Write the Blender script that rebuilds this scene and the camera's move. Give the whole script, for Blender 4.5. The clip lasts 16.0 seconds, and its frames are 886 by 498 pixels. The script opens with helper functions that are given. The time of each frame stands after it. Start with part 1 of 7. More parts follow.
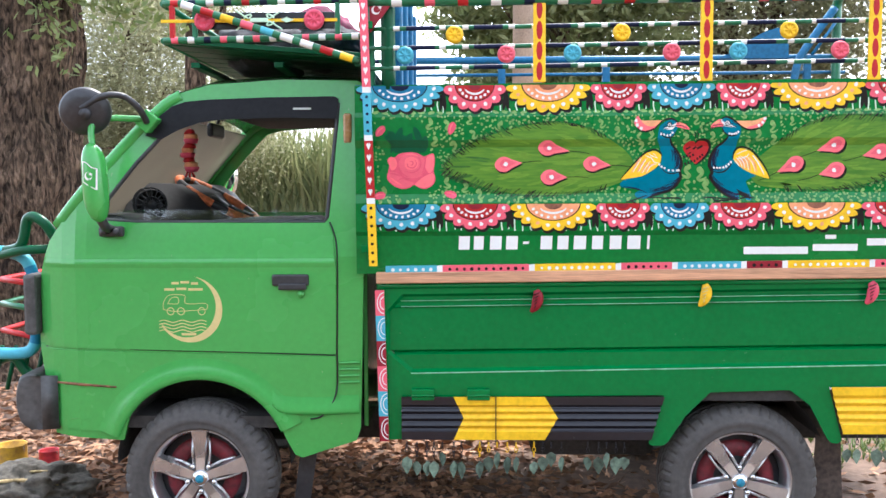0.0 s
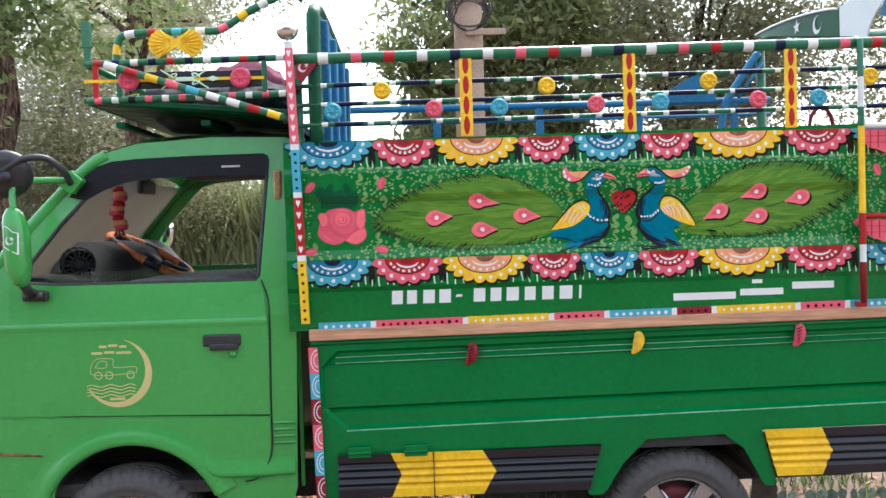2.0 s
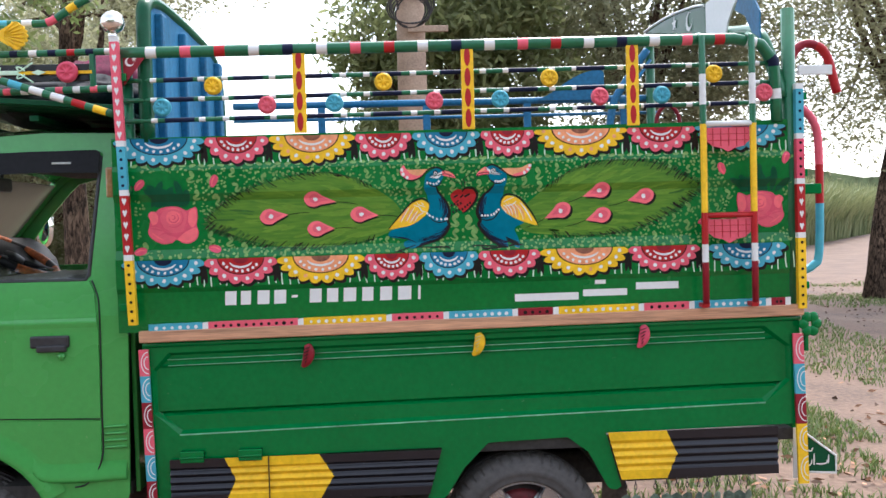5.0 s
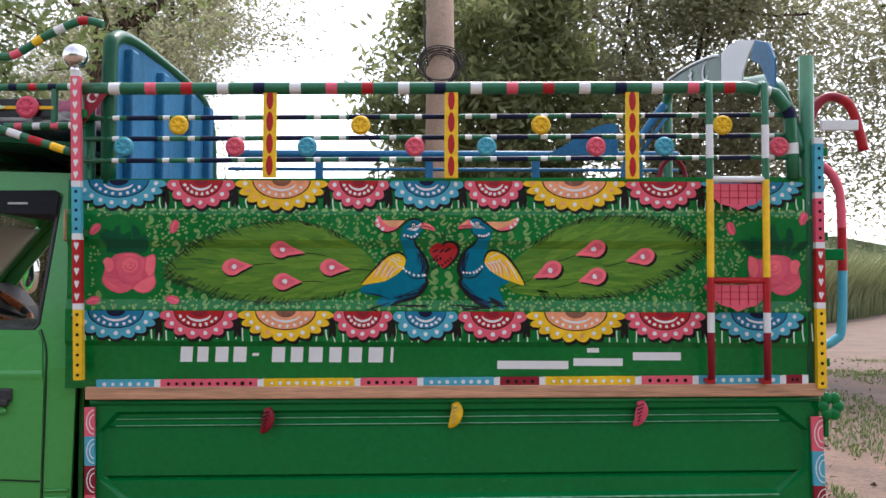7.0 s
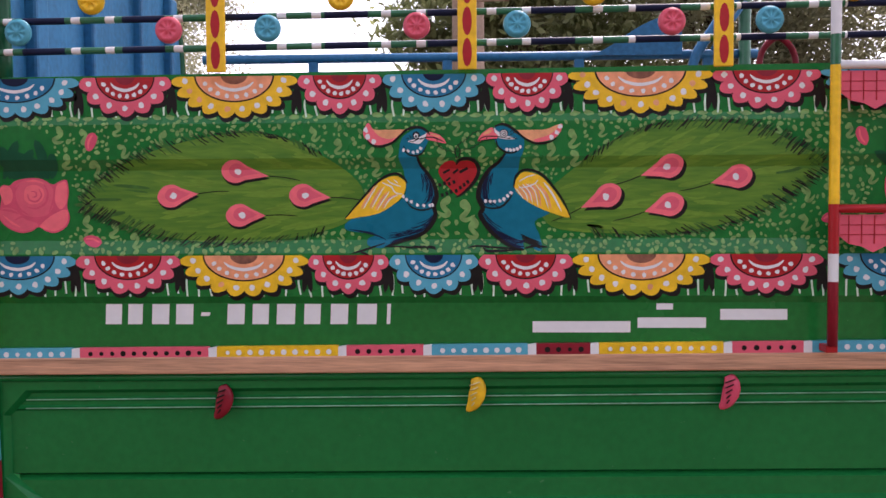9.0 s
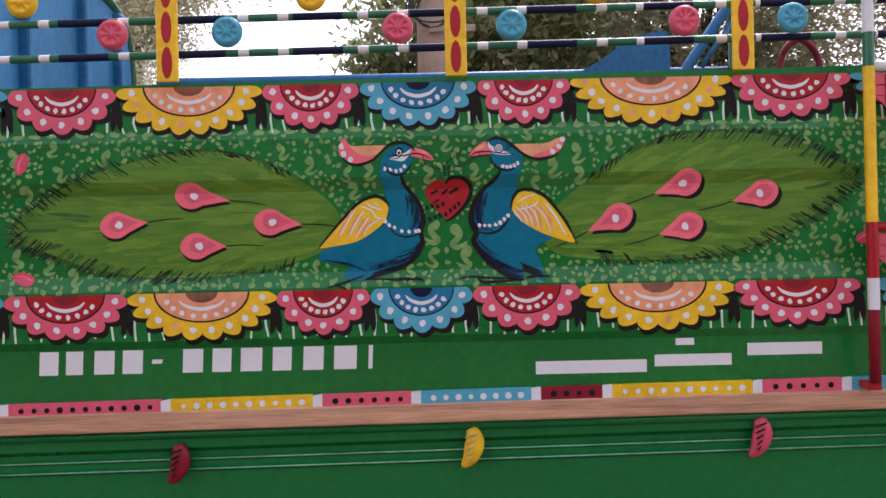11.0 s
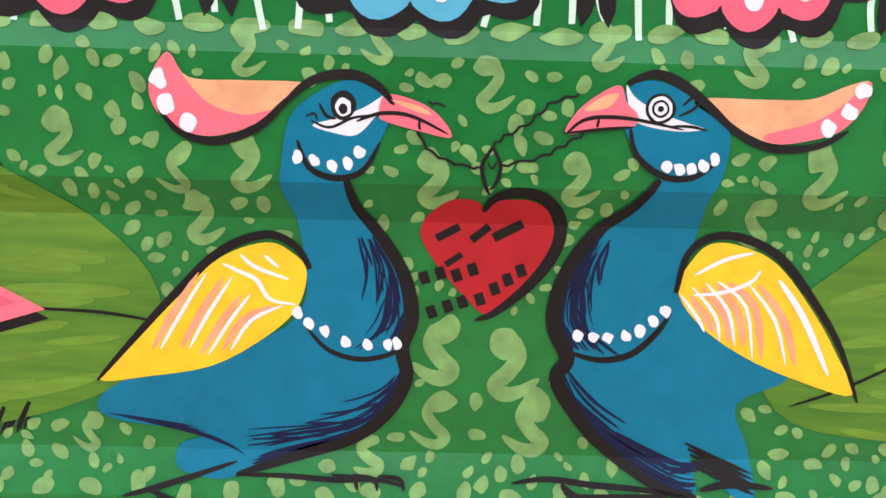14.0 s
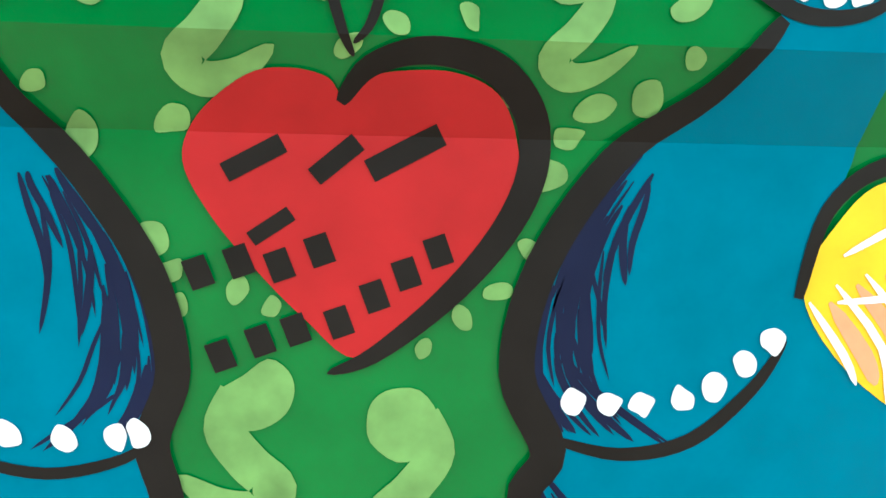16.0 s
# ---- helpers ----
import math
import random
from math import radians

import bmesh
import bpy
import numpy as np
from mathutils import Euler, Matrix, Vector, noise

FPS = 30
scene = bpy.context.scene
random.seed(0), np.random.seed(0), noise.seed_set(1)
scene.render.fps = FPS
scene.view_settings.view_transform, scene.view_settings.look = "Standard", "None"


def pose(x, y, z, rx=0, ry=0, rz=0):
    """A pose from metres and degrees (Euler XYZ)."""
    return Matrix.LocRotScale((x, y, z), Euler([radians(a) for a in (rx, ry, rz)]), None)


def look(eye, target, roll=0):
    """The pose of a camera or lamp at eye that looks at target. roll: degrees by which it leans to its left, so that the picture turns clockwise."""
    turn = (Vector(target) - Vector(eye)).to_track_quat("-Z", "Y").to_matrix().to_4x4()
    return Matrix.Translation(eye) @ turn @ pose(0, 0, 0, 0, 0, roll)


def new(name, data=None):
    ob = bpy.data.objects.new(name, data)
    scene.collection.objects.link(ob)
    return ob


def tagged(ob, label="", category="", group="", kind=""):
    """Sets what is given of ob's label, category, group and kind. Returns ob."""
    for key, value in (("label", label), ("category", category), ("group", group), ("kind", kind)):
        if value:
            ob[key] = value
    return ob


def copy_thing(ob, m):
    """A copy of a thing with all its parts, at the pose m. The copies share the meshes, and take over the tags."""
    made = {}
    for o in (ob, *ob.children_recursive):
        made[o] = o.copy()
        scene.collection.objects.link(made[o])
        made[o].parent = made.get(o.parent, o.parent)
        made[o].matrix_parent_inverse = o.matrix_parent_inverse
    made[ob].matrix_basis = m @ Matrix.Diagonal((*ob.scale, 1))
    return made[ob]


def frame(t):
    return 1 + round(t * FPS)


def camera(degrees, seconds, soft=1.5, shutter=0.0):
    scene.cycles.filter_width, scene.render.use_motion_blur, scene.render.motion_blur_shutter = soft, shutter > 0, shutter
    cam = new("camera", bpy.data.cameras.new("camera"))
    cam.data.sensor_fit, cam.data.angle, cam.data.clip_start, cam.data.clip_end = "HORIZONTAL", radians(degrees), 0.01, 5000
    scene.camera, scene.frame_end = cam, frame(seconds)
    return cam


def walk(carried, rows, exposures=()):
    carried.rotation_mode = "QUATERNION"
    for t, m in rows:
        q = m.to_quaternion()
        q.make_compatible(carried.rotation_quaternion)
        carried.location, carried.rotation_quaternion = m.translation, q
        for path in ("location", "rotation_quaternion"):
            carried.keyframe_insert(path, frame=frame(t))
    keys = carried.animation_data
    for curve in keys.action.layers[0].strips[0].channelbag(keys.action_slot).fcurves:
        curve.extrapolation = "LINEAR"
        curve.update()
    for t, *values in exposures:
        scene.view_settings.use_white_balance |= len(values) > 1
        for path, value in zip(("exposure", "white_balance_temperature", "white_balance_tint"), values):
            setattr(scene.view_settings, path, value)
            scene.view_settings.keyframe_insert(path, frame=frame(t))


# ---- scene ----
cam = camera(54.0, 16.0)
PATH = [
    (0, (0.909, -2.861, 1.27), (0.862, -0.866, 1.135), -0.3),
    (0.5, (0.888, -2.849, 1.328), (0.878, -0.857, 1.152), -0.8),
    (1, (0.903, -2.864, 1.334), (0.938, -0.869, 1.202), -0.6),
    (1.5, (0.929, -2.869, 1.33), (0.973, -0.87, 1.27), -1.0),
    (2, (0.982, -2.852, 1.335), (1.041, -0.854, 1.276), -1.7),
    (2.5, (1.121, -2.828, 1.335), (1.149, -0.829, 1.279), -2.1),
    (3, (1.257, -2.836, 1.321), (1.268, -0.837, 1.267), -2.3),
    (3.5, (1.328, -2.854, 1.321), (1.376, -0.856, 1.245), -2.4),
    (4, (1.353, -2.845, 1.335), (1.428, -0.848, 1.242), -2.1),
    (4.2, (1.347, -2.832, 1.337), (1.464, -0.838, 1.252), -2.2),
    (6.3, (1.712, -2.73, 1.297), (1.709, -0.73, 1.259), -0.3),
    (6.5, (1.701, -2.667, 1.303), (1.687, -0.668, 1.286), -0.3),
    (7, (1.665, -2.567, 1.312), (1.665, -0.568, 1.387), 0.2),
    (7.5, (1.67, -2.482, 1.289), (1.66, -0.483, 1.319), -0.6),
    (8, (1.79, -2.224, 1.285), (1.645, -0.229, 1.319), 1.0),
    (8.5, (1.751, -2.025, 1.279), (1.643, -0.028, 1.236), 0.2),
    (9, (1.706, -1.867, 1.312), (1.629, 0.13, 1.231), -0.3),
    (9.2, (1.679, -1.817, 1.312), (1.631, 0.181, 1.239), -0.5),
    (11.3, (1.651, -1.539, 1.294), (1.664, 0.461, 1.335), -1.1),
    (11.5, (1.657, -1.431, 1.301), (1.688, 0.565, 1.438), 0.0),
    (12, (1.707, -1.206, 1.341), (1.611, 0.791, 1.399), 0.2),
    (12.5, (1.626, -1.034, 1.356), (1.648, 0.966, 1.373), 0.7),
    (13, (1.561, -0.85, 1.479), (1.704, 1.132, 1.25), 0.8),
    (13.5, (1.595, -0.694, 1.532), (1.705, 1.254, 1.092), 1.4),
    (14, (1.63, -0.525, 1.498), (1.664, 1.436, 1.106), 1.6),
    (14.5, (1.653, -0.393, 1.472), (1.754, 1.562, 1.061), 0.8),
    (15, (1.651, -0.304, 1.463), (1.863, 1.632, 1.011), 0.6),
    (15.5, (1.666, -0.257, 1.446), (1.794, 1.692, 1.017), 2.1),
    (16, (1.666, -0.212, 1.431), (1.875, 1.724, 0.977), 2.0),
]
EXPOSURES = [(0, 2.62, 6050, 11), (1.5, 2.28, 6050, 10), (3.5, 2.03, 6100, 12), (6.5, 1.85, 6150, 12), (7, 1.58, 6250, 16), (7.5, 1.12, 6400, 22), (8, 1.28, 6450, 28), (9, 1.57, 6500, 30), (12, 1.58, 6300, 28), (13, 1.78, 6400, 28), (13.5, 2.6, 6500, 24), (14, 2.7, 6500, 22), (14.5, 2.62, 6500, 18), (15, 2.76, 6500, 16), (16, 3.08, 6100, -4)]
walk(cam, [(t, look(eye, target, roll)) for t, eye, target, roll in PATH], EXPOSURES)

# ---- world, sun, exposure ----
world = bpy.data.worlds.new("hazy_sky")
scene.world = world
world.use_nodes = True
wn, wl = world.node_tree.nodes, world.node_tree.links
sky = wn.new("ShaderNodeTexSky")
sky.sky_type = "NISHITA"
sky.sun_disc = False
sky.sun_elevation, sky.sun_rotation = radians(58), radians(25)
sky.air_density, sky.dust_density, sky.ozone_density = 1.0, 2.2, 1.0
haze = wn.new("ShaderNodeHueSaturation")
haze.inputs["Saturation"].default_value = 0.42
wl.new(sky.outputs[0], haze.inputs["Color"])
wl.new(haze.outputs[0], wn["Background"].inputs["Color"])
wn["Background"].inputs["Strength"].default_value = 0.15
sun = new("sun", bpy.data.lights.new("sun", "SUN"))
sun.data.energy, sun.data.angle, sun.data.color = 1.2, radians(14), (1.0, 0.95, 0.88)
sun.matrix_world = look((4.2, 9.0, 15.9), (0, 0, 0))

# ---- materials ----
MATS = {}


def mat(name, col, rough=0.5, metal=0.0, var=0.12, scale=8.0, bump=0.0, fine=60.0, coat=0.0, col2=None, stretch=(1, 1, 1), rnd=0.0, chips=None):
    """Paint, wood, cloth and the like: colour broken at two scales, fine relief, optional clear gloss."""
    if name in MATS:
        return MATS[name]
    if name.endswith(("_paint", "_green")):
        var *= 0.45
    m = bpy.data.materials.new(name)
    m.use_nodes = True
    n, l = m.node_tree.nodes, m.node_tree.links
    b = n["Principled BSDF"]
    b.inputs["Roughness"].default_value, b.inputs["Metallic"].default_value = rough, metal
    b.inputs["Coat Weight"].default_value, b.inputs["Coat Roughness"].default_value = coat, 0.12
    if name.endswith(("_paint", "_green", "_blue")):
        b.inputs["Specular IOR Level"].default_value = 0.3
    tc = n.new("ShaderNodeTexCoord")
    mp = n.new("ShaderNodeMapping")
    mp.inputs["Scale"].default_value = stretch
    l.new(tc.outputs["Object"], mp.inputs["Vector"])
    a, f = n.new("ShaderNodeTexNoise"), n.new("ShaderNodeTexNoise")
    for t, s in ((a, scale), (f, fine)):
        t.inputs["Scale"].default_value, t.inputs["Detail"].default_value = s, 4
        l.new(mp.outputs[0], t.inputs["Vector"])
    add = n.new("ShaderNodeMath")
    add.operation = "ADD"
    l.new(a.outputs["Fac"], add.inputs[0])
    l.new(f.outputs["Fac"], add.inputs[1])
    r = n.new("ShaderNodeMapRange")
    r.inputs["From Min"].default_value, r.inputs["From Max"].default_value = 0.7, 1.3
    l.new(add.outputs[0], r.inputs["Value"])
    mx = n.new("ShaderNodeMix")
    mx.data_type = "RGBA"
    c2 = col2 or tuple(min(1, c * (1 + 2 * var) + 0.01 * var) for c in col)
    c1 = col if col2 else tuple(c * (1 - var) for c in col)
    mx.inputs["A"].default_value, mx.inputs["B"].default_value = (*c1, 1), (*c2, 1)
    l.new(r.outputs[0], mx.inputs["Factor"])
    out = mx.outputs["Result"]
    if rnd:
        oi, geo = n.new("ShaderNodeObjectInfo"), n.new("ShaderNodeNewGeometry")
        s = n.new("ShaderNodeMath")
        s.operation = "ADD"
        l.new(oi.outputs["Random"], s.inputs[0])
        l.new(geo.outputs["Random Per Island"], s.inputs[1])
        fr = n.new("ShaderNodeMath")
        fr.operation = "FRACT"
        l.new(s.outputs[0], fr.inputs[0])
        rr = n.new("ShaderNodeMapRange")
        rr.inputs["To Min"].default_value, rr.inputs["To Max"].default_value = 1 - rnd, 1 + rnd
        l.new(fr.outputs[0], rr.inputs["Value"])
        hs = n.new("ShaderNodeHueSaturation")
        l.new(rr.outputs[0], hs.inputs["Value"])
        l.new(out, hs.inputs["Color"])
        out = hs.outputs[0]
    if chips:
        nz, th, cm = n.new("ShaderNodeTexNoise"), n.new("ShaderNodeMapRange"), n.new("ShaderNodeMix")
        nz.inputs["Scale"].default_value, nz.inputs["Detail"].default_value = 55, 5
        l.new(tc.outputs["Object"], nz.inputs["Vector"])
        th.inputs["From Min"].default_value, th.inputs["From Max"].default_value = 0.73, 0.75
        l.new(nz.outputs["Fac"], th.inputs["Value"])
        cm.data_type = "RGBA"
        cm.inputs["B"].default_value = (*chips, 1)
        l.new(th.outputs[0], cm.inputs["Factor"])
        l.new(out, cm.inputs["A"])
        out = cm.outputs["Result"]
    l.new(out, b.inputs["Base Color"])
    rg = n.new("ShaderNodeMapRange")
    rg.inputs["To Min"].default_value, rg.inputs["To Max"].default_value = max(0.03, rough - 0.08), min(1, rough + 0.1)
    l.new(a.outputs["Fac"], rg.inputs["Value"])
    l.new(rg.outputs[0], b.inputs["Roughness"])
    if bump:
        bp = n.new("ShaderNodeBump")
        bp.inputs["Strength"].default_value, bp.inputs["Distance"].default_value = min(1, bump), 0.004
        l.new(f.outputs["Fac"], bp.inputs["Height"])
        l.new(bp.outputs[0], b.inputs["Normal"])
    MATS[name] = m
    return m


def leaf_mat(name, col, col2, trans=0.35):
    """Leaves: two tones by leaf, some light passing through."""
    m = bpy.data.materials.new(name)
    m.use_nodes = True
    n, l = m.node_tree.nodes, m.node_tree.links
    b = n["Principled BSDF"]
    b.inputs["Roughness"].default_value = 0.5
    g = n.new("ShaderNodeNewGeometry")
    mx = n.new("ShaderNodeMix")
    mx.data_type = "RGBA"
    mx.inputs["A"].default_value, mx.inputs["B"].default_value = (*col, 1), (*col2, 1)
    l.new(g.outputs["Random Per Island"], mx.inputs["Factor"])
    l.new(mx.outputs["Result"], b.inputs["Base Color"])
    tr = n.new("ShaderNodeBsdfTranslucent")
    l.new(mx.outputs["Result"], tr.inputs["Color"])
    ms = n.new("ShaderNodeMixShader")
    ms.inputs[0].default_value = trans
    l.new(b.outputs[0], ms.inputs[1])
    l.new(tr.outputs[0], ms.inputs[2])
    l.new(ms.outputs[0], n["Material Output"].inputs["Surface"])
    MATS[name] = m
    return m


def glass_mat(name, tint=(0.85, 0.9, 0.88), rough=0.0, opacity=0.12):
    m = bpy.data.materials.new(name)
    m.use_nodes = True
    n, l = m.node_tree.nodes, m.node_tree.links
    b = n["Principled BSDF"]
    b.inputs["Base Color"].default_value = (*tint, 1)
    b.inputs["Roughness"].default_value = rough
    b.inputs["Transmission Weight"].default_value = 1.0
    b.inputs["IOR"].default_value = 1.02
    b.inputs["Coat Weight"].default_value = opacity * 4
    MATS[name] = m
    return m


mat("cab_green", (0.052, 0.295, 0.060), 0.25, var=0.10, scale=2.5, coat=0.4, chips=(0.16, 0.32, 0.12))
mat("bed_green", (0.0, 0.142, 0.030), 0.22, var=0.15, scale=3, coat=0.2, chips=(0.03, 0.17, 0.06))
# pale green holds the sky glint on pressed edges, along with worn paint
mat("worn_edge", (0.16, 0.36, 0.22), 0.3, var=0.4, scale=6, coat=0.3)
mat("panel_green", (0.001, 0.138, 0.022), 0.25, var=0.25, scale=4, coat=0.2)
mat("dark_green", (0.002, 0.065, 0.025), 0.35, var=0.2, scale=8, coat=0.2)
mat("rail_green", (0.012, 0.12, 0.05), 0.3, var=0.2, scale=12, coat=0.3)
mat("black_paint", (0.008, 0.008, 0.012), 0.3, var=0.3, coat=0.3, chips=(0.10, 0.10, 0.10))
mat("yellow_paint", (0.75, 0.45, 0.012), 0.4, var=0.25)
mat("white_paint", (0.68, 0.68, 0.65), 0.45, var=0.06)
mat("pink_paint", (0.68, 0.10, 0.14), 0.4, var=0.12)
mat("rose_paint", (0.62, 0.07, 0.12), 0.4, var=0.15)
mat("red_paint", (0.37, 0.010, 0.012), 0.4, var=0.2)
mat("deep_red_paint", (0.22, 0.008, 0.018), 0.4, var=0.2)
mat("sky_blue_paint", (0.065, 0.34, 0.43), 0.4, var=0.15)
mat("blue_paint", (0.005, 0.15, 0.27), 0.4, var=0.2)
mat("inner_blue", (0.012, 0.11, 0.215), 0.45, var=0.2, scale=3)
mat("peacock_blue", (0.0, 0.140, 0.205), 0.3, var=0.07, scale=9, coat=0.05)
mat("navy_paint", (0.008, 0.012, 0.035), 0.4, var=0.2)
mat("ink_paint", (0.012, 0.010, 0.008), 0.45, var=0.3)
mat("pale_green_paint", (0.135, 0.265, 0.07), 0.45, var=0.5, scale=70)
mat("mint_paint", (0.5, 0.68, 0.5), 0.45, var=0.2)
mat("salmon_paint", (0.75, 0.30, 0.14), 0.4, var=0.2, scale=30)
mat("peach_paint", (0.72, 0.33, 0.15), 0.4, var=0.25, scale=30)
mat("coral_paint", (0.80, 0.14, 0.16), 0.4, var=0.15)
mat("feather_paint", (0.045, 0.150, 0.012), 0.4, var=0.2, scale=5, fine=22, col2=(0.115, 0.245, 0.018), stretch=(0.8, 1, 6))
mat("moss_paint", (0.028, 0.105, 0.012), 0.4, var=0.4, scale=20)
mat("light_feather_paint", (0.110, 0.225, 0.018), 0.4, var=0.3, scale=12, stretch=(1, 1, 6))
mat("bare_wood", (0.42, 0.22, 0.12), 0.6, var=0.3, scale=3, fine=25, bump=0.15, stretch=(0.6, 1, 12))
mat("tyre_rubber", (0.045, 0.041, 0.038), 0.7, var=0.5, scale=7, bump=0.15, fine=60, col2=(0.085, 0.077, 0.07))
mat("mud_rubber", (0.05, 0.036, 0.028), 0.9, var=0.5, scale=14, bump=0.3)
mat("dark_trim", (0.010, 0.010, 0.011), 0.8, var=0.3, scale=20, bump=0.1)
mat("rope_fibre", (0.34, 0.25, 0.12), 0.9, var=0.4, scale=30, bump=0.5)
mat("faded_blue", (0.02, 0.16, 0.24), 0.45, var=0.5, scale=90)
mat("alloy", (0.62, 0.62, 0.62), 0.28, metal=0.9, var=0.06)
mat("dark_alloy", (0.06, 0.06, 0.065), 0.4, metal=0.6, var=0.2)
mat("chrome", (0.75, 0.75, 0.75), 0.12, metal=1.0, var=0.03)
mat("black_plastic", (0.02, 0.02, 0.022), 0.45, var=0.3, bump=0.1)
mat("grey_plastic", (0.05, 0.048, 0.046), 0.55, var=0.3, scale=12, bump=0.2)
mat("dark_cloth", (0.03, 0.03, 0.032), 0.9, var=0.4, scale=20, bump=0.4)
mat("grey_cloth", (0.16, 0.15, 0.15), 0.9, var=0.4, scale=14, bump=0.5)
mat("sack_cloth", (0.075, 0.066, 0.052), 0.95, var=0.5, scale=12, bump=0.6)
mat("underbody", (0.025, 0.022, 0.02), 0.8, var=0.4, bump=0.4)
mat("gold_paint", (0.55, 0.45, 0.19), 0.4, var=0.12)
mat("orange_cover", (0.55, 0.14, 0.04), 0.6, var=0.4, scale=40)
mat("maroon_cloth", (0.10, 0.008, 0.03), 0.9, var=0.4, scale=14, bump=0.5)
mat("rust", (0.16, 0.06, 0.03), 0.8, var=0.5, scale=20, bump=0.4)
mat("tag_metal", (0.09, 0.13, 0.095), 0.5, metal=0.3, var=0.4, scale=30, rnd=0.4)
mat("silver_ball", (0.7, 0.68, 0.66), 0.18, metal=1.0, var=0.08)
mat("amber_lens", (0.30, 0.16, 0.06), 0.25, var=0.2, coat=0.6)
mat("pole_concrete", (0.33, 0.235, 0.17), 0.85, var=0.2, scale=5, bump=0.3)
mat("cable", (0.03, 0.025, 0.022), 0.7, var=0.3)
mat("dirt", (0.080, 0.050, 0.035), 0.95, var=0.3, scale=1.6, fine=28, bump=1.0, col2=(0.19, 0.12, 0.082))
mat("dry_leaf", (0.25, 0.13, 0.070), 0.85, var=0.3, scale=12, rnd=0.55)
mat("twig", (0.15, 0.09, 0.055), 0.9, var=0.4, rnd=0.4)
leaf_mat("mango_leaf", (0.16, 0.19, 0.07), (0.29, 0.31, 0.14), 0.66)
leaf_mat("acacia_leaf", (0.23, 0.23, 0.13), (0.36, 0.355, 0.21), 0.68)
leaf_mat("bright_leaf", (0.13, 0.18, 0.055), (0.27, 0.32, 0.125), 0.5)
leaf_mat("cane_leaf", (0.11, 0.15, 0.055), (0.28, 0.29, 0.135), 0.3)
leaf_mat("grass_leaf", (0.06, 0.13, 0.025), (0.20, 0.24, 0.07), 0.3)
glass_mat("clear_glass")
mat("visor_plastic", (0.006, 0.006, 0.007), 0.45, var=0.2)
MATS["visor_plastic"].node_tree.nodes["Principled BSDF"].inputs["Specular IOR Level"].default_value = 0.15


def dusty_glass():
    """A windscreen under brown dust: clear where thin, dull where thick."""
    m = bpy.data.materials.new("dusty_glass")
    m.use_nodes = True
    n, l = m.node_tree.nodes, m.node_tree.links
    b = n["Principled BSDF"]
    b.inputs["Base Color"].default_value, b.inputs["Roughness"].default_value = (0.25, 0.205, 0.145, 1), 0.5
    t = n.new("ShaderNodeBsdfTransparent")
    tc, ns, r = n.new("ShaderNodeTexCoord"), n.new("ShaderNodeTexNoise"), n.new("ShaderNodeMapRange")
    ns.inputs["Scale"].default_value = 4
    l.new(tc.outputs["Object"], ns.inputs["Vector"])
    l.new(ns.outputs["Fac"], r.inputs["Value"])
    r.inputs["To Min"].default_value, r.inputs["To Max"].default_value = 0.6, 0.88
    mx = n.new("ShaderNodeMixShader")
    l.new(r.outputs[0], mx.inputs[0])
    l.new(t.outputs[0], mx.inputs[1])
    tl, dust = n.new("ShaderNodeBsdfTranslucent"), n.new("ShaderNodeMixShader")
    tl.inputs["Color"].default_value = (0.13, 0.11, 0.08, 1)
    dust.inputs[0].default_value = 0.55
    l.new(b.outputs[0], dust.inputs[1])
    l.new(tl.outputs[0], dust.inputs[2])
    l.new(dust.outputs[0], mx.inputs[2])
    l.new(mx.outputs[0], n["Material Output"].inputs["Surface"])
    MATS["dusty_glass"] = m


dusty_glass()


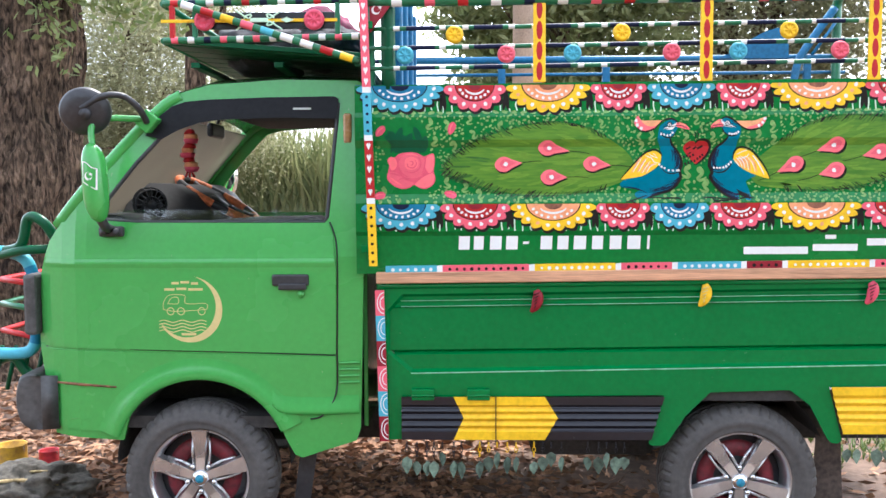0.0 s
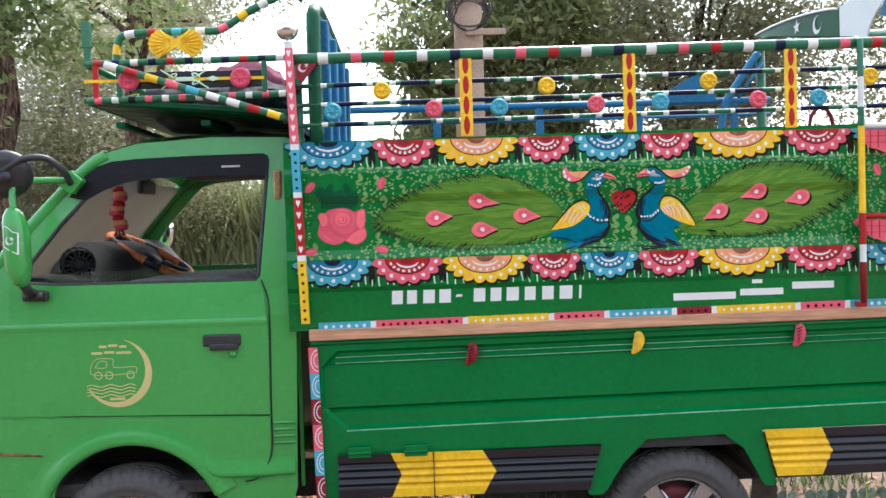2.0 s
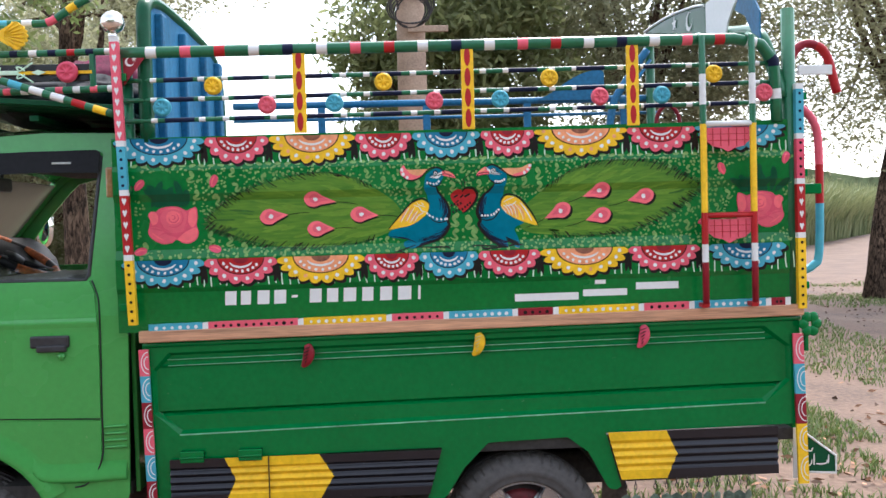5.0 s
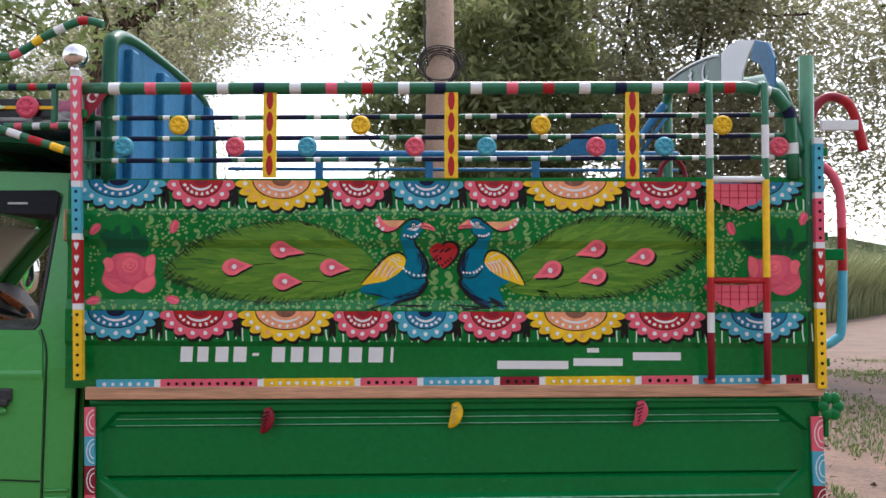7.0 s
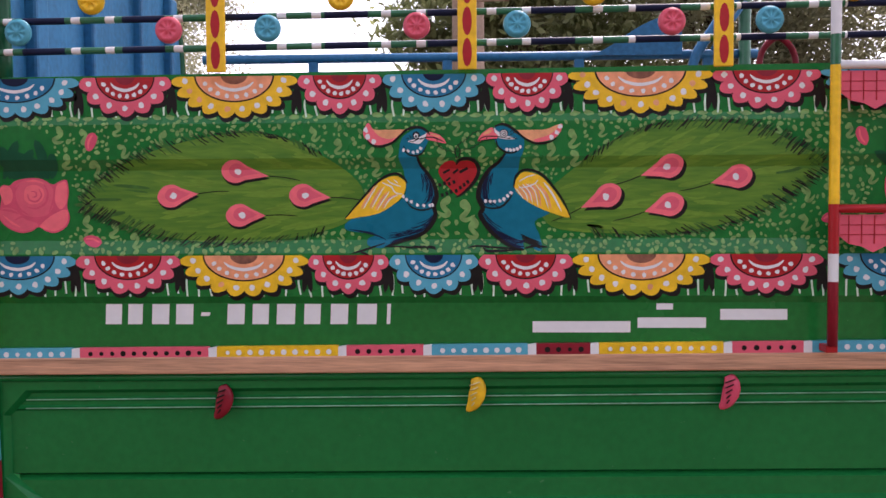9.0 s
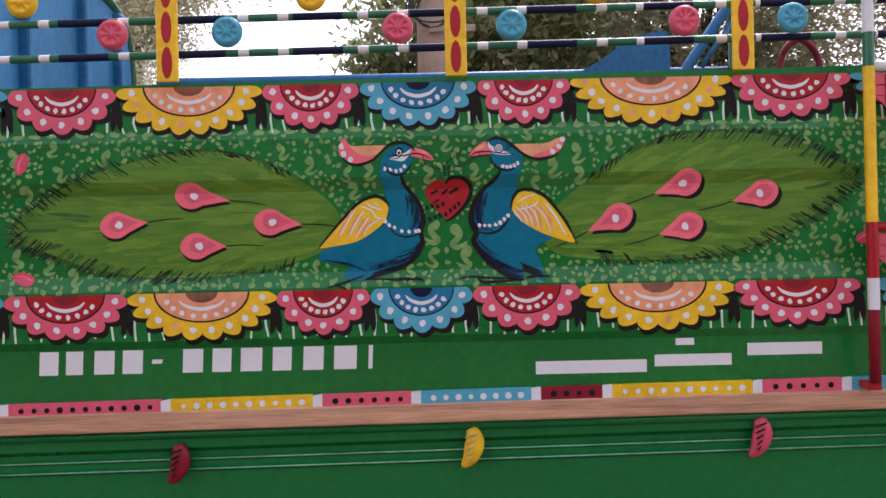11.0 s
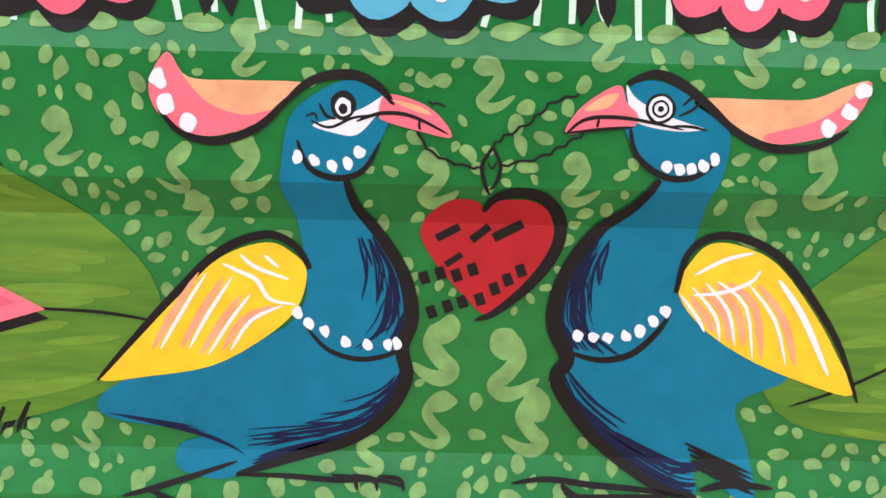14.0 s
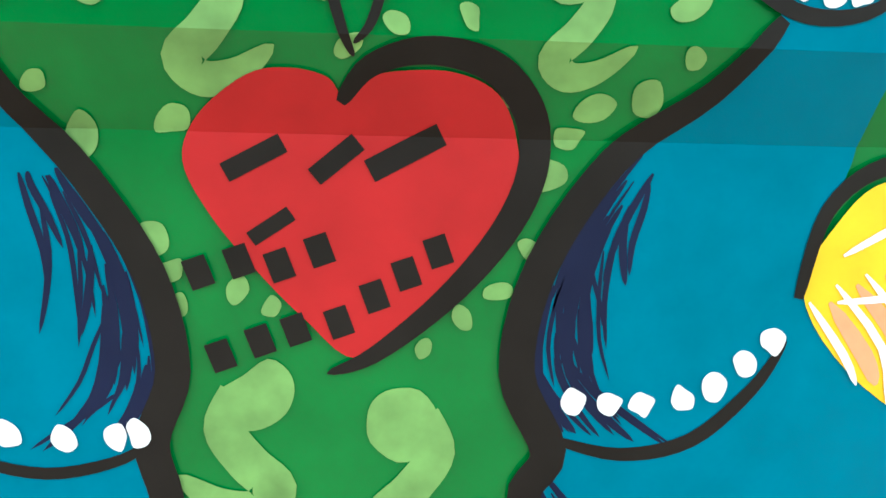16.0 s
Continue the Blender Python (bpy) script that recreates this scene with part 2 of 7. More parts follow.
def bark_mat():
    """Furrowed bark: long dark clefts between warm grey-brown plates."""
    m = bpy.data.materials.new("bark")
    m.use_nodes = True
    n, l = m.node_tree.nodes, m.node_tree.links
    b = n["Principled BSDF"]
    b.inputs["Roughness"].default_value = 0.95
    b.inputs["Specular IOR Level"].default_value = 0.15
    tc, mp = n.new("ShaderNodeTexCoord"), n.new("ShaderNodeMapping")
    mp.inputs["Scale"].default_value = (1, 1, 0.3)
    l.new(tc.outputs["Object"], mp.inputs["Vector"])
    a, f, w = n.new("ShaderNodeTexNoise"), n.new("ShaderNodeTexNoise"), n.new("ShaderNodeTexNoise")
    for t, s, d in ((a, 38, 0.8), (f, 90, 0.6), (w, 2.5, 0.5)):
        t.inputs["Scale"].default_value, t.inputs["Detail"].default_value, t.inputs["Distortion"].default_value = s, 6, d
        l.new((tc if t is w else mp).outputs["Object" if t is w else 0], t.inputs["Vector"])
    r = n.new("ShaderNodeValToRGB")
    e = r.color_ramp.elements
    e[0].position, e[0].color = 0.36, (0.026, 0.018, 0.013, 1)
    e[1].position, e[1].color = 0.66, (0.26, 0.175, 0.12, 1)
    e.new(0.50).color = (0.115, 0.078, 0.054, 1)
    l.new(a.outputs["Fac"], r.inputs["Fac"])
    mx = n.new("ShaderNodeMix")
    mx.data_type, mx.blend_type = "RGBA", "MULTIPLY"
    mr = n.new("ShaderNodeMapRange")
    mr.inputs["From Min"].default_value, mr.inputs["From Max"].default_value = 0.35, 0.65
    mr.inputs["To Min"].default_value, mr.inputs["To Max"].default_value = 0.55, 1.2
    l.new(w.outputs["Fac"], mr.inputs["Value"])
    mx.inputs["Factor"].default_value = 1.0
    l.new(r.outputs[0], mx.inputs["A"])
    l.new(mr.outputs[0], mx.inputs["B"])
    l.new(mx.outputs["Result"], b.inputs["Base Color"])
    ad = n.new("ShaderNodeMath")
    ad.operation = "ADD"
    l.new(a.outputs["Fac"], ad.inputs[0])
    l.new(f.outputs["Fac"], ad.inputs[1])
    bp = n.new("ShaderNodeBump")
    bp.inputs["Strength"].default_value, bp.inputs["Distance"].default_value = 1.0, 0.05
    l.new(ad.outputs[0], bp.inputs["Height"])
    l.new(bp.outputs[0], b.inputs["Normal"])
    MATS["bark"] = m


bark_mat()
MATS["bed_green"].node_tree.nodes["Principled BSDF"].inputs["Specular IOR Level"].default_value = 0.15
for k in ("ink_paint", "navy_paint", "peacock_blue", "dark_green"):
    MATS[k].node_tree.nodes["Principled BSDF"].inputs["Specular IOR Level"].default_value = 0.12
glass_mat("smoke_glass", (0.10, 0.10, 0.11), 0.05, 0.2)
mat("mirror_glass", (0.8, 0.82, 0.82), 0.03, metal=1.0, var=0.0)


# ---- mesh tools ----
def part(name, bm, material, parent=None, label="", smooth=False, recalc=True):
    """Links a bmesh as one mesh object under a thing or a part."""
    if recalc:
        bmesh.ops.recalc_face_normals(bm, faces=bm.faces)
    me = bpy.data.meshes.new(name)
    bm.to_mesh(me)
    bm.free()
    for k in material if isinstance(material, (list, tuple)) else [material]:
        me.materials.append(MATS[k])
    if smooth:
        for p in me.polygons:
            p.use_smooth = True
    ob = new(name, me)
    if parent:
        ob.parent = parent
    if label:
        ob["label"] = label
    return ob


def thing(name, label, category, group="", kind=""):
    ob = new(name)
    return tagged(ob, label, category, group, kind)


def box(bm, x0, x1, y0, y1, z0, z1, bev=0.0, mi=0, m=None):
    r = bmesh.ops.create_cube(bm, size=1.0)
    vs = r["verts"]
    t = Matrix.Translation(((x0 + x1) / 2, (y0 + y1) / 2, (z0 + z1) / 2)) @ Matrix.Diagonal((x1 - x0, y1 - y0, z1 - z0, 1))
    bmesh.ops.transform(bm, matrix=(m @ t) if m else t, verts=vs)
    fs = set(f for v in vs for f in v.link_faces)
    if bev:
        es = list(set(e for v in vs for e in v.link_edges))
        rb = bmesh.ops.bevel(bm, geom=es, offset=bev, segments=2, affect="EDGES", profile=0.5)
        fs = set(rb["faces"]) | set(f for f in fs if f.is_valid)
    for f in fs:
        if f.is_valid:
            f.material_index = mi


def spl(pts, n=6, closed=True):
    """A smooth line through a few points."""
    out, k = [], len(pts)
    P = [Vector(p) for p in pts]
    for i in range(k if closed else k - 1):
        if closed:
            a, b, c, d = P[i - 1], P[i], P[(i + 1) % k], P[(i + 2) % k]
        else:
            a, b, c, d = P[max(i - 1, 0)], P[i], P[i + 1], P[min(i + 2, k - 1)]
        for j in range(n):
            t = j / n
            out.append(0.5 * (2 * b + (c - a) * t + (2 * a - 5 * b + 4 * c - d) * t * t + (3 * b - a - 3 * c + d) * t ** 3))
    if not closed:
        out.append(P[-1])
    return out


def tube(bm, pts, r, n=10, closed=False, mi=None, cap=True):
    """A round bar along a line. r: one radius or one a point; mi: material index a segment."""
    P = [Vector(p) for p in pts]
    k = len(P)
    R = r if isinstance(r, (list, tuple)) else [r] * k
    rings, side = [], None
    for i in range(k):
        if closed:
            d = (P[(i + 1) % k] - P[i - 1]).normalized()
        else:
            d = (P[min(i + 1, k - 1)] - P[max(i - 1, 0)]).normalized()
        if side is None:
            side = d.cross(Vector((0, 0, 1)) if abs(d.z) < 0.9 else Vector((1, 0, 0))).normalized()
        side = (side - d * side.dot(d)).normalized()
        up = d.cross(side)
        rings.append([bm.verts.new(P[i] + R[i] * (math.cos(a) * side + math.sin(a) * up)) for a in (2 * math.pi * j / n for j in range(n))])
    for i in range(k if closed else k - 1):
        a, b = rings[i], rings[(i + 1) % k]
        for j in range(n):
            f = bm.faces.new((a[j], a[(j + 1) % n], b[(j + 1) % n], b[j]))
            f.smooth = True
            f.material_index = mi[i] if mi else 0
    if cap and not closed:
        bm.faces.new(rings[0][::-1]).material_index = mi[0] if mi else 0
        bm.faces.new(rings[-1]).material_index = mi[-1] if mi else 0


def lathe(bm, prof, n=32, m=None, mi=0, a0=0.0, a1=2 * math.pi):
    """Turns a profile of (radius, height) about z."""
    full = abs(a1 - a0 - 2 * math.pi) < 1e-6
    cols = []
    for j in range(n if full else n + 1):
        a = a0 + (a1 - a0) * j / n
        col = []
        for r, h in prof:
            v = Vector((r * math.cos(a), r * math.sin(a), h))
            col.append(bm.verts.new(m @ v if m else v))
        cols.append(col)
    for j in range(n):
        a, b = cols[j], cols[(j + 1) % len(cols)]
        for i in range(len(prof) - 1):
            f = bm.faces.new((a[i], b[i], b[i + 1], a[i + 1]))
            f.smooth, f.material_index = True, mi
    bmesh.ops.remove_doubles(bm, verts=[v for c in cols for v in c], dist=1e-6)


def sheet(bm, outer, holes=(), yf=lambda x, z: 0.0, thick=0.004, mi=0, cuts=()):
    """A plate in the x-z plane with holes, bent by yf, with thickness."""
    from mathutils.geometry import tessellate_polygon
    loops = [[Vector((p[0], p[1], 0)) for p in lp] for lp in (outer, *holes)]
    flat = [p for lp in loops for p in lp]
    tmp = bmesh.new()
    vs = [tmp.verts.new((p.x, 0, p.y)) for p in flat]
    for t in tessellate_polygon(loops):
        try:
            tmp.faces.new([vs[i] for i in t])
        except ValueError:
            pass
    for no, co in cuts:
        bmesh.ops.bisect_plane(tmp, geom=tmp.verts[:] + tmp.edges[:] + tmp.faces[:], plane_co=co, plane_no=no)
    bmesh.ops.dissolve_degenerate(tmp, edges=tmp.edges[:], dist=1e-7)
    for f in tmp.faces:
        if f.normal.y > 0:
            f.normal_flip()
    tmp.normal_update()
    front = {v: bm.verts.new((v.co.x, yf(v.co.x, v.co.z), v.co.z)) for v in tmp.verts}
    back = {v: bm.verts.new((v.co.x, yf(v.co.x, v.co.z) + thick, v.co.z)) for v in tmp.verts} if thick else None
    for f in tmp.faces:
        bm.faces.new([front[v] for v in f.verts]).material_index = mi
        if thick:
            bm.faces.new([back[v] for v in reversed(f.verts)]).material_index = mi
    if thick:
        for e in tmp.edges:
            if len(e.link_faces) == 1:
                a, b = e.verts
                bm.faces.new((front[a], front[b], back[b], back[a])).material_index = mi
    tmp.free()


def zcuts(*zs):
    return [((0, 0, 1), (0, 0, z)) for z in zs]


def xcuts(*xs):
    return [((1, 0, 0), (x, 0, 0)) for x in xs]


def arc(cx, cz, r, a0, a1, n=12, rz=None):
    return [(cx + r * math.cos(radians(a0 + (a1 - a0) * i / n)), cz + (rz or r) * math.sin(radians(a0 + (a1 - a0) * i / n))) for i in range(n + 1)]


# ---- ground and distance ----
def ground_z(x, y):
    far = max(0.0, y - 3.0)
    return 0.03 * noise.noise(Vector((x * 0.7, y * 0.7, 0.3))) * min(1.0, max(0.0, y - 1.6)) + 0.012 * noise.noise(Vector((x * 3, y * 3, 1.3))) + 0.002 * far + 0.012


bm = bmesh.new()
gx = [-600, -150, -60, -30, -18, -12] + [-9 + 0.3 * i for i in range(61)] + [12, 18, 30, 60, 150, 600]
gy = [-600, -150, -50, -20, -9] + [-5 + 0.3 * i for i in range(61)] + [16, 20, 28, 40, 70, 150, 600]
gv = [[bm.verts.new((x, y, ground_z(x, y) if abs(x) < 40 and -10 < y < 45 else ground_z(0, min(y, 45)))) for x in gx] for y in gy]
for j in range(len(gy) - 1):
    for i in range(len(gx) - 1):
        bm.faces.new((gv[j][i], gv[j][i + 1], gv[j + 1][i + 1], gv[j + 1][i])).smooth = True
tagged(part("ground", bm, "dirt"), "dry brown trodden earth ground with dust", "ground", kind="structure")


def cloud_mesh(name, quads, material, label, category, parent=None):
    """Many small loose faces in one mesh, from an array (n, 4, 3)."""
    q = np.asarray(quads, dtype=np.float64)
    n = len(q)
    me = bpy.data.meshes.new(name)
    me.from_pydata(q.reshape(-1, 3).tolist(), [], np.arange(4 * n).reshape(n, 4).tolist())
    me.materials.append(MATS[material])
    ob = new(name, me)
    if parent:
        ob.parent = parent
        if label:
            ob["label"] = label
        return ob
    return tagged(ob, label, category, kind="stuff")


def rand_quads(rng, centres, length, width, droop=0.3, flat=False):
    """Leaf-like quads at the centres, turned at random: base, side, tip, side."""
    n = len(centres)
    d = rng.normal(size=(n, 3))
    d[:, 2] = d[:, 2] * (0.12 if flat else 0.6) - (0 if flat else droop)
    d /= np.linalg.norm(d, axis=1)[:, None]
    u = rng.normal(size=(n, 3))
    if flat:
        u[:, 2] *= 0.35
    s = np.cross(d, u)
    if flat:
        s[:, 2] *= 0.3
    s /= np.linalg.norm(s, axis=1)[:, None] + 1e-9
    L = (length * rng.uniform(0.6, 1.3, n))[:, None]
    W = (width * rng.uniform(0.6, 1.3, n))[:, None]
    c = centres
    return np.stack([c - d * L / 2, c + s * W / 2 + d * L * 0.05, c + d * L / 2, c - s * W / 2 + d * L * 0.05], axis=1)


rng = np.random.default_rng(4)
# leaf litter under and round the truck
n = 42000
c = np.stack([rng.normal(0.4, 2.1, n), rng.normal(1.0, 1.7, n), np.zeros(n)], axis=1)
keep = (c[:, 0] < 1.3 + 0.4 * rng.normal(size=n)) | (rng.uniform(size=n) < 0.12)
c = c[keep]
c[:, 2] = [ground_z(x, y) + 0.004 for x, y, _ in c]
c[:, 2] += rng.uniform(0.0, 0.03, len(c))
cloud_mesh("dry_leaves", rand_quads(rng, c, 0.064, 0.024, flat=True), "dry_leaf", "curled brown dry leaves strewn over bare earth", "leaf litter")
n = 700
c = np.stack([rng.uniform(-2.0, 3.4, n), rng.uniform(-0.6, 3.0, n), np.full(n, 0.012)], axis=1)
cloud_mesh("twigs", rand_quads(rng, c, 0.16, 0.006, flat=True), "twig", "thin dry twigs lying among fallen leaves", "twigs")


def blades(name, rng, xs, ys, h0, h1, w, lean, material, label, category, per=3):
    """Upright grass or cane leaves, each a bent strip of three quads."""
    Q = []
    for x, y in zip(xs, ys):
        z = ground_z(x, y) if abs(x) < 40 and y < 45 else ground_z(0, 45)
        for _ in range(per):
            h = rng.uniform(h0, h1)
            a = rng.uniform(0, 2 * math.pi)
            l = rng.uniform(0.2, 1.0) * lean * h
            dx, dy = math.cos(a), math.sin(a)
            sx, sy = -dy, dx
            if rng.uniform() < 0.6:
                sx, sy = 1.0, 0.2
            pts = [(x + dx * l * t * t, y + dy * l * t * t, z + h * (t - 0.22 * t ** 3 * min(1, l))) for t in (0, 0.4, 0.75, 1)]
            ws = [w, w * 0.9, w * 0.6, w * 0.08]
            for k in range(3):
                (ax, ay, az), (bx, by, bz) = pts[k], pts[k + 1]
                wa, wb = ws[k] / 2, ws[k + 1] / 2
                Q.append([(ax - sx * wa, ay - sy * wa, az), (ax + sx * wa, ay + sy * wa, az), (bx + sx * wb, by + sy * wb, bz), (bx - sx * wb, by - sy * wb, bz)])
    return cloud_mesh(name, Q, material, label, category)


# the cane field: its near edge runs from close behind the cab to far off past the tail
n = 9000
u = rng.uniform(0, 1, n) ** 1.3
fx = -9 + 45 * u
edge = np.where(fx < 4, 11.6, 11.6 + (fx - 4) * 1.35)
fy = edge + rng.exponential(1.3, n)
blades("cane_field", rng, fx, fy, 1.3, 3.0, 0.05, 0.5, "cane_leaf", "tall pale green cane crop with dry tips", "crop field", per=4)
n = 34000
gx_, gy_ = rng.uniform(2.6, 11, n), rng.uniform(1.8, 12, n)
gx_[:3500], gy_[:3500] = rng.uniform(2.05, 4.2, 3500), rng.uniform(0.8, 3.0, 3500)
pick = np.array([noise.noise(Vector((a * 0.45, b * 0.45, 5.0))) > 0.16 or (b < 3 and a < 4.2 and noise.noise(Vector((a * 2, b * 2, 2.0))) > -0.1) for a, b in zip(gx_, gy_)])
blades("weeds", rng, gx_[pick], gy_[pick], 0.015, 0.06, 0.007, 0.9, "grass_leaf", "low patchy green weeds on bare earth", "weeds", per=3)
n = 5000
c = np.stack([rng.uniform(-4, 12, n), rng.uniform(-1.5, 13, n), np.zeros(n)], axis=1)
c[:, 2] = [ground_z(x, y) + 0.002 for x, y, _ in c]
cloud_mesh("clods", rand_quads(rng, c, 0.05, 0.04, flat=True), "dirt", "small loose clods of dry earth", "clods")
bm = bmesh.new()
for i in range(40):
    a0, a1 = math.pi * (0.02 + 0.024 * i), math.pi * (0.02 + 0.024 * (i + 1))
    h = [5 + 2.5 * noise.noise(Vector((i * 0.9 + k, 3, 0))) for k in (0, 0.9)]
    p = [(90 * math.cos(a), 90 * math.sin(a)) for a in (a0, a1)]
    v = [bm.verts.new((*p[0], -1)), bm.verts.new((*p[1], -1)), bm.verts.new((*p[1], h[1])), bm.verts.new((*p[0], h[0]))]
    bm.faces.new(v)
bmesh.ops.remove_doubles(bm, verts=bm.verts[:], dist=0.3)
mat("far_woods", (0.10, 0.13, 0.06), 0.9, var=0.4, scale=0.4, fine=2)
tagged(part("backdrop", bm, "far_woods"), "low dim green line of far woods", "backdrop", kind="structure")


# ---- trees ----
def tree(label, x, y, h, trunk_r, crown, leaf, nleaf, length, width, seed, lean=(0, 0), fork=0.45, limbs=7, droop=0.3, clump=0.55):
    """Tapered trunk with limbs and a crown of loose leaves in uneven clumps. crown: centre offset x, y, z and radii."""
    r = np.random.default_rng(seed)
    root = thing("tree", label, "tree")
    z0 = ground_z(x, y)
    root.location = (x, y, z0)
    bm = bmesh.new()
    N = 9
    path, rad = [], []
    for i in range(N):
        t = i / (N - 1)
        path.append((lean[0] * t + 0.06 * math.sin(5 * t + seed), lean[1] * t + 0.05 * math.cos(4 * t + seed), -0.1 + h * fork * 1.25 * t))
        rad.append(trunk_r * (1.25 - 0.55 * t if i else 1.6))
    fat = trunk_r > 0.3
    if fat:
        path, rad = [tuple(p) for p in spl(path, 10, False)], [rad[i // 10] * (1 - i % 10 / 10) + rad[min(i // 10 + 1, N - 1)] * (i % 10 / 10) for i in range(10 * (N - 1) + 1)]
    tube(bm, path, rad, 64 if fat else 14)
    if fat:
        for v in bm.verts:
            a = math.atan2(v.co.y, v.co.x)
            g = noise.noise(Vector((math.cos(a) * 6, math.sin(a) * 6, v.co.z * 1.1)))
            v.co.xy *= 1 - 0.10 * (1 - abs(g) * 2) ** 2 + 0.05 * noise.noise(v.co * 2.0)
        path = path[::10]
    tips = []
    cx, cy, cz, rx, ry, rz = crown
    for k in range(limbs):
        a = 2 * math.pi * (k + r.uniform(0, 0.6)) / limbs
        s = r.uniform(0.35, 0.8)
        e = (cx + rx * s * math.cos(a), cy + ry * s * math.sin(a), cz + rz * r.uniform(-0.3, 0.75))
        b = path[int(r.integers(N - 4, N))]
        m1 = tuple(b[q] * 0.55 + e[q] * 0.45 + r.normal() * 0.12 for q in range(3))
        pts = spl([b, m1, e], 5, False)
        tube(bm, pts, [trunk_r * (0.5 - 0.43 * i / (len(pts) - 1)) for i in range(len(pts))], 8)
        for _ in range(3):
            j = int(r.integers(4, len(pts)))
            q = Vector(pts[j])
            e2 = q + Vector((r.normal() * rx * 0.3, r.normal() * ry * 0.3, r.normal() * rz * 0.25 + 0.1))
            tube(bm, spl([q, (q + e2) / 2 + Vector((r.normal(), r.normal(), r.normal())) * 0.1, e2], 3, False), [trunk_r * 0.13] * 6 + [trunk_r * 0.04], 5)
            tips.append(e2)
        tips.append(Vector(e))
    for v in bm.verts:
        nv = noise.noise(v.co * 3.0) * 0.12 + noise.noise(v.co * 9.0) * 0.06
        v.co.x += nv * trunk_r
        v.co.y += nv * trunk_r
    part("trunk", bm, "bark", root, smooth=True)
    cl = []
    while len(cl) < 110:
        p = r.normal(size=3)
        p = p / np.linalg.norm(p) * r.uniform(0.25, 1.0) ** 0.5
        q = np.array([cx + rx * p[0], cy + ry * p[1], cz + rz * p[2]])
        cl.append(q)
    cl = np.array(cl + [np.array(t) for t in tips])
    w = r.dirichlet(np.ones(len(cl)) * 1.5)
    idx = r.choice(len(cl), size=nleaf, p=w)
    sig = clump * min(rx, ry, rz) * 0.5
    c = cl[idx] + r.normal(size=(nleaf, 3)) * sig * np.array([1, 1, 0.7])
    cloud_mesh("crown", rand_quads(r, c, length, width, droop), leaf, "", "", root)
    return root


big = tree("broad old tree with thick furrowed brown trunk and green leaves", -2.30, 3.25, 6.0, 0.36, (0.3, 0.4, 4.6, 2.4, 2.0, 1.5), "bright_leaf", 16000, 0.09, 0.034, 11, lean=(0.25, 0), fork=0.62, clump=0.4)
rb = np.random.default_rng(8)
bm = bmesh.new()
sprays = []
for pts in ([(0.55, -0.2, 3.05), (1.0, -0.3, 2.75), (1.35, -0.35, 2.42)], [(0.5, -0.2, 3.2), (0.8, -0.3, 2.8), (0.95, -0.3, 2.45)], [(0.6, -0.3, 3.3), (1.2, -0.3, 3.0), (1.7, -0.3, 2.75)], [(0.3, -0.35, 3.0), (0.50, -0.5, 2.5), (0.60, -0.5, 2.12)], [(0.4, -0.3, 3.1), (0.6, -0.4, 2.75), (0.75, -0.4, 2.6)]):
    q = spl(pts, 8, False)
    tube(bm, q, [0.014 - 0.0007 * i for i in range(len(q))], 6)
    sprays += [p + Vector(rb.normal(size=3)) * 0.09 for p in q[4:] for _ in range(26 if pts[0][0] > 0.35 else 9)]
part("limb", bm, "bark", big)
cloud_mesh("hanging_spray", rand_quads(rb, np.array([tuple(p) for p in sprays]), 0.085, 0.034, 0.5), "bright_leaf", "hanging sprays of small green leaves", "", big)
tree("airy olive green acacia tree with fine leaves", -4.3, 10.6, 4.6, 0.16, (0.3, 0, 2.9, 1.9, 1.5, 1.9), "acacia_leaf", 120000, 0.06, 0.022, 12, fork=0.35, clump=0.6)
tree("dark forked tree behind the cab with sparse leaves", -1.98, 6.3, 5.2, 0.12, (0.3, 0.3, 4.3, 2.0, 1.2, 1.0), "acacia_leaf", 12000, 0.07, 0.026, 13, lean=(0.2, 0), fork=0.6, limbs=6, clump=0.4)
tree("dense dark mango tree with long drooping leaves", 2.28, 9.9, 6.2, 0.22, (0, 0, 4.1, 1.65, 1.3, 2.6), "mango_leaf", 30000, 0.18, 0.058, 14, fork=0.35, droop=0.7, clump=0.36)
tree("feathery olive acacia tree standing beside the mango tree", 5.5, 11.6, 7.0, 0.22, (0, 0, 5.0, 2.3, 1.8, 3.0), "acacia_leaf", 60000, 0.11, 0.045, 15, fork=0.35, clump=0.5)
tree("thin crooked acacia tree with sparse foliage and bare limbs", 8.4, 9.6, 6.5, 0.15, (0.4, 0, 4.6, 2.2, 1.8, 2.4), "acacia_leaf", 38000, 0.10, 0.034, 16, lean=(0.5, 0), fork=0.45, limbs=9, clump=0.5)
tree("far leafy tree rising behind the truck's headboard", -3.9, 14.2, 8.5, 0.22, (0, 0, 6.3, 1.6, 1.5, 1.9), "acacia_leaf", 40000, 0.09, 0.038, 17, fork=0.5, limbs=9, clump=0.36)
# unseen trees added behind the camera: dark reflections in the gloss, less low sky
for k, (x, y, h) in enumerate(((-6.5, -11.5, 4.6), (-2.0, -12.0, 5.0), (2.8, -12.0, 4.8), (7.5, -12.0, 5.0))):
    tree("unseen leafy tree added behind the camera to darken reflections", x, y, h, 0.25, (0, 0, h * 0.5, 2.6, 2.0, h * 0.42), "mango_leaf", 7000, 0.36, 0.16, 30 + k, fork=0.35, clump=0.5)

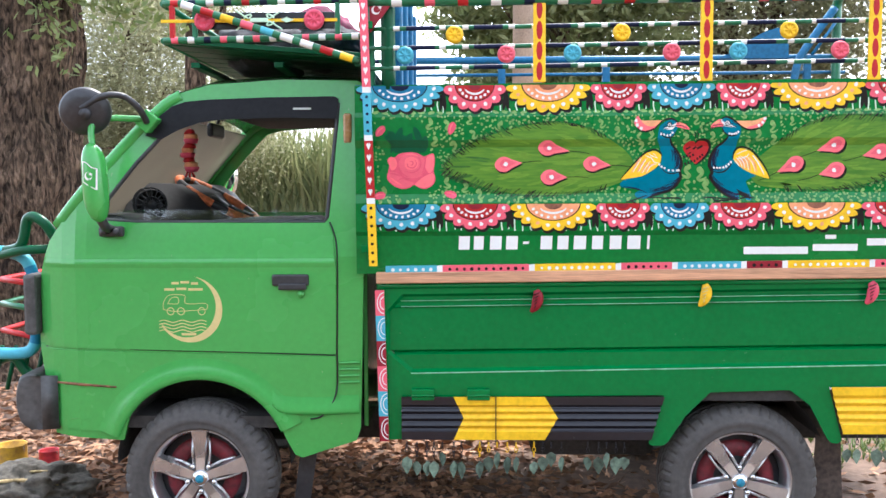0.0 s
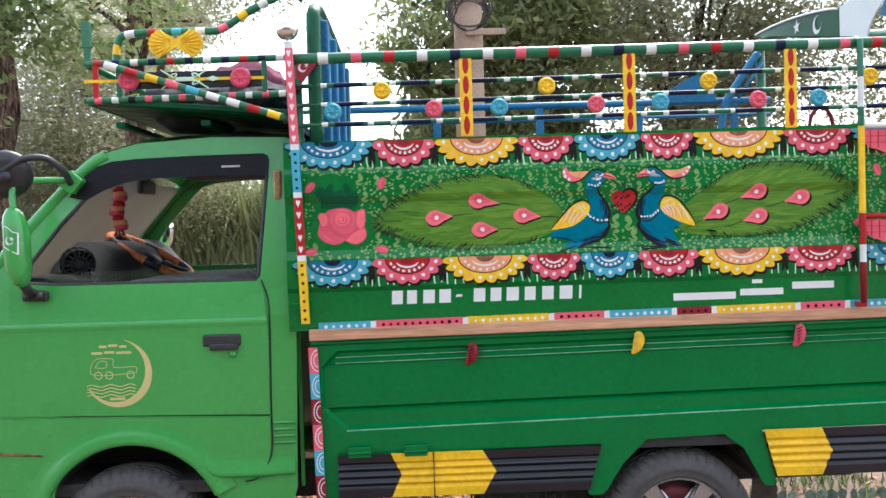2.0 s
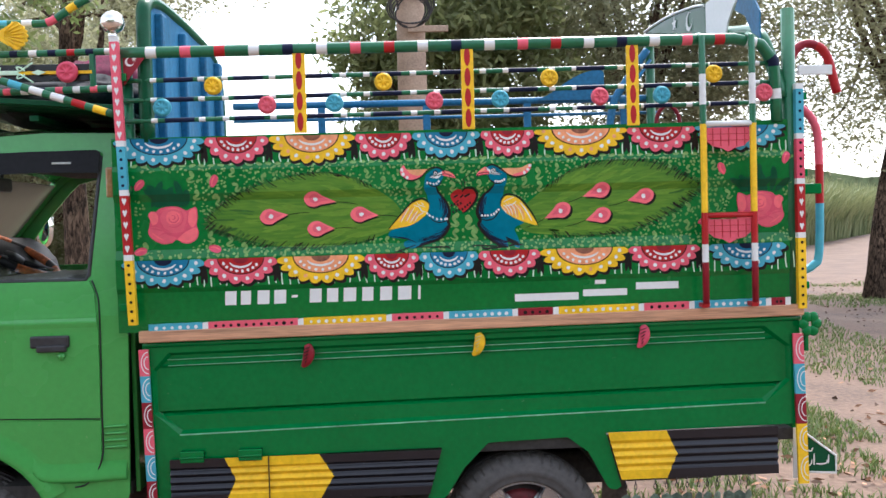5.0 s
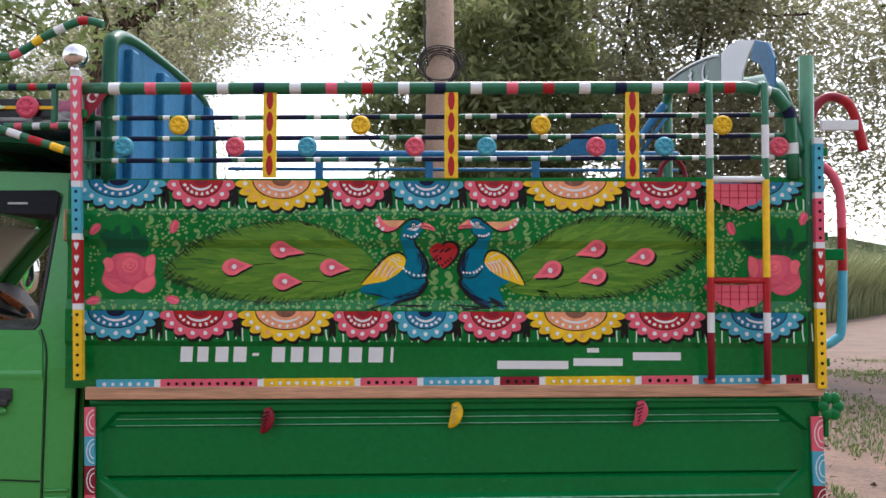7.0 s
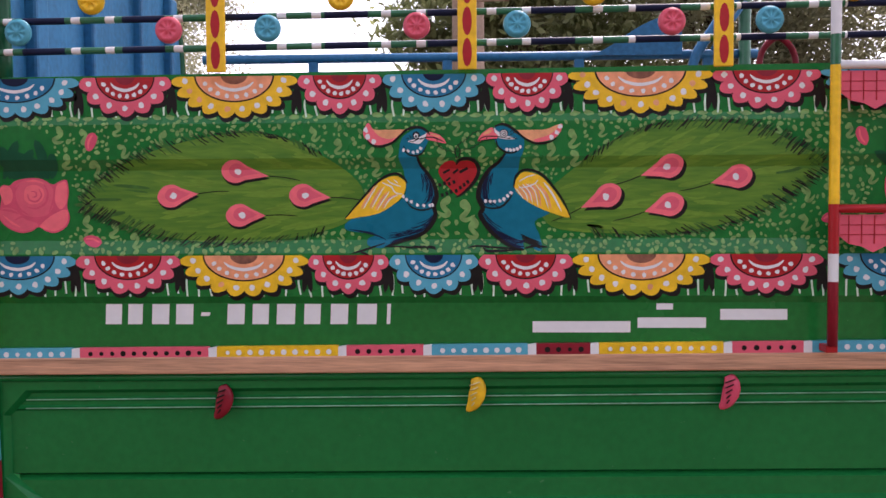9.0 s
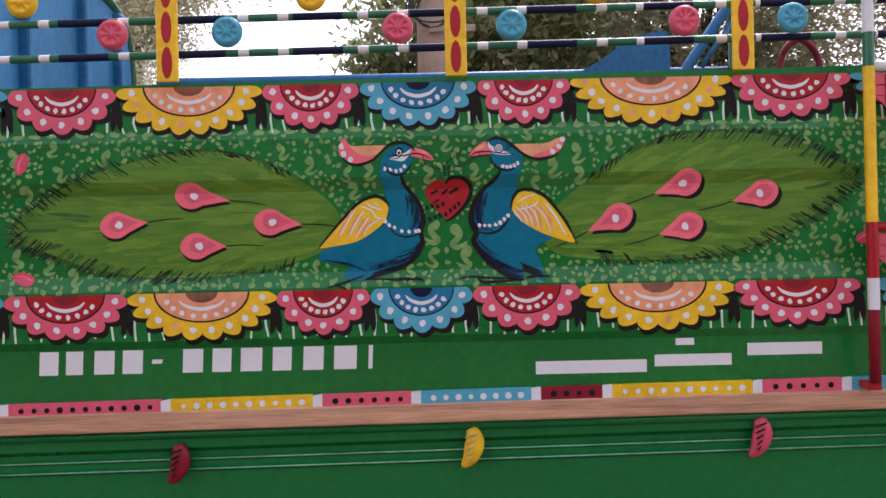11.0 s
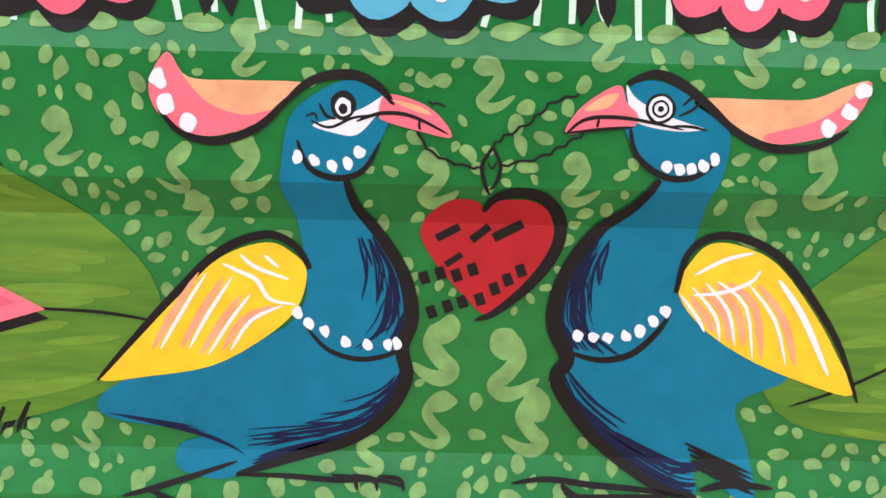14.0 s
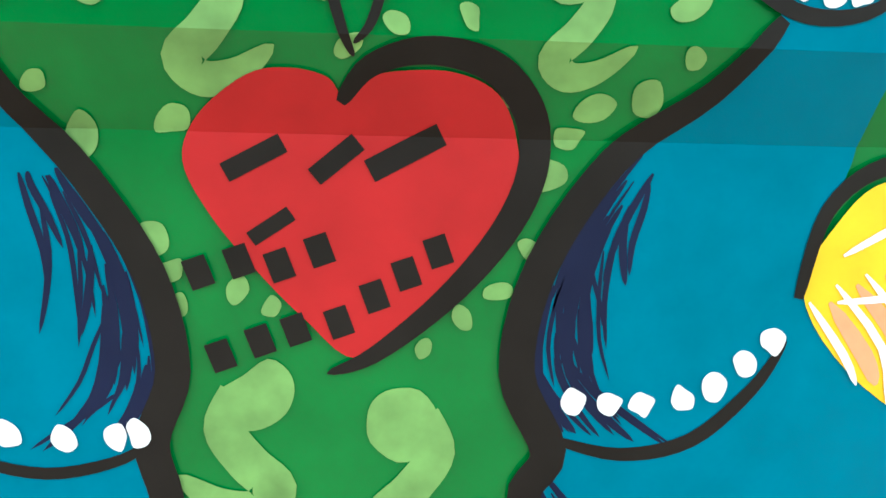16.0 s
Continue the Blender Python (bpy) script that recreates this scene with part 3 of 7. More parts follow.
# ---- utility pole ----
pole = thing("utility_pole", "weathered round concrete pole with coiled black cable", "utility pole")
pole.location, pole.scale = (1.63, 7.0, 0), (1.35, 1.35, 1.16)
bm = bmesh.new()
tube(bm, [(0, 0, -0.1), (0.0, 0, 3.0), (-0.03, 0, 7.0)], [0.135, 0.118, 0.085], 20)
part("shaft", bm, "pole_concrete", pole, smooth=True)
bm = bmesh.new()
for k in range(7):
    tube(bm, [(0.0 + (0.12 + 0.012 * k) * math.cos(a) + 0.01 * math.sin(3 * a + k), -0.15 - 0.006 * k, 3.12 + (0.14 + 0.012 * (k % 4)) * math.sin(a) + 0.008 * k) for a in (2 * math.pi * j / 20 for j in range(20))], 0.0065, 5, closed=True)
tube(bm, spl([(-0.1, -0.14, 3.15), (-0.135, -0.12, 3.6), (-0.12, -0.1, 4.4), (-0.16, -0.1, 6.6)], 6, False), 0.008, 5)
part("cable_coil", bm, "cable", pole, "coiled black cable")
bm = bmesh.new()
box(bm, -0.03, 0.30, -0.17, -0.14, 2.93, 2.99, 0.006)
part("crossarm", bm, "pole_concrete", pole)

# ---- paint pots and sack ----
def paint_pot(label, x, y, r, h, m):
    t = thing("paint_pot", label, "paint pot", "paint pots by the front wheel")
    t.location = (x, y, ground_z(x, y))
    bm = bmesh.new()
    lathe(bm, [(0.0, 0.004), (r * 0.95, 0.0), (r, 0.006), (r, h * 0.33), (r * 1.015, h * 0.35), (r, h * 0.37), (r, h - 0.004), (r * 1.03, h), (r * 0.95, h - 0.004), (r * 0.93, h * 0.75), (0, h * 0.74)], 28)
    part("tin", bm, m, t)
    bm = bmesh.new()
    tube(bm, [(r * 1.02 * math.cos(a), 0.25 * r + r * 1.05 * math.sin(a) * 0.3 - r * 0.5, h * (0.95 - 0.55 * math.sin(a))) for a in (math.pi * j / 12 for j in range(13))], 0.002, 5)
    part("wire_handle", bm, "chrome", t)


mat("yellow_tin", (0.62, 0.36, 0.02), 0.5, var=0.3, scale=18, col2=(0.30, 0.16, 0.03))
mat("red_tin", (0.42, 0.02, 0.03), 0.5, var=0.3, scale=18)
paint_pot("open tin daubed with yellow paint on the ground", -1.085, 0.86, 0.062, 0.15, "yellow_tin")
paint_pot("small red paint tin on the ground", -0.965, 0.95, 0.042, 0.095, "red_tin")
bm = bmesh.new()
bmesh.ops.create_icosphere(bm, subdivisions=5, radius=1)
for v in bm.verts:
    p = v.co.copy()
    f = 1 + 0.28 * noise.noise(p * 2.2) + 0.16 * noise.noise(p * 5) + 0.06 * abs(noise.noise(p * 11))
    g = 1 - abs(noise.noise(p * 3.1 + Vector((4, 0, 0))) * 2.2)
    f = f - 0.16 * max(0.0, g) ** 3 + 0.05 * noise.noise(p * 17)
    v.co = Vector((p.x * 0.26 * f, p.y * 0.2 * f, max(-0.02, p.z * 0.12 * f + 0.035)))
sack = part("sack", bm, "sack_cloth", smooth=True)
sack.location = (-0.89, 0.55, 0.018)
tagged(sack, "crumpled grey cloth sack with ropes, lying on earth", "sack")
bm = bmesh.new()
tube(bm, spl([(-1.14, 0.42, 0.10), (-1.0, 0.42, 0.125), (-0.9, 0.44, 0.125), (-0.8, 0.5, 0.09)], 6, False), 0.007, 7)
tube(bm, spl([(-1.10, 0.54, 0.14), (-1.0, 0.5, 0.14), (-0.86, 0.54, 0.13)], 6, False), 0.005, 6)
rope = tagged(part("rope", bm, "rope_fibre"), "length of pale yellow rope lying on the sack", "rope")
rope.location = (0.09, 0, 0.018)
# ---- the truck ----
truck = thing("pickup_truck", "small green pickup truck with hand-painted folk art, parked on earth", "pickup truck")
truck.location = (0, 0, 0)
WIDE = 1.40  # to the far side


def lean_y(x, z):
    """The cab's side: upright below, drawn in a little above the waist, rounded to the front."""
    y = 0.03 + 0.075 * max(0.0, z - 1.05) / 0.55
    f = max(0.0, -0.36 - x)
    return y + 1.9 * f * f


def far(yf):
    return lambda x, z: WIDE + 0.03 - yf(x, z)


ARCH = arc(0.015, 0.335, 0.305, 152, 18, 14)
SIDE = [(-0.50, 0.44), (-0.252, 0.425)] + ARCH[1:] + [(0.335, 0.375), (0.36, 0.365), (0.545, 0.425), (0.56, 0.47), (0.575, 1.0), (0.592, 1.56), (0.587, 1.624), (0.55, 1.642), (0.3, 1.648), (0.05, 1.632), (-0.06, 1.602), (-0.135, 1.535), (-0.30, 1.345), (-0.455, 1.175), (-0.51, 1.10), (-0.548, 1.0), (-0.568, 0.85), (-0.565, 0.72), (-0.53, 0.56)]
WINDOW = [(-0.335, 1.190), (-0.20, 1.365), (-0.07, 1.505), (-0.03, 1.54), (0.04, 1.558), (0.25, 1.572), (0.47, 1.576), (0.487, 1.565), (0.482, 1.5), (0.452, 1.18), (0.44, 1.165), (-0.2, 1.168), (-0.325, 1.178)]
CUTS = zcuts(0.6, 0.8, 1.05, 1.2, 1.35, 1.5) + xcuts(-0.54, -0.5, -0.45, -0.4, -0.36)
for yf, nm in ((lean_y, "cab_side"), (far(lean_y), "cab_side")):
    bm = bmesh.new()
    sheet(bm, SIDE, [WINDOW], yf, 0.012 if yf is lean_y else -0.012, cuts=CUTS)
    part(nm, bm, "cab_green", truck)
# door skin, proud of the side, with its own window frame
DOOR = [(-0.485, 0.745), (0.478, 0.722), (0.482, 1.0), (0.47, 1.13), (0.455, 1.162), (0.44, 1.163), (-0.2, 1.166), (-0.33, 1.176), (-0.455, 1.168), (-0.505, 1.09), (-0.538, 0.98), (-0.548, 0.86), (-0.54, 0.745)]
door_near = None
for near in (True, False):
    bm = bmesh.new()
    dy = lambda x, z: lean_y(x, z) - 0.006 - 0.004 * math.exp(-((z - 1.03) / 0.012) ** 2)
    sheet(bm, DOOR, (), dy if near else far(dy), 0.006 if near else -0.006, cuts=CUTS + zcuts(1.0, 1.015, 1.025, 1.03, 1.035, 1.045, 1.06))
    d = part("door", bm, "cab_green", truck)
    door_near = d if near else door_near
LOW = [(0.318, 0.52), (0.44, 0.525), (0.465, 0.55), (0.476, 0.6), (0.478, 0.712), (-0.485, 0.735), (-0.54, 0.735), (-0.53, 0.6), (-0.51, 0.47), (-0.255, 0.448)] + arc(0.015, 0.335, 0.328, 152, 36, 14)
bm = bmesh.new()
sheet(bm, LOW, (), lambda x, z: lean_y(x, z) - 0.005, 0.005, cuts=CUTS + zcuts(0.5, 0.65, 0.7) + xcuts(-0.3, -0.2, -0.1, 0, 0.1, 0.2, 0.3))
part("lower_door_panel", bm, "cab_green", door_near)
# flared wheel-arch lip and the soft crease that runs on behind it
bm = bmesh.new()
prev = None
for x0, z0, nx, nz in [(math.cos(t), math.sin(t), math.cos(t), math.sin(t)) for t in [radians(160 - 136 * i / 40) for i in range(41)]]:
    ring = [bm.verts.new((0.015 + r * x0, lean_y(0.015 + r * x0, 0.4) + d, 0.335 + r * z0)) for r, d in ((0.298, 0.006), (0.299, -0.010), (0.303, -0.0150), (0.314, -0.0165), (0.326, -0.0155), (0.340, -0.0110), (0.356, -0.0068), (0.376, -0.0048))]
    if prev:
        for a, b, c, d in zip(prev, prev[1:], ring[1:], ring):
            bm.faces.new((a, b, c, d)).smooth = True
    prev = ring
part("arch_lip", bm, "cab_green", truck, smooth=True)
bm = bmesh.new()
prev = None
for p in spl([(0.262, 0.555), (0.285, 0.532), (0.33, 0.524), (0.45, 0.524), (0.555, 0.527)], 6, False):
    w = 0.0006 if p[0] < 0.47 else -0.0035
    ring = [bm.verts.new((p[0], lean_y(p[0], 0.5) + d - w, p[1] + h)) for h, d in ((0.055, -0.0040), (0.034, -0.0075), (0.012, -0.0145), (0.002, -0.0160), (-0.005, -0.0145), (-0.013, 0.0020))]
    if prev:
        for a, b, c, d in zip(prev, prev[1:], ring[1:], ring):
            bm.faces.new((a, b, c, d)).smooth = True
    prev = ring
part("sill_crease", bm, "cab_green", truck, smooth=True)
bm = bmesh.new()
for k in range(4):
    tube(bm, [(0.49, 0.026, 0.625 + 0.022 * k), (0.56, 0.026, 0.627 + 0.022 * k)], 0.005, 6)
part("vent_ribs", bm, "cab_green", truck)
# door seams, rust streak
bm = bmesh.new()
tube(bm, [(x, lean_y(x, z) - 0.0015 - (0.0055 if z < 0.6 else 0.0), z) for x, z in spl([(0.462, 1.165), (0.483, 1.10), (0.487, 1.0), (0.483, 0.75), (0.482, 0.62), (0.474, 0.575), (0.455, 0.540), (0.425, 0.508), (0.39, 0.500)], 6, False)], 0.0026, 5)
tube(bm, [(x, lean_y(x, z) - 0.002, z) for x, z in ((-0.535, 0.74), (-0.2, 0.737), (0.15, 0.728), (0.478, 0.717))], 0.0019, 5)
part("door_seam", bm, "black_paint", door_near)
bm = bmesh.new()
tube(bm, [(-0.50, 0.052, 0.622), (-0.40, 0.026, 0.619), (-0.27, 0.022, 0.61)], [0.003, 0.005, 0.003], 6)
part("rust_streak", bm, "rust", door_near, "thin streak of brown rust")
# handle
bm = bmesh.new()
box(bm, 0.268, 0.392, 0.014, 0.026, 0.953, 0.992, 0.006)
h = part("door_handle", bm, "black_plastic", door_near, "black plastic pull handle")
bm = bmesh.new()
box(bm, 0.29, 0.385, 0.006, 0.018, 0.940, 0.962, 0.005)
part("pull", bm, "black_plastic", door_near)
bm = bmesh.new()
lathe(bm, [(0.0, 0.0), (0.011, 0.0), (0.012, -0.003), (0.0, -0.003)], 16, pose(0.365, 0.018, 0.925, -90))
part("keyhole", bm, "cab_green", door_near)
# roof, front, floor, rear wall: one skin across the cab
bm = bmesh.new()
ROOF = [(0.587, 1.62), (0.55, 1.642), (0.3, 1.654), (0.05, 1.638), (-0.06, 1.605), (-0.13, 1.535)]
rows = []
for x, z in ROOF:
    rows.append([bm.verts.new((x, lean_y(x, z) + (WIDE + 0.03 - 2 * lean_y(x, z)) * s, z + 0.045 * math.sin(math.pi * s) ** 0.6)) for s in [i / 12 for i in range(13)]])
for a, b in zip(rows, rows[1:]):
    for i in range(12):
        bm.faces.new((a[i], a[i + 1], b[i + 1], b[i])).smooth = True
bmesh.ops.solidify(bm, geom=bm.faces[:], thickness=0.012)
part("roof", bm, "cab_green", truck)
bm = bmesh.new()
FRONT = [(-0.455, 1.175), (-0.51, 1.10), (-0.548, 1.0), (-0.568, 0.85), (-0.565, 0.72), (-0.53, 0.56), (-0.50, 0.44)]
rows = [[bm.verts.new((x - 0.05 * math.sin(math.pi * s) ** 0.5, lean_y(x, z) + (WIDE + 0.03 - 2 * lean_y(x, z)) * s, z)) for s in [i / 12 for i in range(13)]] for x, z in FRONT]
for a, b in zip(rows, rows[1:]):
    for i in range(12):
        bm.faces.new((a[i], a[i + 1], b[i + 1], b[i])).smooth = True
bmesh.ops.solidify(bm, geom=bm.faces[:], thickness=0.012)
part("front_panel", bm, "cab_green", truck)
for near in (True, False):
    bm = bmesh.new()
    pts = spl([(-0.475, 1.155), (-0.30, 1.36), (-0.125, 1.545), (-0.05, 1.595)], 5, False)
    tube(bm, [(x, (lean_y(x, z) + 0.014) if near else WIDE + 0.016 - lean_y(x, z), z) for x, z in pts], 0.024, 10)
    part("windscreen_pillar", bm, "cab_green", truck)
bm = bmesh.new()
sheet(bm, [(0, 0), (1, 0), (1, 1), (0, 1)], (), lambda x, z: 0, 0.005)
for v in bm.verts:
    s, t, d = v.co.x, v.co.z, v.co.y
    x, z = -0.452 + 0.325 * t, 1.172 + 0.362 * t
    y0 = lean_y(x, z) + 0.03
    v.co = Vector((x - d * 0.7, y0 + (WIDE + 0.03 - 2 * y0) * s, z + d * 0.7))
g = part("windscreen", bm, "dusty_glass", truck, "dusty brownish glass windscreen")
g.visible_shadow = False
bm = bmesh.new()
box(bm, 0.565, 0.58, 0.08, WIDE - 0.05, 0.46, 1.15, 0.004)
box(bm, 0.565, 0.58, 0.10, WIDE - 0.07, 1.50, 1.60, 0.004)
box(bm, 0.565, 0.58, 0.10, 0.24, 1.14, 1.51, 0.004)
box(bm, 0.565, 0.58, WIDE - 0.21, WIDE - 0.07, 1.14, 1.51, 0.004)
part("rear_wall", bm, "cab_green", truck)
bm = bmesh.new()
box(bm, -0.5, 0.56, 0.06, WIDE - 0.03, 0.46, 0.50)
box(bm, -0.30, 0.34, 0.30, WIDE - 0.25, 0.50, 0.74, 0.02)
part("cab_floor", bm, "underbody", truck)
bm = bmesh.new()
box(bm, -0.25, 2.6, 0.35, 0.45, 0.34, 0.46, 0.01)
box(bm, -0.25, 2.6, WIDE - 0.42, WIDE - 0.32, 0.34, 0.46, 0.01)
for x in (-0.02, 1.80):
    tube(bm, [(x + 0.02, 0.15, 0.27), (x + 0.02, WIDE - 0.12, 0.27)], 0.035, 10)
box(bm, 1.15, 1.6, 0.25, 0.75, 0.30, 0.42, 0.03)
part("chassis", bm, "underbody", truck)
# inner wheel housings
bm = bmesh.new()
lathe(bm, [(0.30, 0.0), (0.30, 0.30), (0.0, 0.30)], 20, pose(0.015, 0.05, 0.335, -90), a0=math.pi, a1=2 * math.pi)
part("wheel_housing", bm, "underbody", truck)

# cab fittings
bm = bmesh.new()
V = [(-0.165, 1.458), (-0.120, 1.522), (-0.075, 1.558), (-0.03, 1.573), (0.05, 1.580), (0.25, 1.586), (0.475, 1.588), (0.49, 1.58), (0.484, 1.512), (0.3, 1.517), (0.1, 1.512), (0.02, 1.502), (-0.05, 1.478), (-0.11, 1.446)]
sheet(bm, V, (), lambda x, z: lean_y(x, z) - 0.016 + 0.05 * max(0, z - 1.54), 0.003, cuts=CUTS)
visor = part("rain_visor", bm, "visor_plastic", door_near, "smoked plastic rain visor over the window")
bm = bmesh.new()
box(bm, 0.337, 0.398, 0.078, 0.0795, 1.543, 1.5495, 0.0, m=pose(0, 0, 0))
part("maker_mark", bm, "alloy", door_near, "small pale lettering bar")
bm = bmesh.new()
tube(bm, [(x, lean_y(x, z) + 0.004, z) for x, z in WINDOW], 0.0075, 6, closed=True)
part("window_seal", bm, "black_plastic", door_near)
bm = bmesh.new()
sheet(bm, [(-0.285, 1.16), (0.45, 1.15), (0.456, 1.205), (-0.265, 1.21)], (), lambda x, z: lean_y(x, z) + 0.02, 0.004)
part("window_pane", bm, "clear_glass", door_near, "clear side window wound almost fully down").visible_shadow = False
bm = bmesh.new()
box(bm, 0.505, 0.533, 0.078, 0.094, 1.43, 1.53, 0.007)
part("marker_light", bm, "amber_lens", truck, "small amber side marker light")
# corner lamp and bumper
bm = bmesh.new()
box(bm, -0.60, -0.555, 0.06, 0.16, 0.78, 0.99, 0.012)
part("corner_lamp", bm, "grey_plastic", truck, "dark corner lamp")
bm = bmesh.new()
pr = spl([(0.0, 0.47), (-0.035, 0.50), (-0.045, 0.57), (-0.03, 0.64), (0.0, 0.655)], 4, False)
prev = None
for px, py in [(-0.50, 0.045), (-0.55, 0.03), (-0.575, 0.07), (-0.60, 0.3), (-0.61, 0.7), (-0.60, 1.1), (-0.575, 1.36), (-0.50, 1.385)]:
    ring = [bm.verts.new((px + q[0] - 0.02, py, q[1] - 0.01)) for q in pr] + [bm.verts.new((px + 0.02, py, 0.645)), bm.verts.new((px + 0.02, py, 0.46))]
    if prev:
        for i in range(len(ring)):
            bm.faces.new((prev[i], prev[(i + 1) % len(ring)], ring[(i + 1) % len(ring)], ring[i])).smooth = True
    else:
        bm.faces.new(ring)
    prev = ring
bm.faces.new(prev[::-1])
part("front_bumper", bm, "grey_plastic", truck, "dark grey plastic bumper")
# bull bar
for yy in (0.16, WIDE - 0.13):
    bm = bmesh.new()
    loop = spl([(-0.74, yy, 0.70), (-0.64, yy, 0.705), (-0.605, yy, 0.76), (-0.60, yy, 0.90), (-0.625, yy, 1.02), (-0.69, yy, 1.06), (-0.78, yy, 1.06)], 8, False)
    tube(bm, loop, 0.021, 10, mi=[1 if 14 <= i < 19 or 27 <= i < 31 else 0 for i in range(len(loop) - 1)])
    part("guard_tube", bm, ["sky_blue_paint", "blue_paint"], truck, "light blue bull bar tube with darker bands")
for k, z in enumerate((0.76, 0.86, 0.95)):
    bm = bmesh.new()
    tube(bm, [(-0.62, 0.16, z), (-0.80, 0.3, z), (-0.80, WIDE - 0.27, z), (-0.62, WIDE - 0.13, z)], 0.011, 8, mi=[k % 2] * 3)
    part("guard_bar", bm, ["red_paint", "rail_green"], truck)
bm = bmesh.new()
tube(bm, spl([(-0.50, 0.12, 1.10), (-0.54, 0.10, 1.17), (-0.60, 0.12, 1.18), (-0.64, 0.13, 1.08), (-0.80, 0.2, 1.06)], 6, False), 0.018, 9)
part("guard_bracket", bm, "dark_green", truck)
bm = bmesh.new()
tube(bm, [(-0.52, 0.10, 1.075), (-0.62, 0.11, 1.07), (-0.8, 0.16, 1.03)], 0.016, 9)
part("guard_bracket", bm, "dark_green", truck)
bm = bmesh.new()
tube(bm, spl([(-0.56, 0.2, 0.58), (-0.66, 0.2, 0.62), (-0.72, 0.2, 0.68), (-0.9, 0.3, 0.60)], 6, False), 0.018, 9)
for k in range(5):
    tube(bm, [(-0.60 - 0.05 * k, 0.2, 0.72), (-0.64 - 0.05 * k, 0.2, 0.56)], 0.008, 7)
part("guard_bracket", bm, "dark_green", truck)


# mirrors
bm = bmesh.new()
bmesh.ops.create_uvsphere(bm, u_segments=20, v_segments=14, radius=1, matrix=Matrix.Identity(4))
for v in bm.verts:
    p = v.co
    k = abs(p.z) ** 0.6 * (1 if p.z > 0 else -1)
    v.co = Vector((-0.277 + 0.040 * p.x - 0.010 * p.z, -0.075 + 0.045 * p.y, 1.300 + 0.128 * k))
mir = part("side_mirror", bm, "cab_green", truck, "green mirror shell with a white crescent mark", smooth=True)
bm = bmesh.new()
tube(bm, [(-0.272, -0.06, 1.185), (-0.272, -0.02, 1.155), (-0.27, 0.035, 1.14)], 0.016, 8)
box(bm, -0.31, -0.225, 0.008, 0.03, 1.120, 1.155, 0.008)
for dx in (-0.288, -0.248):
    lathe(bm, [(0.0, -0.016), (0.011, -0.014), (0.013, 0.0)], 14, pose(dx, 0.006, 1.137, -90))
part("mirror_mount", bm, "black_plastic", mir)
bm = bmesh.new()
lathe(bm, [(0.0, -0.030), (0.05, -0.026), (0.075, -0.012), (0.08, 0.0), (0.076, 0.006), (0.0, 0.006)], 32, pose(-0.308, -0.06, 1.53, -70, 0, 20))
lathe(bm, [(0.0, -0.045), (0.018, -0.045), (0.02, -0.026)], 14, pose(-0.308, -0.06, 1.53, -70, 0, 20))
rmir = part("round_mirror", bm, "black_plastic", truck, "black round blind-spot mirror on an arm")
bm = bmesh.new()
tube(bm, spl([(-0.31, -0.09, 1.535), (-0.25, -0.075, 1.575), (-0.195, -0.04, 1.58), (-0.155, -0.01, 1.545), (-0.142, 0.03, 1.50)], 6, False), 0.011, 8)
part("mirror_arm", bm, "black_plastic", rmir)
bm = bmesh.new()
tube(bm, spl([(-0.285, -0.07, 1.42), (-0.29, -0.06, 1.48), (-0.265, -0.035, 1.508), (-0.15, 0.04, 1.512)], 6, False), 0.011, 8)
box(bm, -0.028, 0.028, -0.022, 0.022, -0.032, 0.032, 0.006, m=pose(-0.145, 0.05, 1.505, 0, 42, 0))
part("bracket_arm", bm, "cab_green", rmir)

# interior
bm = bmesh.new()
pr = [(-0.46, 1.02), (-0.455, 1.20), (-0.425, 1.285), (-0.36, 1.305), (-0.27, 1.300), (-0.20, 1.262), (-0.15, 1.20), (-0.13, 1.12), (-0.14, 1.02)]
cols = [[bm.verts.new((x + 0.02 * math.sin(2 * y), y, z - (0.11 if y < 0.5 and z > 1.15 else 0.0))) for x, z in pr] for y in (0.10, 0.3, 0.48, 0.56, 0.7, 0.9, WIDE - 0.09)]
for a, b in zip(cols, cols[1:]):
    for i in range(len(pr)):
        bm.faces.new((a[i], b[i], b[(i + 1) % len(pr)], a[(i + 1) % len(pr)])).smooth = True
for c in (cols[0][::-1], cols[-1]):
    bm.faces.new(c)
part("dashboard", bm, "dark_trim", truck, "black dashboard")
bm = bmesh.new()
tilt = pose(-0.15, 0.88, 1.235, 0, 30, 0)
ring = [tilt @ Vector((0.185 * math.cos(a), 0.185 * math.sin(a), 0)) for a in (2 * math.pi * j / 36 for j in range(36))]
tube(bm, ring, 0.017, 8, closed=True, mi=[0 if j % 6 < 4 else 1 for j in range(36)])
wheel_ob = part("steering_wheel", bm, ["orange_cover", "black_plastic"], truck, "steering wheel in an orange patterned cover")
bm = bmesh.new()
for a in (0.5, 2.6, 4.7):
    tube(bm, [tilt @ Vector((0, 0, -0.02)), tilt @ Vector((0.175 * math.cos(a), 0.175 * math.sin(a), 0))], 0.012, 6)
lathe(bm, [(0.0, 0.01), (0.05, 0.0), (0.055, -0.03), (0.0, -0.03)], 18, tilt)
tube(bm, [tilt @ Vector((0, 0, -0.02)), tilt @ Vector((0, 0, -0.25))], 0.02, 8)
part("spokes", bm, "black_plastic", wheel_ob)
bm = bmesh.new()
fm = pose(-0.265, 0.38, 1.225, -84, 0, 28)
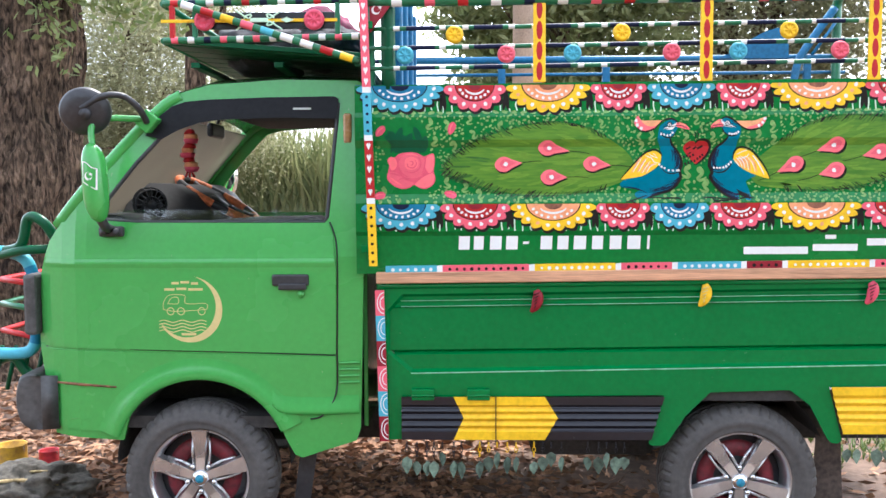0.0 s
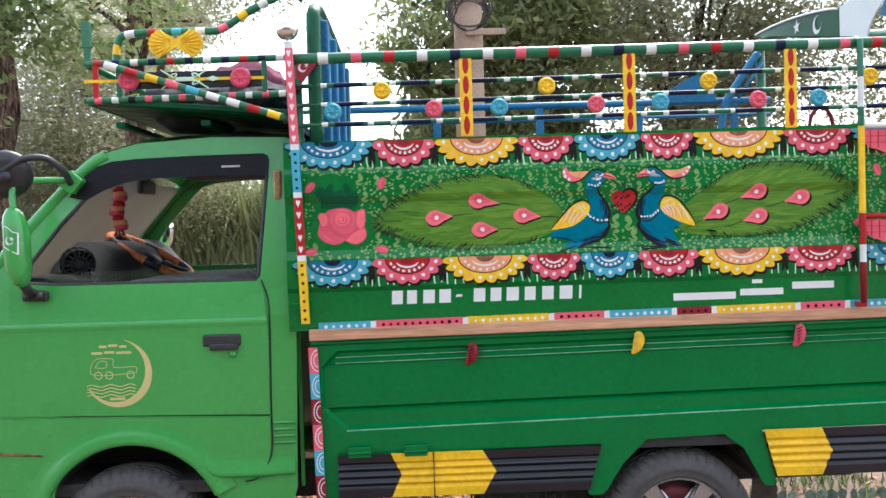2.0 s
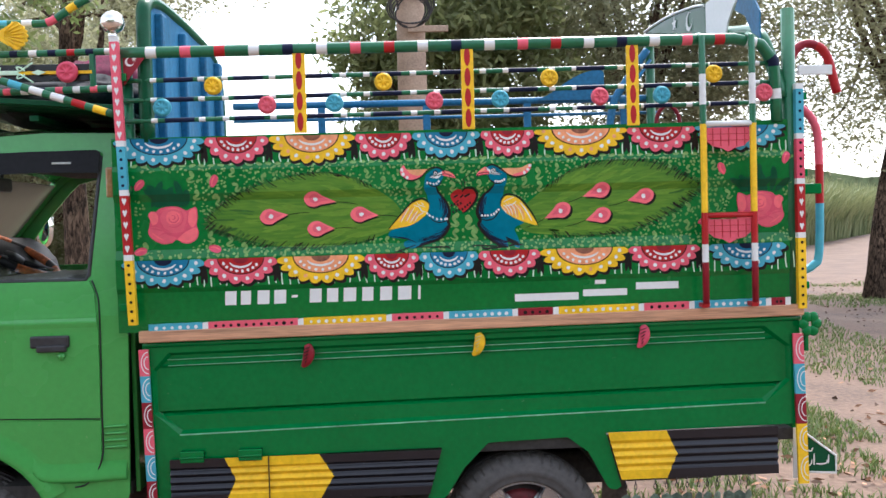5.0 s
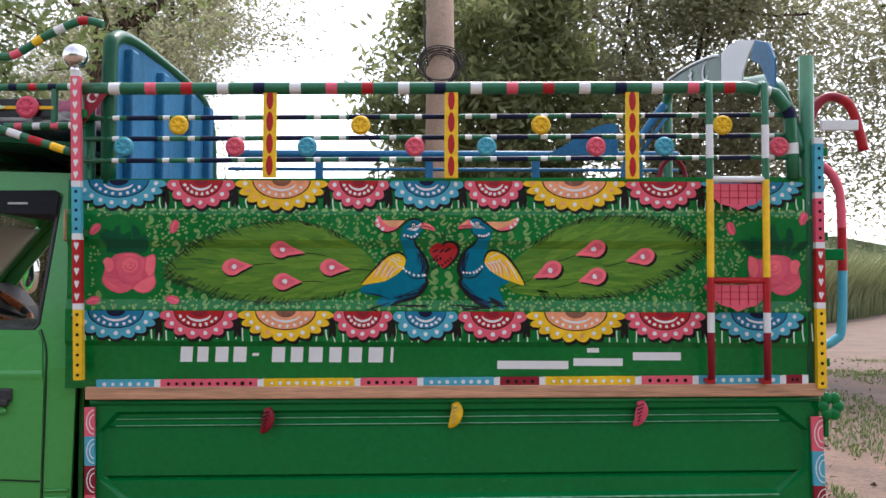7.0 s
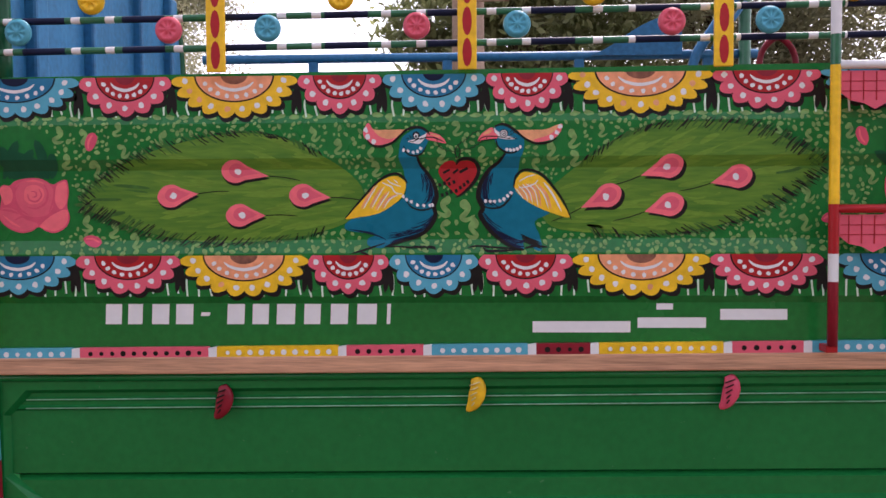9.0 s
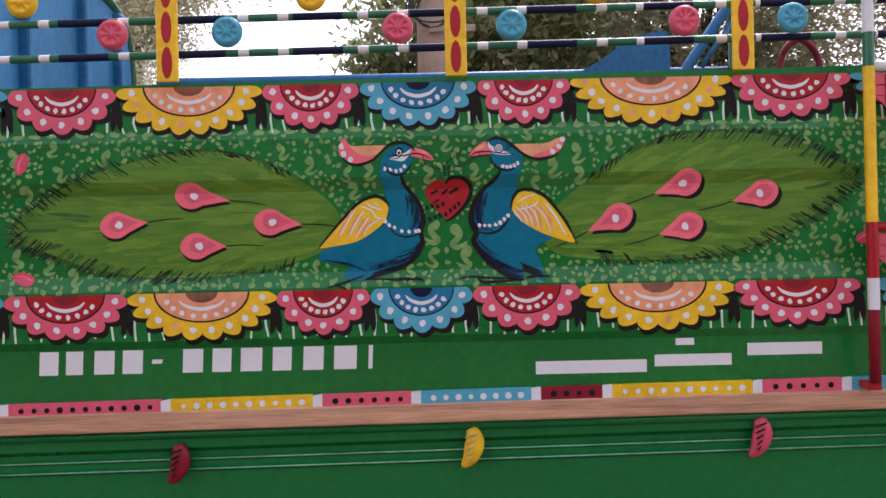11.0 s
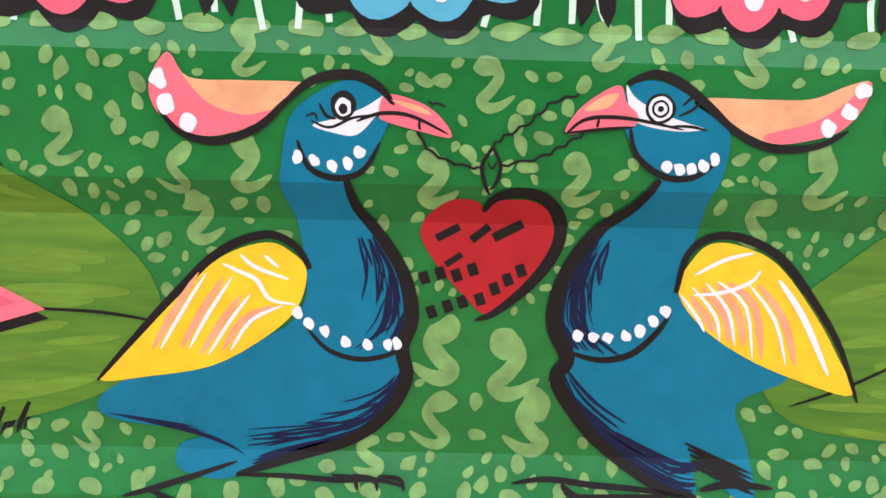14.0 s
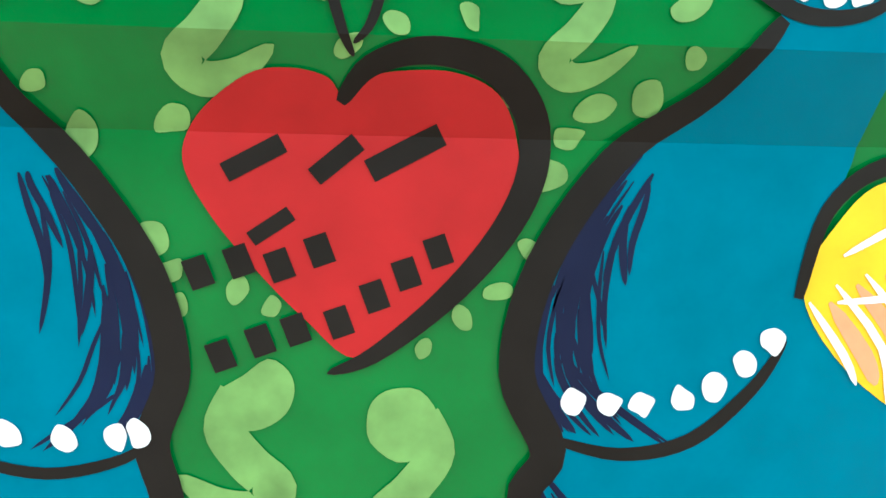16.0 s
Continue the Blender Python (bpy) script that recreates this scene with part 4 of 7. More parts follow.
for k in range(16):
    a = 2 * math.pi * k / 16
    tube(bm, [fm @ Vector((0.015 * math.cos(a), 0.015 * math.sin(a), -0.035)), fm @ Vector((0.055 * math.cos(a), 0.055 * math.sin(a), -0.03)), fm @ Vector((0.06 * math.cos(a), 0.06 * math.sin(a), 0.025))], 0.0028, 5)
for rr, hh in ((0.06, 0.025), (0.06, -0.0), (0.055, -0.03), (0.03, -0.035)):
    tube(bm, [fm @ Vector((rr * math.cos(a), rr * math.sin(a), hh)) for a in (2 * math.pi * j / 24 for j in range(24))], 0.003, 5, closed=True)
lathe(bm, [(0.0, -0.04), (0.018, -0.038), (0.02, 0.05), (0.0, 0.05)], 14, fm)
lathe(bm, [(0.052, -0.005), (0.057, 0.02), (0.057, 0.06), (0.04, 0.075), (0.0, 0.078)], 20, fm)
tube(bm, [fm @ Vector((0, 0.05, 0.02)), (-0.265, 0.40, 1.15)], 0.014, 8)
fan = part("dash_fan", bm, "dark_trim", truck, "small black caged fan on the dashboard")
bm = bmesh.new()
for k in range(4):
    a = k * math.pi / 2
    v = [bm.verts.new(fm @ Vector(p)) for p in ((0.01 * math.cos(a), 0.01 * math.sin(a), 0), (0.045 * math.cos(a - 0.4), 0.045 * math.sin(a - 0.4), 0.008), (0.05 * math.cos(a + 0.3), 0.05 * math.sin(a + 0.3), -0.008))]
    bm.faces.new(v)
bmesh.ops.solidify(bm, geom=bm.faces[:], thickness=0.002)
part("blade", bm, "grey_plastic", fan)
for y0 in (0.12, 0.76):
    bm = bmesh.new()
    box(bm, 0.06, 0.50, y0, y0 + 0.52, 0.82, 0.98, 0.04)
    s = part("seat", bm, "dark_cloth", truck)
    bm = bmesh.new()
    box(bm, 0.0, 0.12, y0, y0 + 0.52, 0.0, 0.36, 0.04, m=pose(0.43, 0, 0.92, 0, 12, 0))
    part("backrest", bm, "dark_cloth", s)
bm = bmesh.new()
box(bm, -0.10, 0.34, 0.25, 1.0, 1.0, 1.165, 0.05)
for v in bm.verts:
    v.co.z += 0.04 * noise.noise(v.co * 9)
part("seat_cover", bm, "grey_cloth", truck, "grey patterned seat cover")
bm = bmesh.new()
box(bm, -0.03, 0.56, 0.13, WIDE - 0.10, 1.566, 1.584, 0.006)
part("headliner", bm, "dark_cloth", truck, "dark cloth roof lining")
bm = bmesh.new()
box(bm, -0.10, -0.075, 0.56, 0.74, 1.485, 1.54, 0.01)
tube(bm, [(-0.08, 0.65, 1.54), (-0.06, 0.65, 1.61)], 0.007, 6)
rv = part("rear_view_mirror", bm, "black_plastic", truck)
bm = bmesh.new()
for k in range(9):
    z = 1.50 - 0.018 * k
    lathe(bm, [(0.0, 0.016), (0.020 + 0.005 * (k % 3), 0.008), (0.024 + 0.004 * (k % 2), -0.008), (0.0, -0.014)], 10, pose(-0.15 + 0.008 * math.sin(k), 0.50, z), mi=k % 3)
tube(bm, [(-0.15, 0.5, 1.56), (-0.15, 0.5, 1.36)], 0.004, 5)
for k in range(6):
    tube(bm, [(-0.15, 0.5, 1.365), (-0.15 + 0.02 * math.cos(k), 0.5 + 0.02 * math.sin(k), 1.325)], 0.004, 5)
part("hanging_ornament", bm, ["red_paint", "salmon_paint", "rose_paint"], rv, "hanging red and white beaded tassel")
# far mirror seen through the cab
bm = bmesh.new()
bmesh.ops.create_uvsphere(bm, u_segments=16, v_segments=12, radius=1)
for v in bm.verts:
    v.co = Vector((-0.262 + 0.045 * v.co.x, WIDE + 0.09 + 0.05 * v.co.y, 1.35 + 0.10 * v.co.z))
part("side_mirror", bm, "mirror_glass", truck, "far side mirror with glass facing the cab", smooth=True)
# ---- wheels ----
mat("drum_red", (0.20, 0.012, 0.022), 0.6, var=0.6, scale=16, col2=(0.08, 0.012, 0.014))
def road_wheel(label):
    """Tyre with tread blocks and a five-spoke rim; the outer face looks to -y, hub at the origin."""
    w = part("wheel", _tyre(), "tyre_rubber", truck, label)
    bm = bmesh.new()
    m = pose(0, 0, 0, 90)
    lathe(bm, [(0.172, 0.055), (0.178, 0.062), (0.176, 0.068), (0.168, 0.064), (0.160, 0.045), (0.155, -0.06)], 48, m)
    rim = part("rim", bm, "alloy", w, "bright alloy rim with five spokes")
    bm = bmesh.new()
    lathe(bm, [(0.0, 0.0), (0.10, 0.005), (0.156, -0.01), (0.156, -0.05), (0.0, -0.05)], 32, m)
    part("backing", bm, "dark_alloy", w)
    for k in range(5):
        bm = bmesh.new()
        a = radians(90 + 72 * k)
        c, s = math.cos(a), math.sin(a)
        prof = [(0.026, 0.0145, 0.054), (0.07, 0.0165, 0.050), (0.12, 0.021, 0.056), (0.166, 0.027, 0.060)]
        top, bot = [], []
        for r, hw, h in prof:
            for sg in (-1, 1):
                p = Vector((r * c - sg * hw * s, -h, r * s + sg * hw * c))
                top.append(bm.verts.new(p))
                p2 = Vector((r * c - sg * (hw + 0.004) * s, -h + 0.03, r * s + sg * (hw + 0.004) * c))
                bot.append(bm.verts.new(p2))
        for i in range(3):
            t, b = top[2 * i:2 * i + 4], bot[2 * i:2 * i + 4]
            bm.faces.new((t[0], t[1], t[3], t[2]))
            bm.faces.new((t[0], t[2], b[2], b[0]))
            bm.faces.new((t[1], b[1], b[3], t[3]))
        part("spoke", bm, "alloy", w)
    bm = bmesh.new()
    for k in range(5):
        a = radians(90 + 36 + 72 * k)
        c, s = math.cos(a), math.sin(a)
        for sg in (-1, 1):
            tube(bm, [(0.050 * c - sg * 0.006 * s, -0.040, 0.050 * s + sg * 0.006 * c), (0.085 * c - sg * 0.024 * s, -0.036, 0.085 * s + sg * 0.024 * c), (0.125 * c - sg * 0.054 * s, -0.034, 0.125 * s + sg * 0.054 * c)], [0.006, 0.005, 0.0035], 6)
    part("rib", bm, "alloy", w)
    bm = bmesh.new()
    lathe(bm, [(0.075, 0.004), (0.08, 0.018), (0.112, 0.020), (0.128, 0.014), (0.132, 0.0)], 40, m)
    part("brake_drum", bm, "drum_red", w, "dull red painted brake drum behind the spokes")
    for k in range(5):
        bm = bmesh.new()
        a = radians(90 + 36 + 72 * k)
        lathe(bm, [(0.0, 0.058), (0.008, 0.056), (0.010, 0.03)], 8, Matrix.Translation((0.048 * math.cos(a), 0, 0.048 * math.sin(a))) @ m)
        part("wheel_nut", bm, "chrome", w)
    bm = bmesh.new()
    lathe(bm, [(0.0, 0.068), (0.020, 0.066), (0.029, 0.058), (0.031, 0.03)], 24, m)
    cap = part("hub_cap", bm, "chrome", w)
    bm = bmesh.new()
    lathe(bm, [(0.0, 0.0705), (0.014, 0.0695), (0.015, 0.066)], 20, m)
    part("badge", bm, "faded_blue", w, "plain blue round badge")
    return w


def _tyre():
    bm = bmesh.new()
    m = pose(0, 0, 0, 90)
    prof = [(0.170, 0.060), (0.174, 0.070), (0.182, 0.0765), (0.184, 0.0745), (0.20, 0.082), (0.216, 0.0835), (0.218, 0.0815), (0.232, 0.080), (0.243, 0.075), (0.252, 0.067), (0.259, 0.057), (0.263, 0.044), (0.2645, 0.034), (0.259, 0.032), (0.259, 0.028), (0.2655, 0.026), (0.266, 0.008), (0.260, 0.006), (0.260, 0.0), (0.266, -0.002), (0.2655, -0.022), (0.259, -0.024), (0.259, -0.03), (0.264, -0.032), (0.258, -0.06), (0.24, -0.085), (0.17, -0.07)]
    cols = []
    for j in range(180):
        a = 2 * math.pi * j / 180
        cut = j % 4 == 0
        col = []
        for i, (r, h) in enumerate(prof):
            d = 0.0045 if cut and 8 <= i <= 11 or (j + 2) % 4 == 0 and 15 <= i <= 16 else 0.0
            col.append(bm.verts.new(m @ Vector(((r - d) * math.cos(a), (r - d) * math.sin(a), h - d * 0.5))))
        cols.append(col)
    for j in range(180):
        a, b = cols[j], cols[(j + 1) % 180]
        for i in range(len(prof) - 1):
            bm.faces.new((a[i], b[i], b[i + 1], a[i + 1])).smooth = i < 8
    return bm


w1 = road_wheel("worn black tyre on a five-spoke alloy rim")
w1.location, w1.rotation_euler = (-0.002, 0.115, 0.283), (0, radians(0), 0)
for (x, y, rz, sp) in ((1.846, 0.115, 0, 36), (-0.002, WIDE - 0.085, 180, 20), (1.835, WIDE - 0.085, 180, 40)):
    copy_thing(w1, pose(x, y, 0.283 if x < 1 else 0.275, 0, sp, rz))
bm = bmesh.new()
sheet(bm, [(0.34, 0.40), (0.40, 0.40), (0.36, 0.13), (0.30, 0.10)], (), lambda x, z: 0.12, 0.006)
part("mudflap", bm, "black_plastic", truck, "black rubber mudflap")
bm = bmesh.new()
sheet(bm, [(2.13, 0.44), (2.21, 0.44), (2.225, 0.16), (2.115, 0.16)], (), lambda x, z: 0.13, 0.006)
part("mudflap", bm, "mud_rubber", truck, "worn brown rubber mudflap")

# ---- load bed, lower side ----
X0, X1 = 0.628, 2.772


def tilt_z(x):
    """The bed and its boards climb slightly to the tail."""
    return 0.008 * (x - 1.6)


def rise(x, z):
    return (x, z + 0.012 * (x - 1.6))


BED = [(0.628, 0.432), (0.706, 0.434), (0.706, 0.577), (1.575, 0.585), (1.528, 0.432), (1.527, 0.420), (1.538, 0.413), (1.575, 0.414), (1.592, 0.428), (1.647, 0.514), (1.728, 0.594), (1.99, 0.602), (2.058, 0.550), (2.118, 0.436), (2.13, 0.424), (2.15, 0.421), (2.166, 0.432), (2.118, 0.612), (2.772, 0.618), (2.772, 0.968), (0.628, 0.952)]
OUT = [rise(*p) for p in ((0.705, 0.936), (0.652, 0.880), (0.652, 0.742), (0.732, 0.670), (2.655, 0.680), (2.742, 0.752), (2.742, 0.866), (2.655, 0.936))]
INN = [rise(*p) for p in ((0.711, 0.926), (0.662, 0.876), (0.662, 0.746), (0.738, 0.682), (2.649, 0.692), (2.732, 0.756), (2.732, 0.862), (2.649, 0.926))]


def field_y(x, z):
    z -= 0.012 * (x - 1.6)
    y = 0.028
    for zc, h, w in ((0.738, 0.012, 0.008), (0.893, -0.006, 0.006), (0.912, -0.004, 0.005)):
        y += h * max(0.0, 1 - abs(z - zc) / w)
    return y


bm = bmesh.new()
sheet(bm, BED, [OUT], lambda x, z: 0.012, 0.006)
ring = [(bm.verts.new((a[0], 0.0121, a[1])), bm.verts.new((b[0], field_y(*b), b[1]))) for a, b in zip(OUT, INN)]
for k in range(8):
    (a, b), (c, d) = ring[k], ring[(k + 1) % 8]
    bm.faces.new((a, b, d, c))
sheet(bm, INN, (), field_y, 0.004, cuts=[((-0.012, 0, 1), (1.6, 0, z)) for z in (0.730, 0.738, 0.746, 0.887, 0.893, 0.899, 0.907, 0.912, 0.917)])
bed = part("bed_side", bm, "bed_green", truck, "dark green pressed steel bed side")
bm = bmesh.new()
tube(bm, [(X0, 0.012, 0.953), (X1, 0.012, 0.972)], 0.010, 8)
part("bed_rim", bm, "bed_green", bed)
# pressed edges: pale lines paint in their skylight highlight as well as wear
bm = bmesh.new()
tube(bm, [(OUT[3][0], 0.0125, OUT[3][1] - 0.001), (OUT[4][0], 0.0125, OUT[4][1] - 0.001)], 0.0022, 6)
part("worn_crease", bm, "worn_edge", bed, "thin crease coloured pale for its sky glint and worn paint")
for z in (0.893, 0.912):
    bm = bmesh.new()
    tube(bm, [(0.70, field_y(0.70, z - 0.0108) - 0.0003, z - 0.0108), (2.66, field_y(2.66, z + 0.0127) - 0.0003, z + 0.0127)], 0.0014, 6)
    part("worn_crease", bm, "worn_edge", bed)
# rear-wheel bracket plate and floor of the bed
bm = bmesh.new()
box(bm, X0, X1, 0.03, WIDE, 0.56, 0.60, 0.004)
part("bed_floor", bm, "underbody", truck)
bm = bmesh.new()
lathe(bm, [(0.30, 0.0), (0.30, 0.3), (0.0, 0.3)], 20, pose(1.85, 0.10, 0.31, -90), a0=1.12 * math.pi, a1=1.88 * math.pi)
part("wheel_housing", bm, "underbody", truck)
for y, m in ((WIDE + 0.015, "bed_green"),):
    bm = bmesh.new()
    sheet(bm, BED, (), lambda x, z: WIDE + 0.015, 0.006)
    part("bed_side", bm, m, truck)
bm = bmesh.new()
box(bm, X0 - 0.01, X0 + 0.02, 0.03, WIDE, 0.56, 0.97)
part("bed_end", bm, "bed_green", truck)
bm = bmesh.new()
box(bm, X1 - 0.02, X1 + 0.01, 0.03, WIDE, 0.60, 0.98)
part("bed_end", bm, "bed_green", truck)


# corrugated skirts, black and yellow
def skirt(name, x0, x1, z0, z1, bands, ribs, slant=0.0, lead=0.0):
    """Plate with lying ribs; bands: chevron edges (x at the ends, x at mid height, material)."""
    zm = (z0 + z1) / 2
    cols = []
    for k, (xa, xb, mname) in enumerate(bands):
        cols.append((xa, xb, mname))
    edges = [(x0, x0 + lead / 2)] + [(a, b) for a, b, _ in cols[:-1]] + [(x1 + slant, x1)]
    bm = bmesh.new()
    names = []
    for k, (_, _, mname) in enumerate(cols):
        (a, am), (b, b_m) = edges[k], edges[k + 1]
        if mname not in names:
            names.append(mname)
        poly = [(a, z1), (am, zm), (a + (lead if k == 0 else 0), z0), (b if k < len(cols) - 1 else x1 - slant, z0), (b_m, zm), (b, z1)]
        hs = (z1 - z0)
        yf = lambda x, z: -0.004 + 0.008 * (0.5 - 0.5 * math.cos(2 * math.pi * ribs * (z - z0) / hs)) * (1 if z0 + 0.03 < z < z1 - 0.028 else 0)
        sheet(bm, poly, (), yf, 0.004, cuts=zcuts(*[z0 + hs * q / 48 for q in range(1, 48)]))
        part(name, bm, mname, bed, ("black" if "black" in mname else "yellow") + " painted corrugated skirt panel")
        bm = bmesh.new()
    bm.free()


skirt("skirt_panel", 0.70, 1.553, 0.437, 0.582, [(0.874, 0.908, "black_paint"), (1.015, 1.015, "yellow_paint"), (1.178, 1.222, "yellow_paint"), (0, 0, "black_paint")], 6, 0.021)
skirt("skirt_panel", 2.121, 2.69, 0.458, 0.615, [(2.315, 2.352, "yellow_paint"), (0, 0, "black_paint")], 6, 0.0, 0.042)
bm = bmesh.new()
box(bm, 1.0135, 1.0165, -0.009, -0.002, 0.43, 0.585)
part("hinge_gap", bm, "black_paint", bed)
for x in (0.735, 0.92):
    bm = bmesh.new()
    box(bm, x, x + 0.075, -0.010, 0.012, 0.572, 0.608, 0.002)
    tube(bm, [(x, -0.012, 0.588), (x + 0.075, -0.012, 0.589)], 0.004, 6)
    part("hinge", bm, "bed_green", bed)
# fringe: chain links with leaf-shaped tags
rf = random.Random(3)
for x0, x1, z, n in ((0.715, 1.50, 0.432, 26), (2.17, 2.62, 0.46, 13)):
    for k in range(n):
        x = x0 + (x1 - x0) * (k + 0.3 * rf.random()) / n
        if rf.random() < 0.15:
            continue
        ln = rf.choice((1, 2, 2, 3)) if x < 2 else 2
        bm = bmesh.new()
        for q in range(ln):
            zc = z - 0.012 - 0.016 * q
            tube(bm, [(x + 0.005 * math.cos(a) * (1 if q % 2 else 0.4), -0.002 + 0.005 * math.cos(a) * (0.3 if q % 2 else 1), zc + 0.010 * math.sin(a)) for a in (2 * math.pi * j / 8 for j in range(8))], 0.0014, 4, closed=True)
        zb = z - 0.02 - 0.016 * ln
        h = rf.uniform(0.046, 0.064)
        yaw = rf.uniform(-0.9, 0.9)
        pts = [(0, 0), (0.4, -0.2), (0.42, -0.5), (0.0, -1.0), (-0.42, -0.5), (-0.4, -0.2)]
        fr = [bm.verts.new((x + 0.042 * px * math.cos(yaw), -0.002 + 0.042 * px * math.sin(yaw), zb + h * pz)) for px, pz in pts]
        f = bm.faces.new(fr)
        f.material_index = 1
        r2 = bmesh.ops.extrude_face_region(bm, geom=[f])
        for v in [g for g in r2["geom"] if isinstance(g, bmesh.types.BMVert)]:
            v.co.y += 0.0015
        part("fringe_tag", bm, ["yellow_paint" if 0.9 < x < 1.15 else "black_paint", "tag_metal"], bed)

# ---- timber rail, upper side panel ----
bm = bmesh.new()
m = Matrix.Identity(4)
box(bm, 0.62, 2.78, -0.014, 0.03, -0.019, 0.019, 0.004, m=Matrix.Translation((0, 0, 0.990)) @ Matrix.Rotation(-0.0085, 4, "Y") @ Matrix.Translation((0, 0, -0.0135)))
part("timber_rail", bm, "bare_wood", truck, "bare reddish-brown timber rail with long grain")
PX0, PX1, PZ0, PZ1 = 0.555, 2.738, 0.995, 1.618
STEPS = [(PZ0, 0.002), (1.120, 0.002), (1.135, -0.006), (1.228, -0.006), (1.257, 0.004), (1.409, 0.004), (1.433, -0.006), (1.508, -0.006), (1.524, 0.0), (PZ1 + 0.03, 0.0)]


def panel_y(z):
    for (a, ya), (b, yb) in zip(STEPS, STEPS[1:]):
        if z <= b:
            return ya + (yb - ya) * (z - a) / (b - a) if z > a else ya
    return STEPS[-1][1]


PCUT = zcuts(*[s[0] for s in STEPS[1:-1]])
for nm, y0, th, m in (("side_panel", 0.0, 0.004, "panel_green"), ("side_panel", WIDE + 0.02, 0.004, "inner_blue")):
    bm = bmesh.new()
    sheet(bm, [(PX0, PZ0), (PX1, PZ0 + 0.02), (PX1, PZ1 + 0.008), (PX0, PZ1 - 0.006)], (), lambda x, z: panel_y(z) + y0, th, cuts=PCUT)
    ob = part(nm, bm, m, truck, "green steel side panel painted with peacocks and flowers" if y0 == 0 else "far side panel painted blue inside")
    panel = ob if y0 == 0 else panel
bm = bmesh.new()
box(bm, PX0, PX1, 0.006, 0.016, 1.0, PZ1 - 0.004)
part("panel_lining", bm, "inner_blue", truck, "blue inner lining")
# painted edge strip along the panel's foot
SEG = [(0.652, "sky_blue_paint"), (0.84, "pink_paint"), (1.142, "yellow_paint"), (1.425, "pink_paint"), (1.609, "sky_blue_paint"), (1.833, "deep_red_paint"), (1.966, "yellow_paint"), (2.247, "pink_paint"), (2.414, "sky_blue_paint"), (2.670, "deep_red_paint"), (2.735, "")]
for (a, mname), (b, _) in zip(SEG, SEG[1:]):
    bm = bmesh.new()
    za, zb = 1.018 + tilt_z(a) * 1.3, 1.018 + tilt_z(b) * 1.3
    for xa, xb, mi in ((a, b - 0.018, 0), (b - 0.018, b, 1)):
        v = [bm.verts.new(p) for p in ((xa, -0.012, za - 0.013), (xb, -0.012, zb - 0.013), (xb, -0.012, zb + 0.013), (xa, -0.012, za + 0.013))]
        f = bm.faces.new(v)
        f.material_index = mi
        ex = bmesh.ops.extrude_face_region(bm, geom=[f])
        for g in ex["geom"]:
            if isinstance(g, bmesh.types.BMVert):
                g.co.y += 0.012
    bmesh.ops.recalc_face_normals(bm, faces=bm.faces[:])
    nd = max(2, int((b - a - 0.03) / 0.024))
    for k in range(nd):
        x = a + 0.012 + (b - a - 0.038) * (k + 0.5) / nd
        z = za + (zb - za) * (x - a) / (b - a)
        lathe(bm, [(0.0, 0.0), (0.0055 + rf.uniform(-0.001, 0.001), 0.0)], 10, pose(x, -0.0126, z, 90), mi=2)
    dots = "white_paint" if mname in ("sky_blue_paint", "yellow_paint") else "ink_paint"
    part("edge_strip", bm, [mname, "white_paint", dots], panel, recalc=False)

# ---- corner posts ----
def post(x0, z0, x1, z1, y, segs, w=0.026):
    """Painted flat bar; segs: share of its height, material, dot material, kind of mark."""
    t = 0.0
    for share, mname, dm, mark in segs:
        bm = bmesh.new()
        za, zb = z0 + (z1 - z0) * t, z0 + (z1 - z0) * (t + share)
        xa, xb = x0 + (x1 - x0) * t, x0 + (x1 - x0) * (t + share)
        t += share
        cap = min(0.018, 0.2 * abs(zb - za))
        for k, (q0, q1, mi) in enumerate(((za, zb - cap, 0), (zb - cap, zb, 1))):
            fx = lambda z: xa + (xb - xa) * (z - za) / (zb - za)
            v = [bm.verts.new(p) for p in ((fx(q0) - w / 2, y, q0), (fx(q0) + w / 2, y, q0), (fx(q1) + w / 2, y, q1), (fx(q1) - w / 2, y, q1))]
            f = bm.faces.new(v)
            f.material_index = mi
            ex = bmesh.ops.extrude_face_region(bm, geom=[f])
            for g in ex["geom"]:
                if isinstance(g, bmesh.types.BMVert):
                    g.co.y += 0.02
        bmesh.ops.recalc_face_normals(bm, faces=bm.faces[:])
        nd = max(2, int((zb - za) / (0.028 if mark == "dot" else 0.036)))
        for k in range(nd):
            z = za + (zb - za - cap) * (k + 0.5) / nd
            x = fx(z)
            if mark == "dot":
                lathe(bm, [(0.0, 0.0), (0.005, 0.0)], 8, pose(x, y - 0.0006, z, 90), mi=2)
            elif mark == "drop":
                vs = [bm.verts.new((x + 0.0075 * a, y - 0.0006, z + 0.012 * b)) for a, b in ((0, -1), (0.6, -0.2), (1, 0.5), (0.5, 1), (0, 0.6), (-0.5, 1), (-1, 0.5), (-0.6, -0.2))]
                bm.faces.new(vs).material_index = 2
        part("corner_post", bm, [mname, "white_paint", dm], truck, recalc=False)


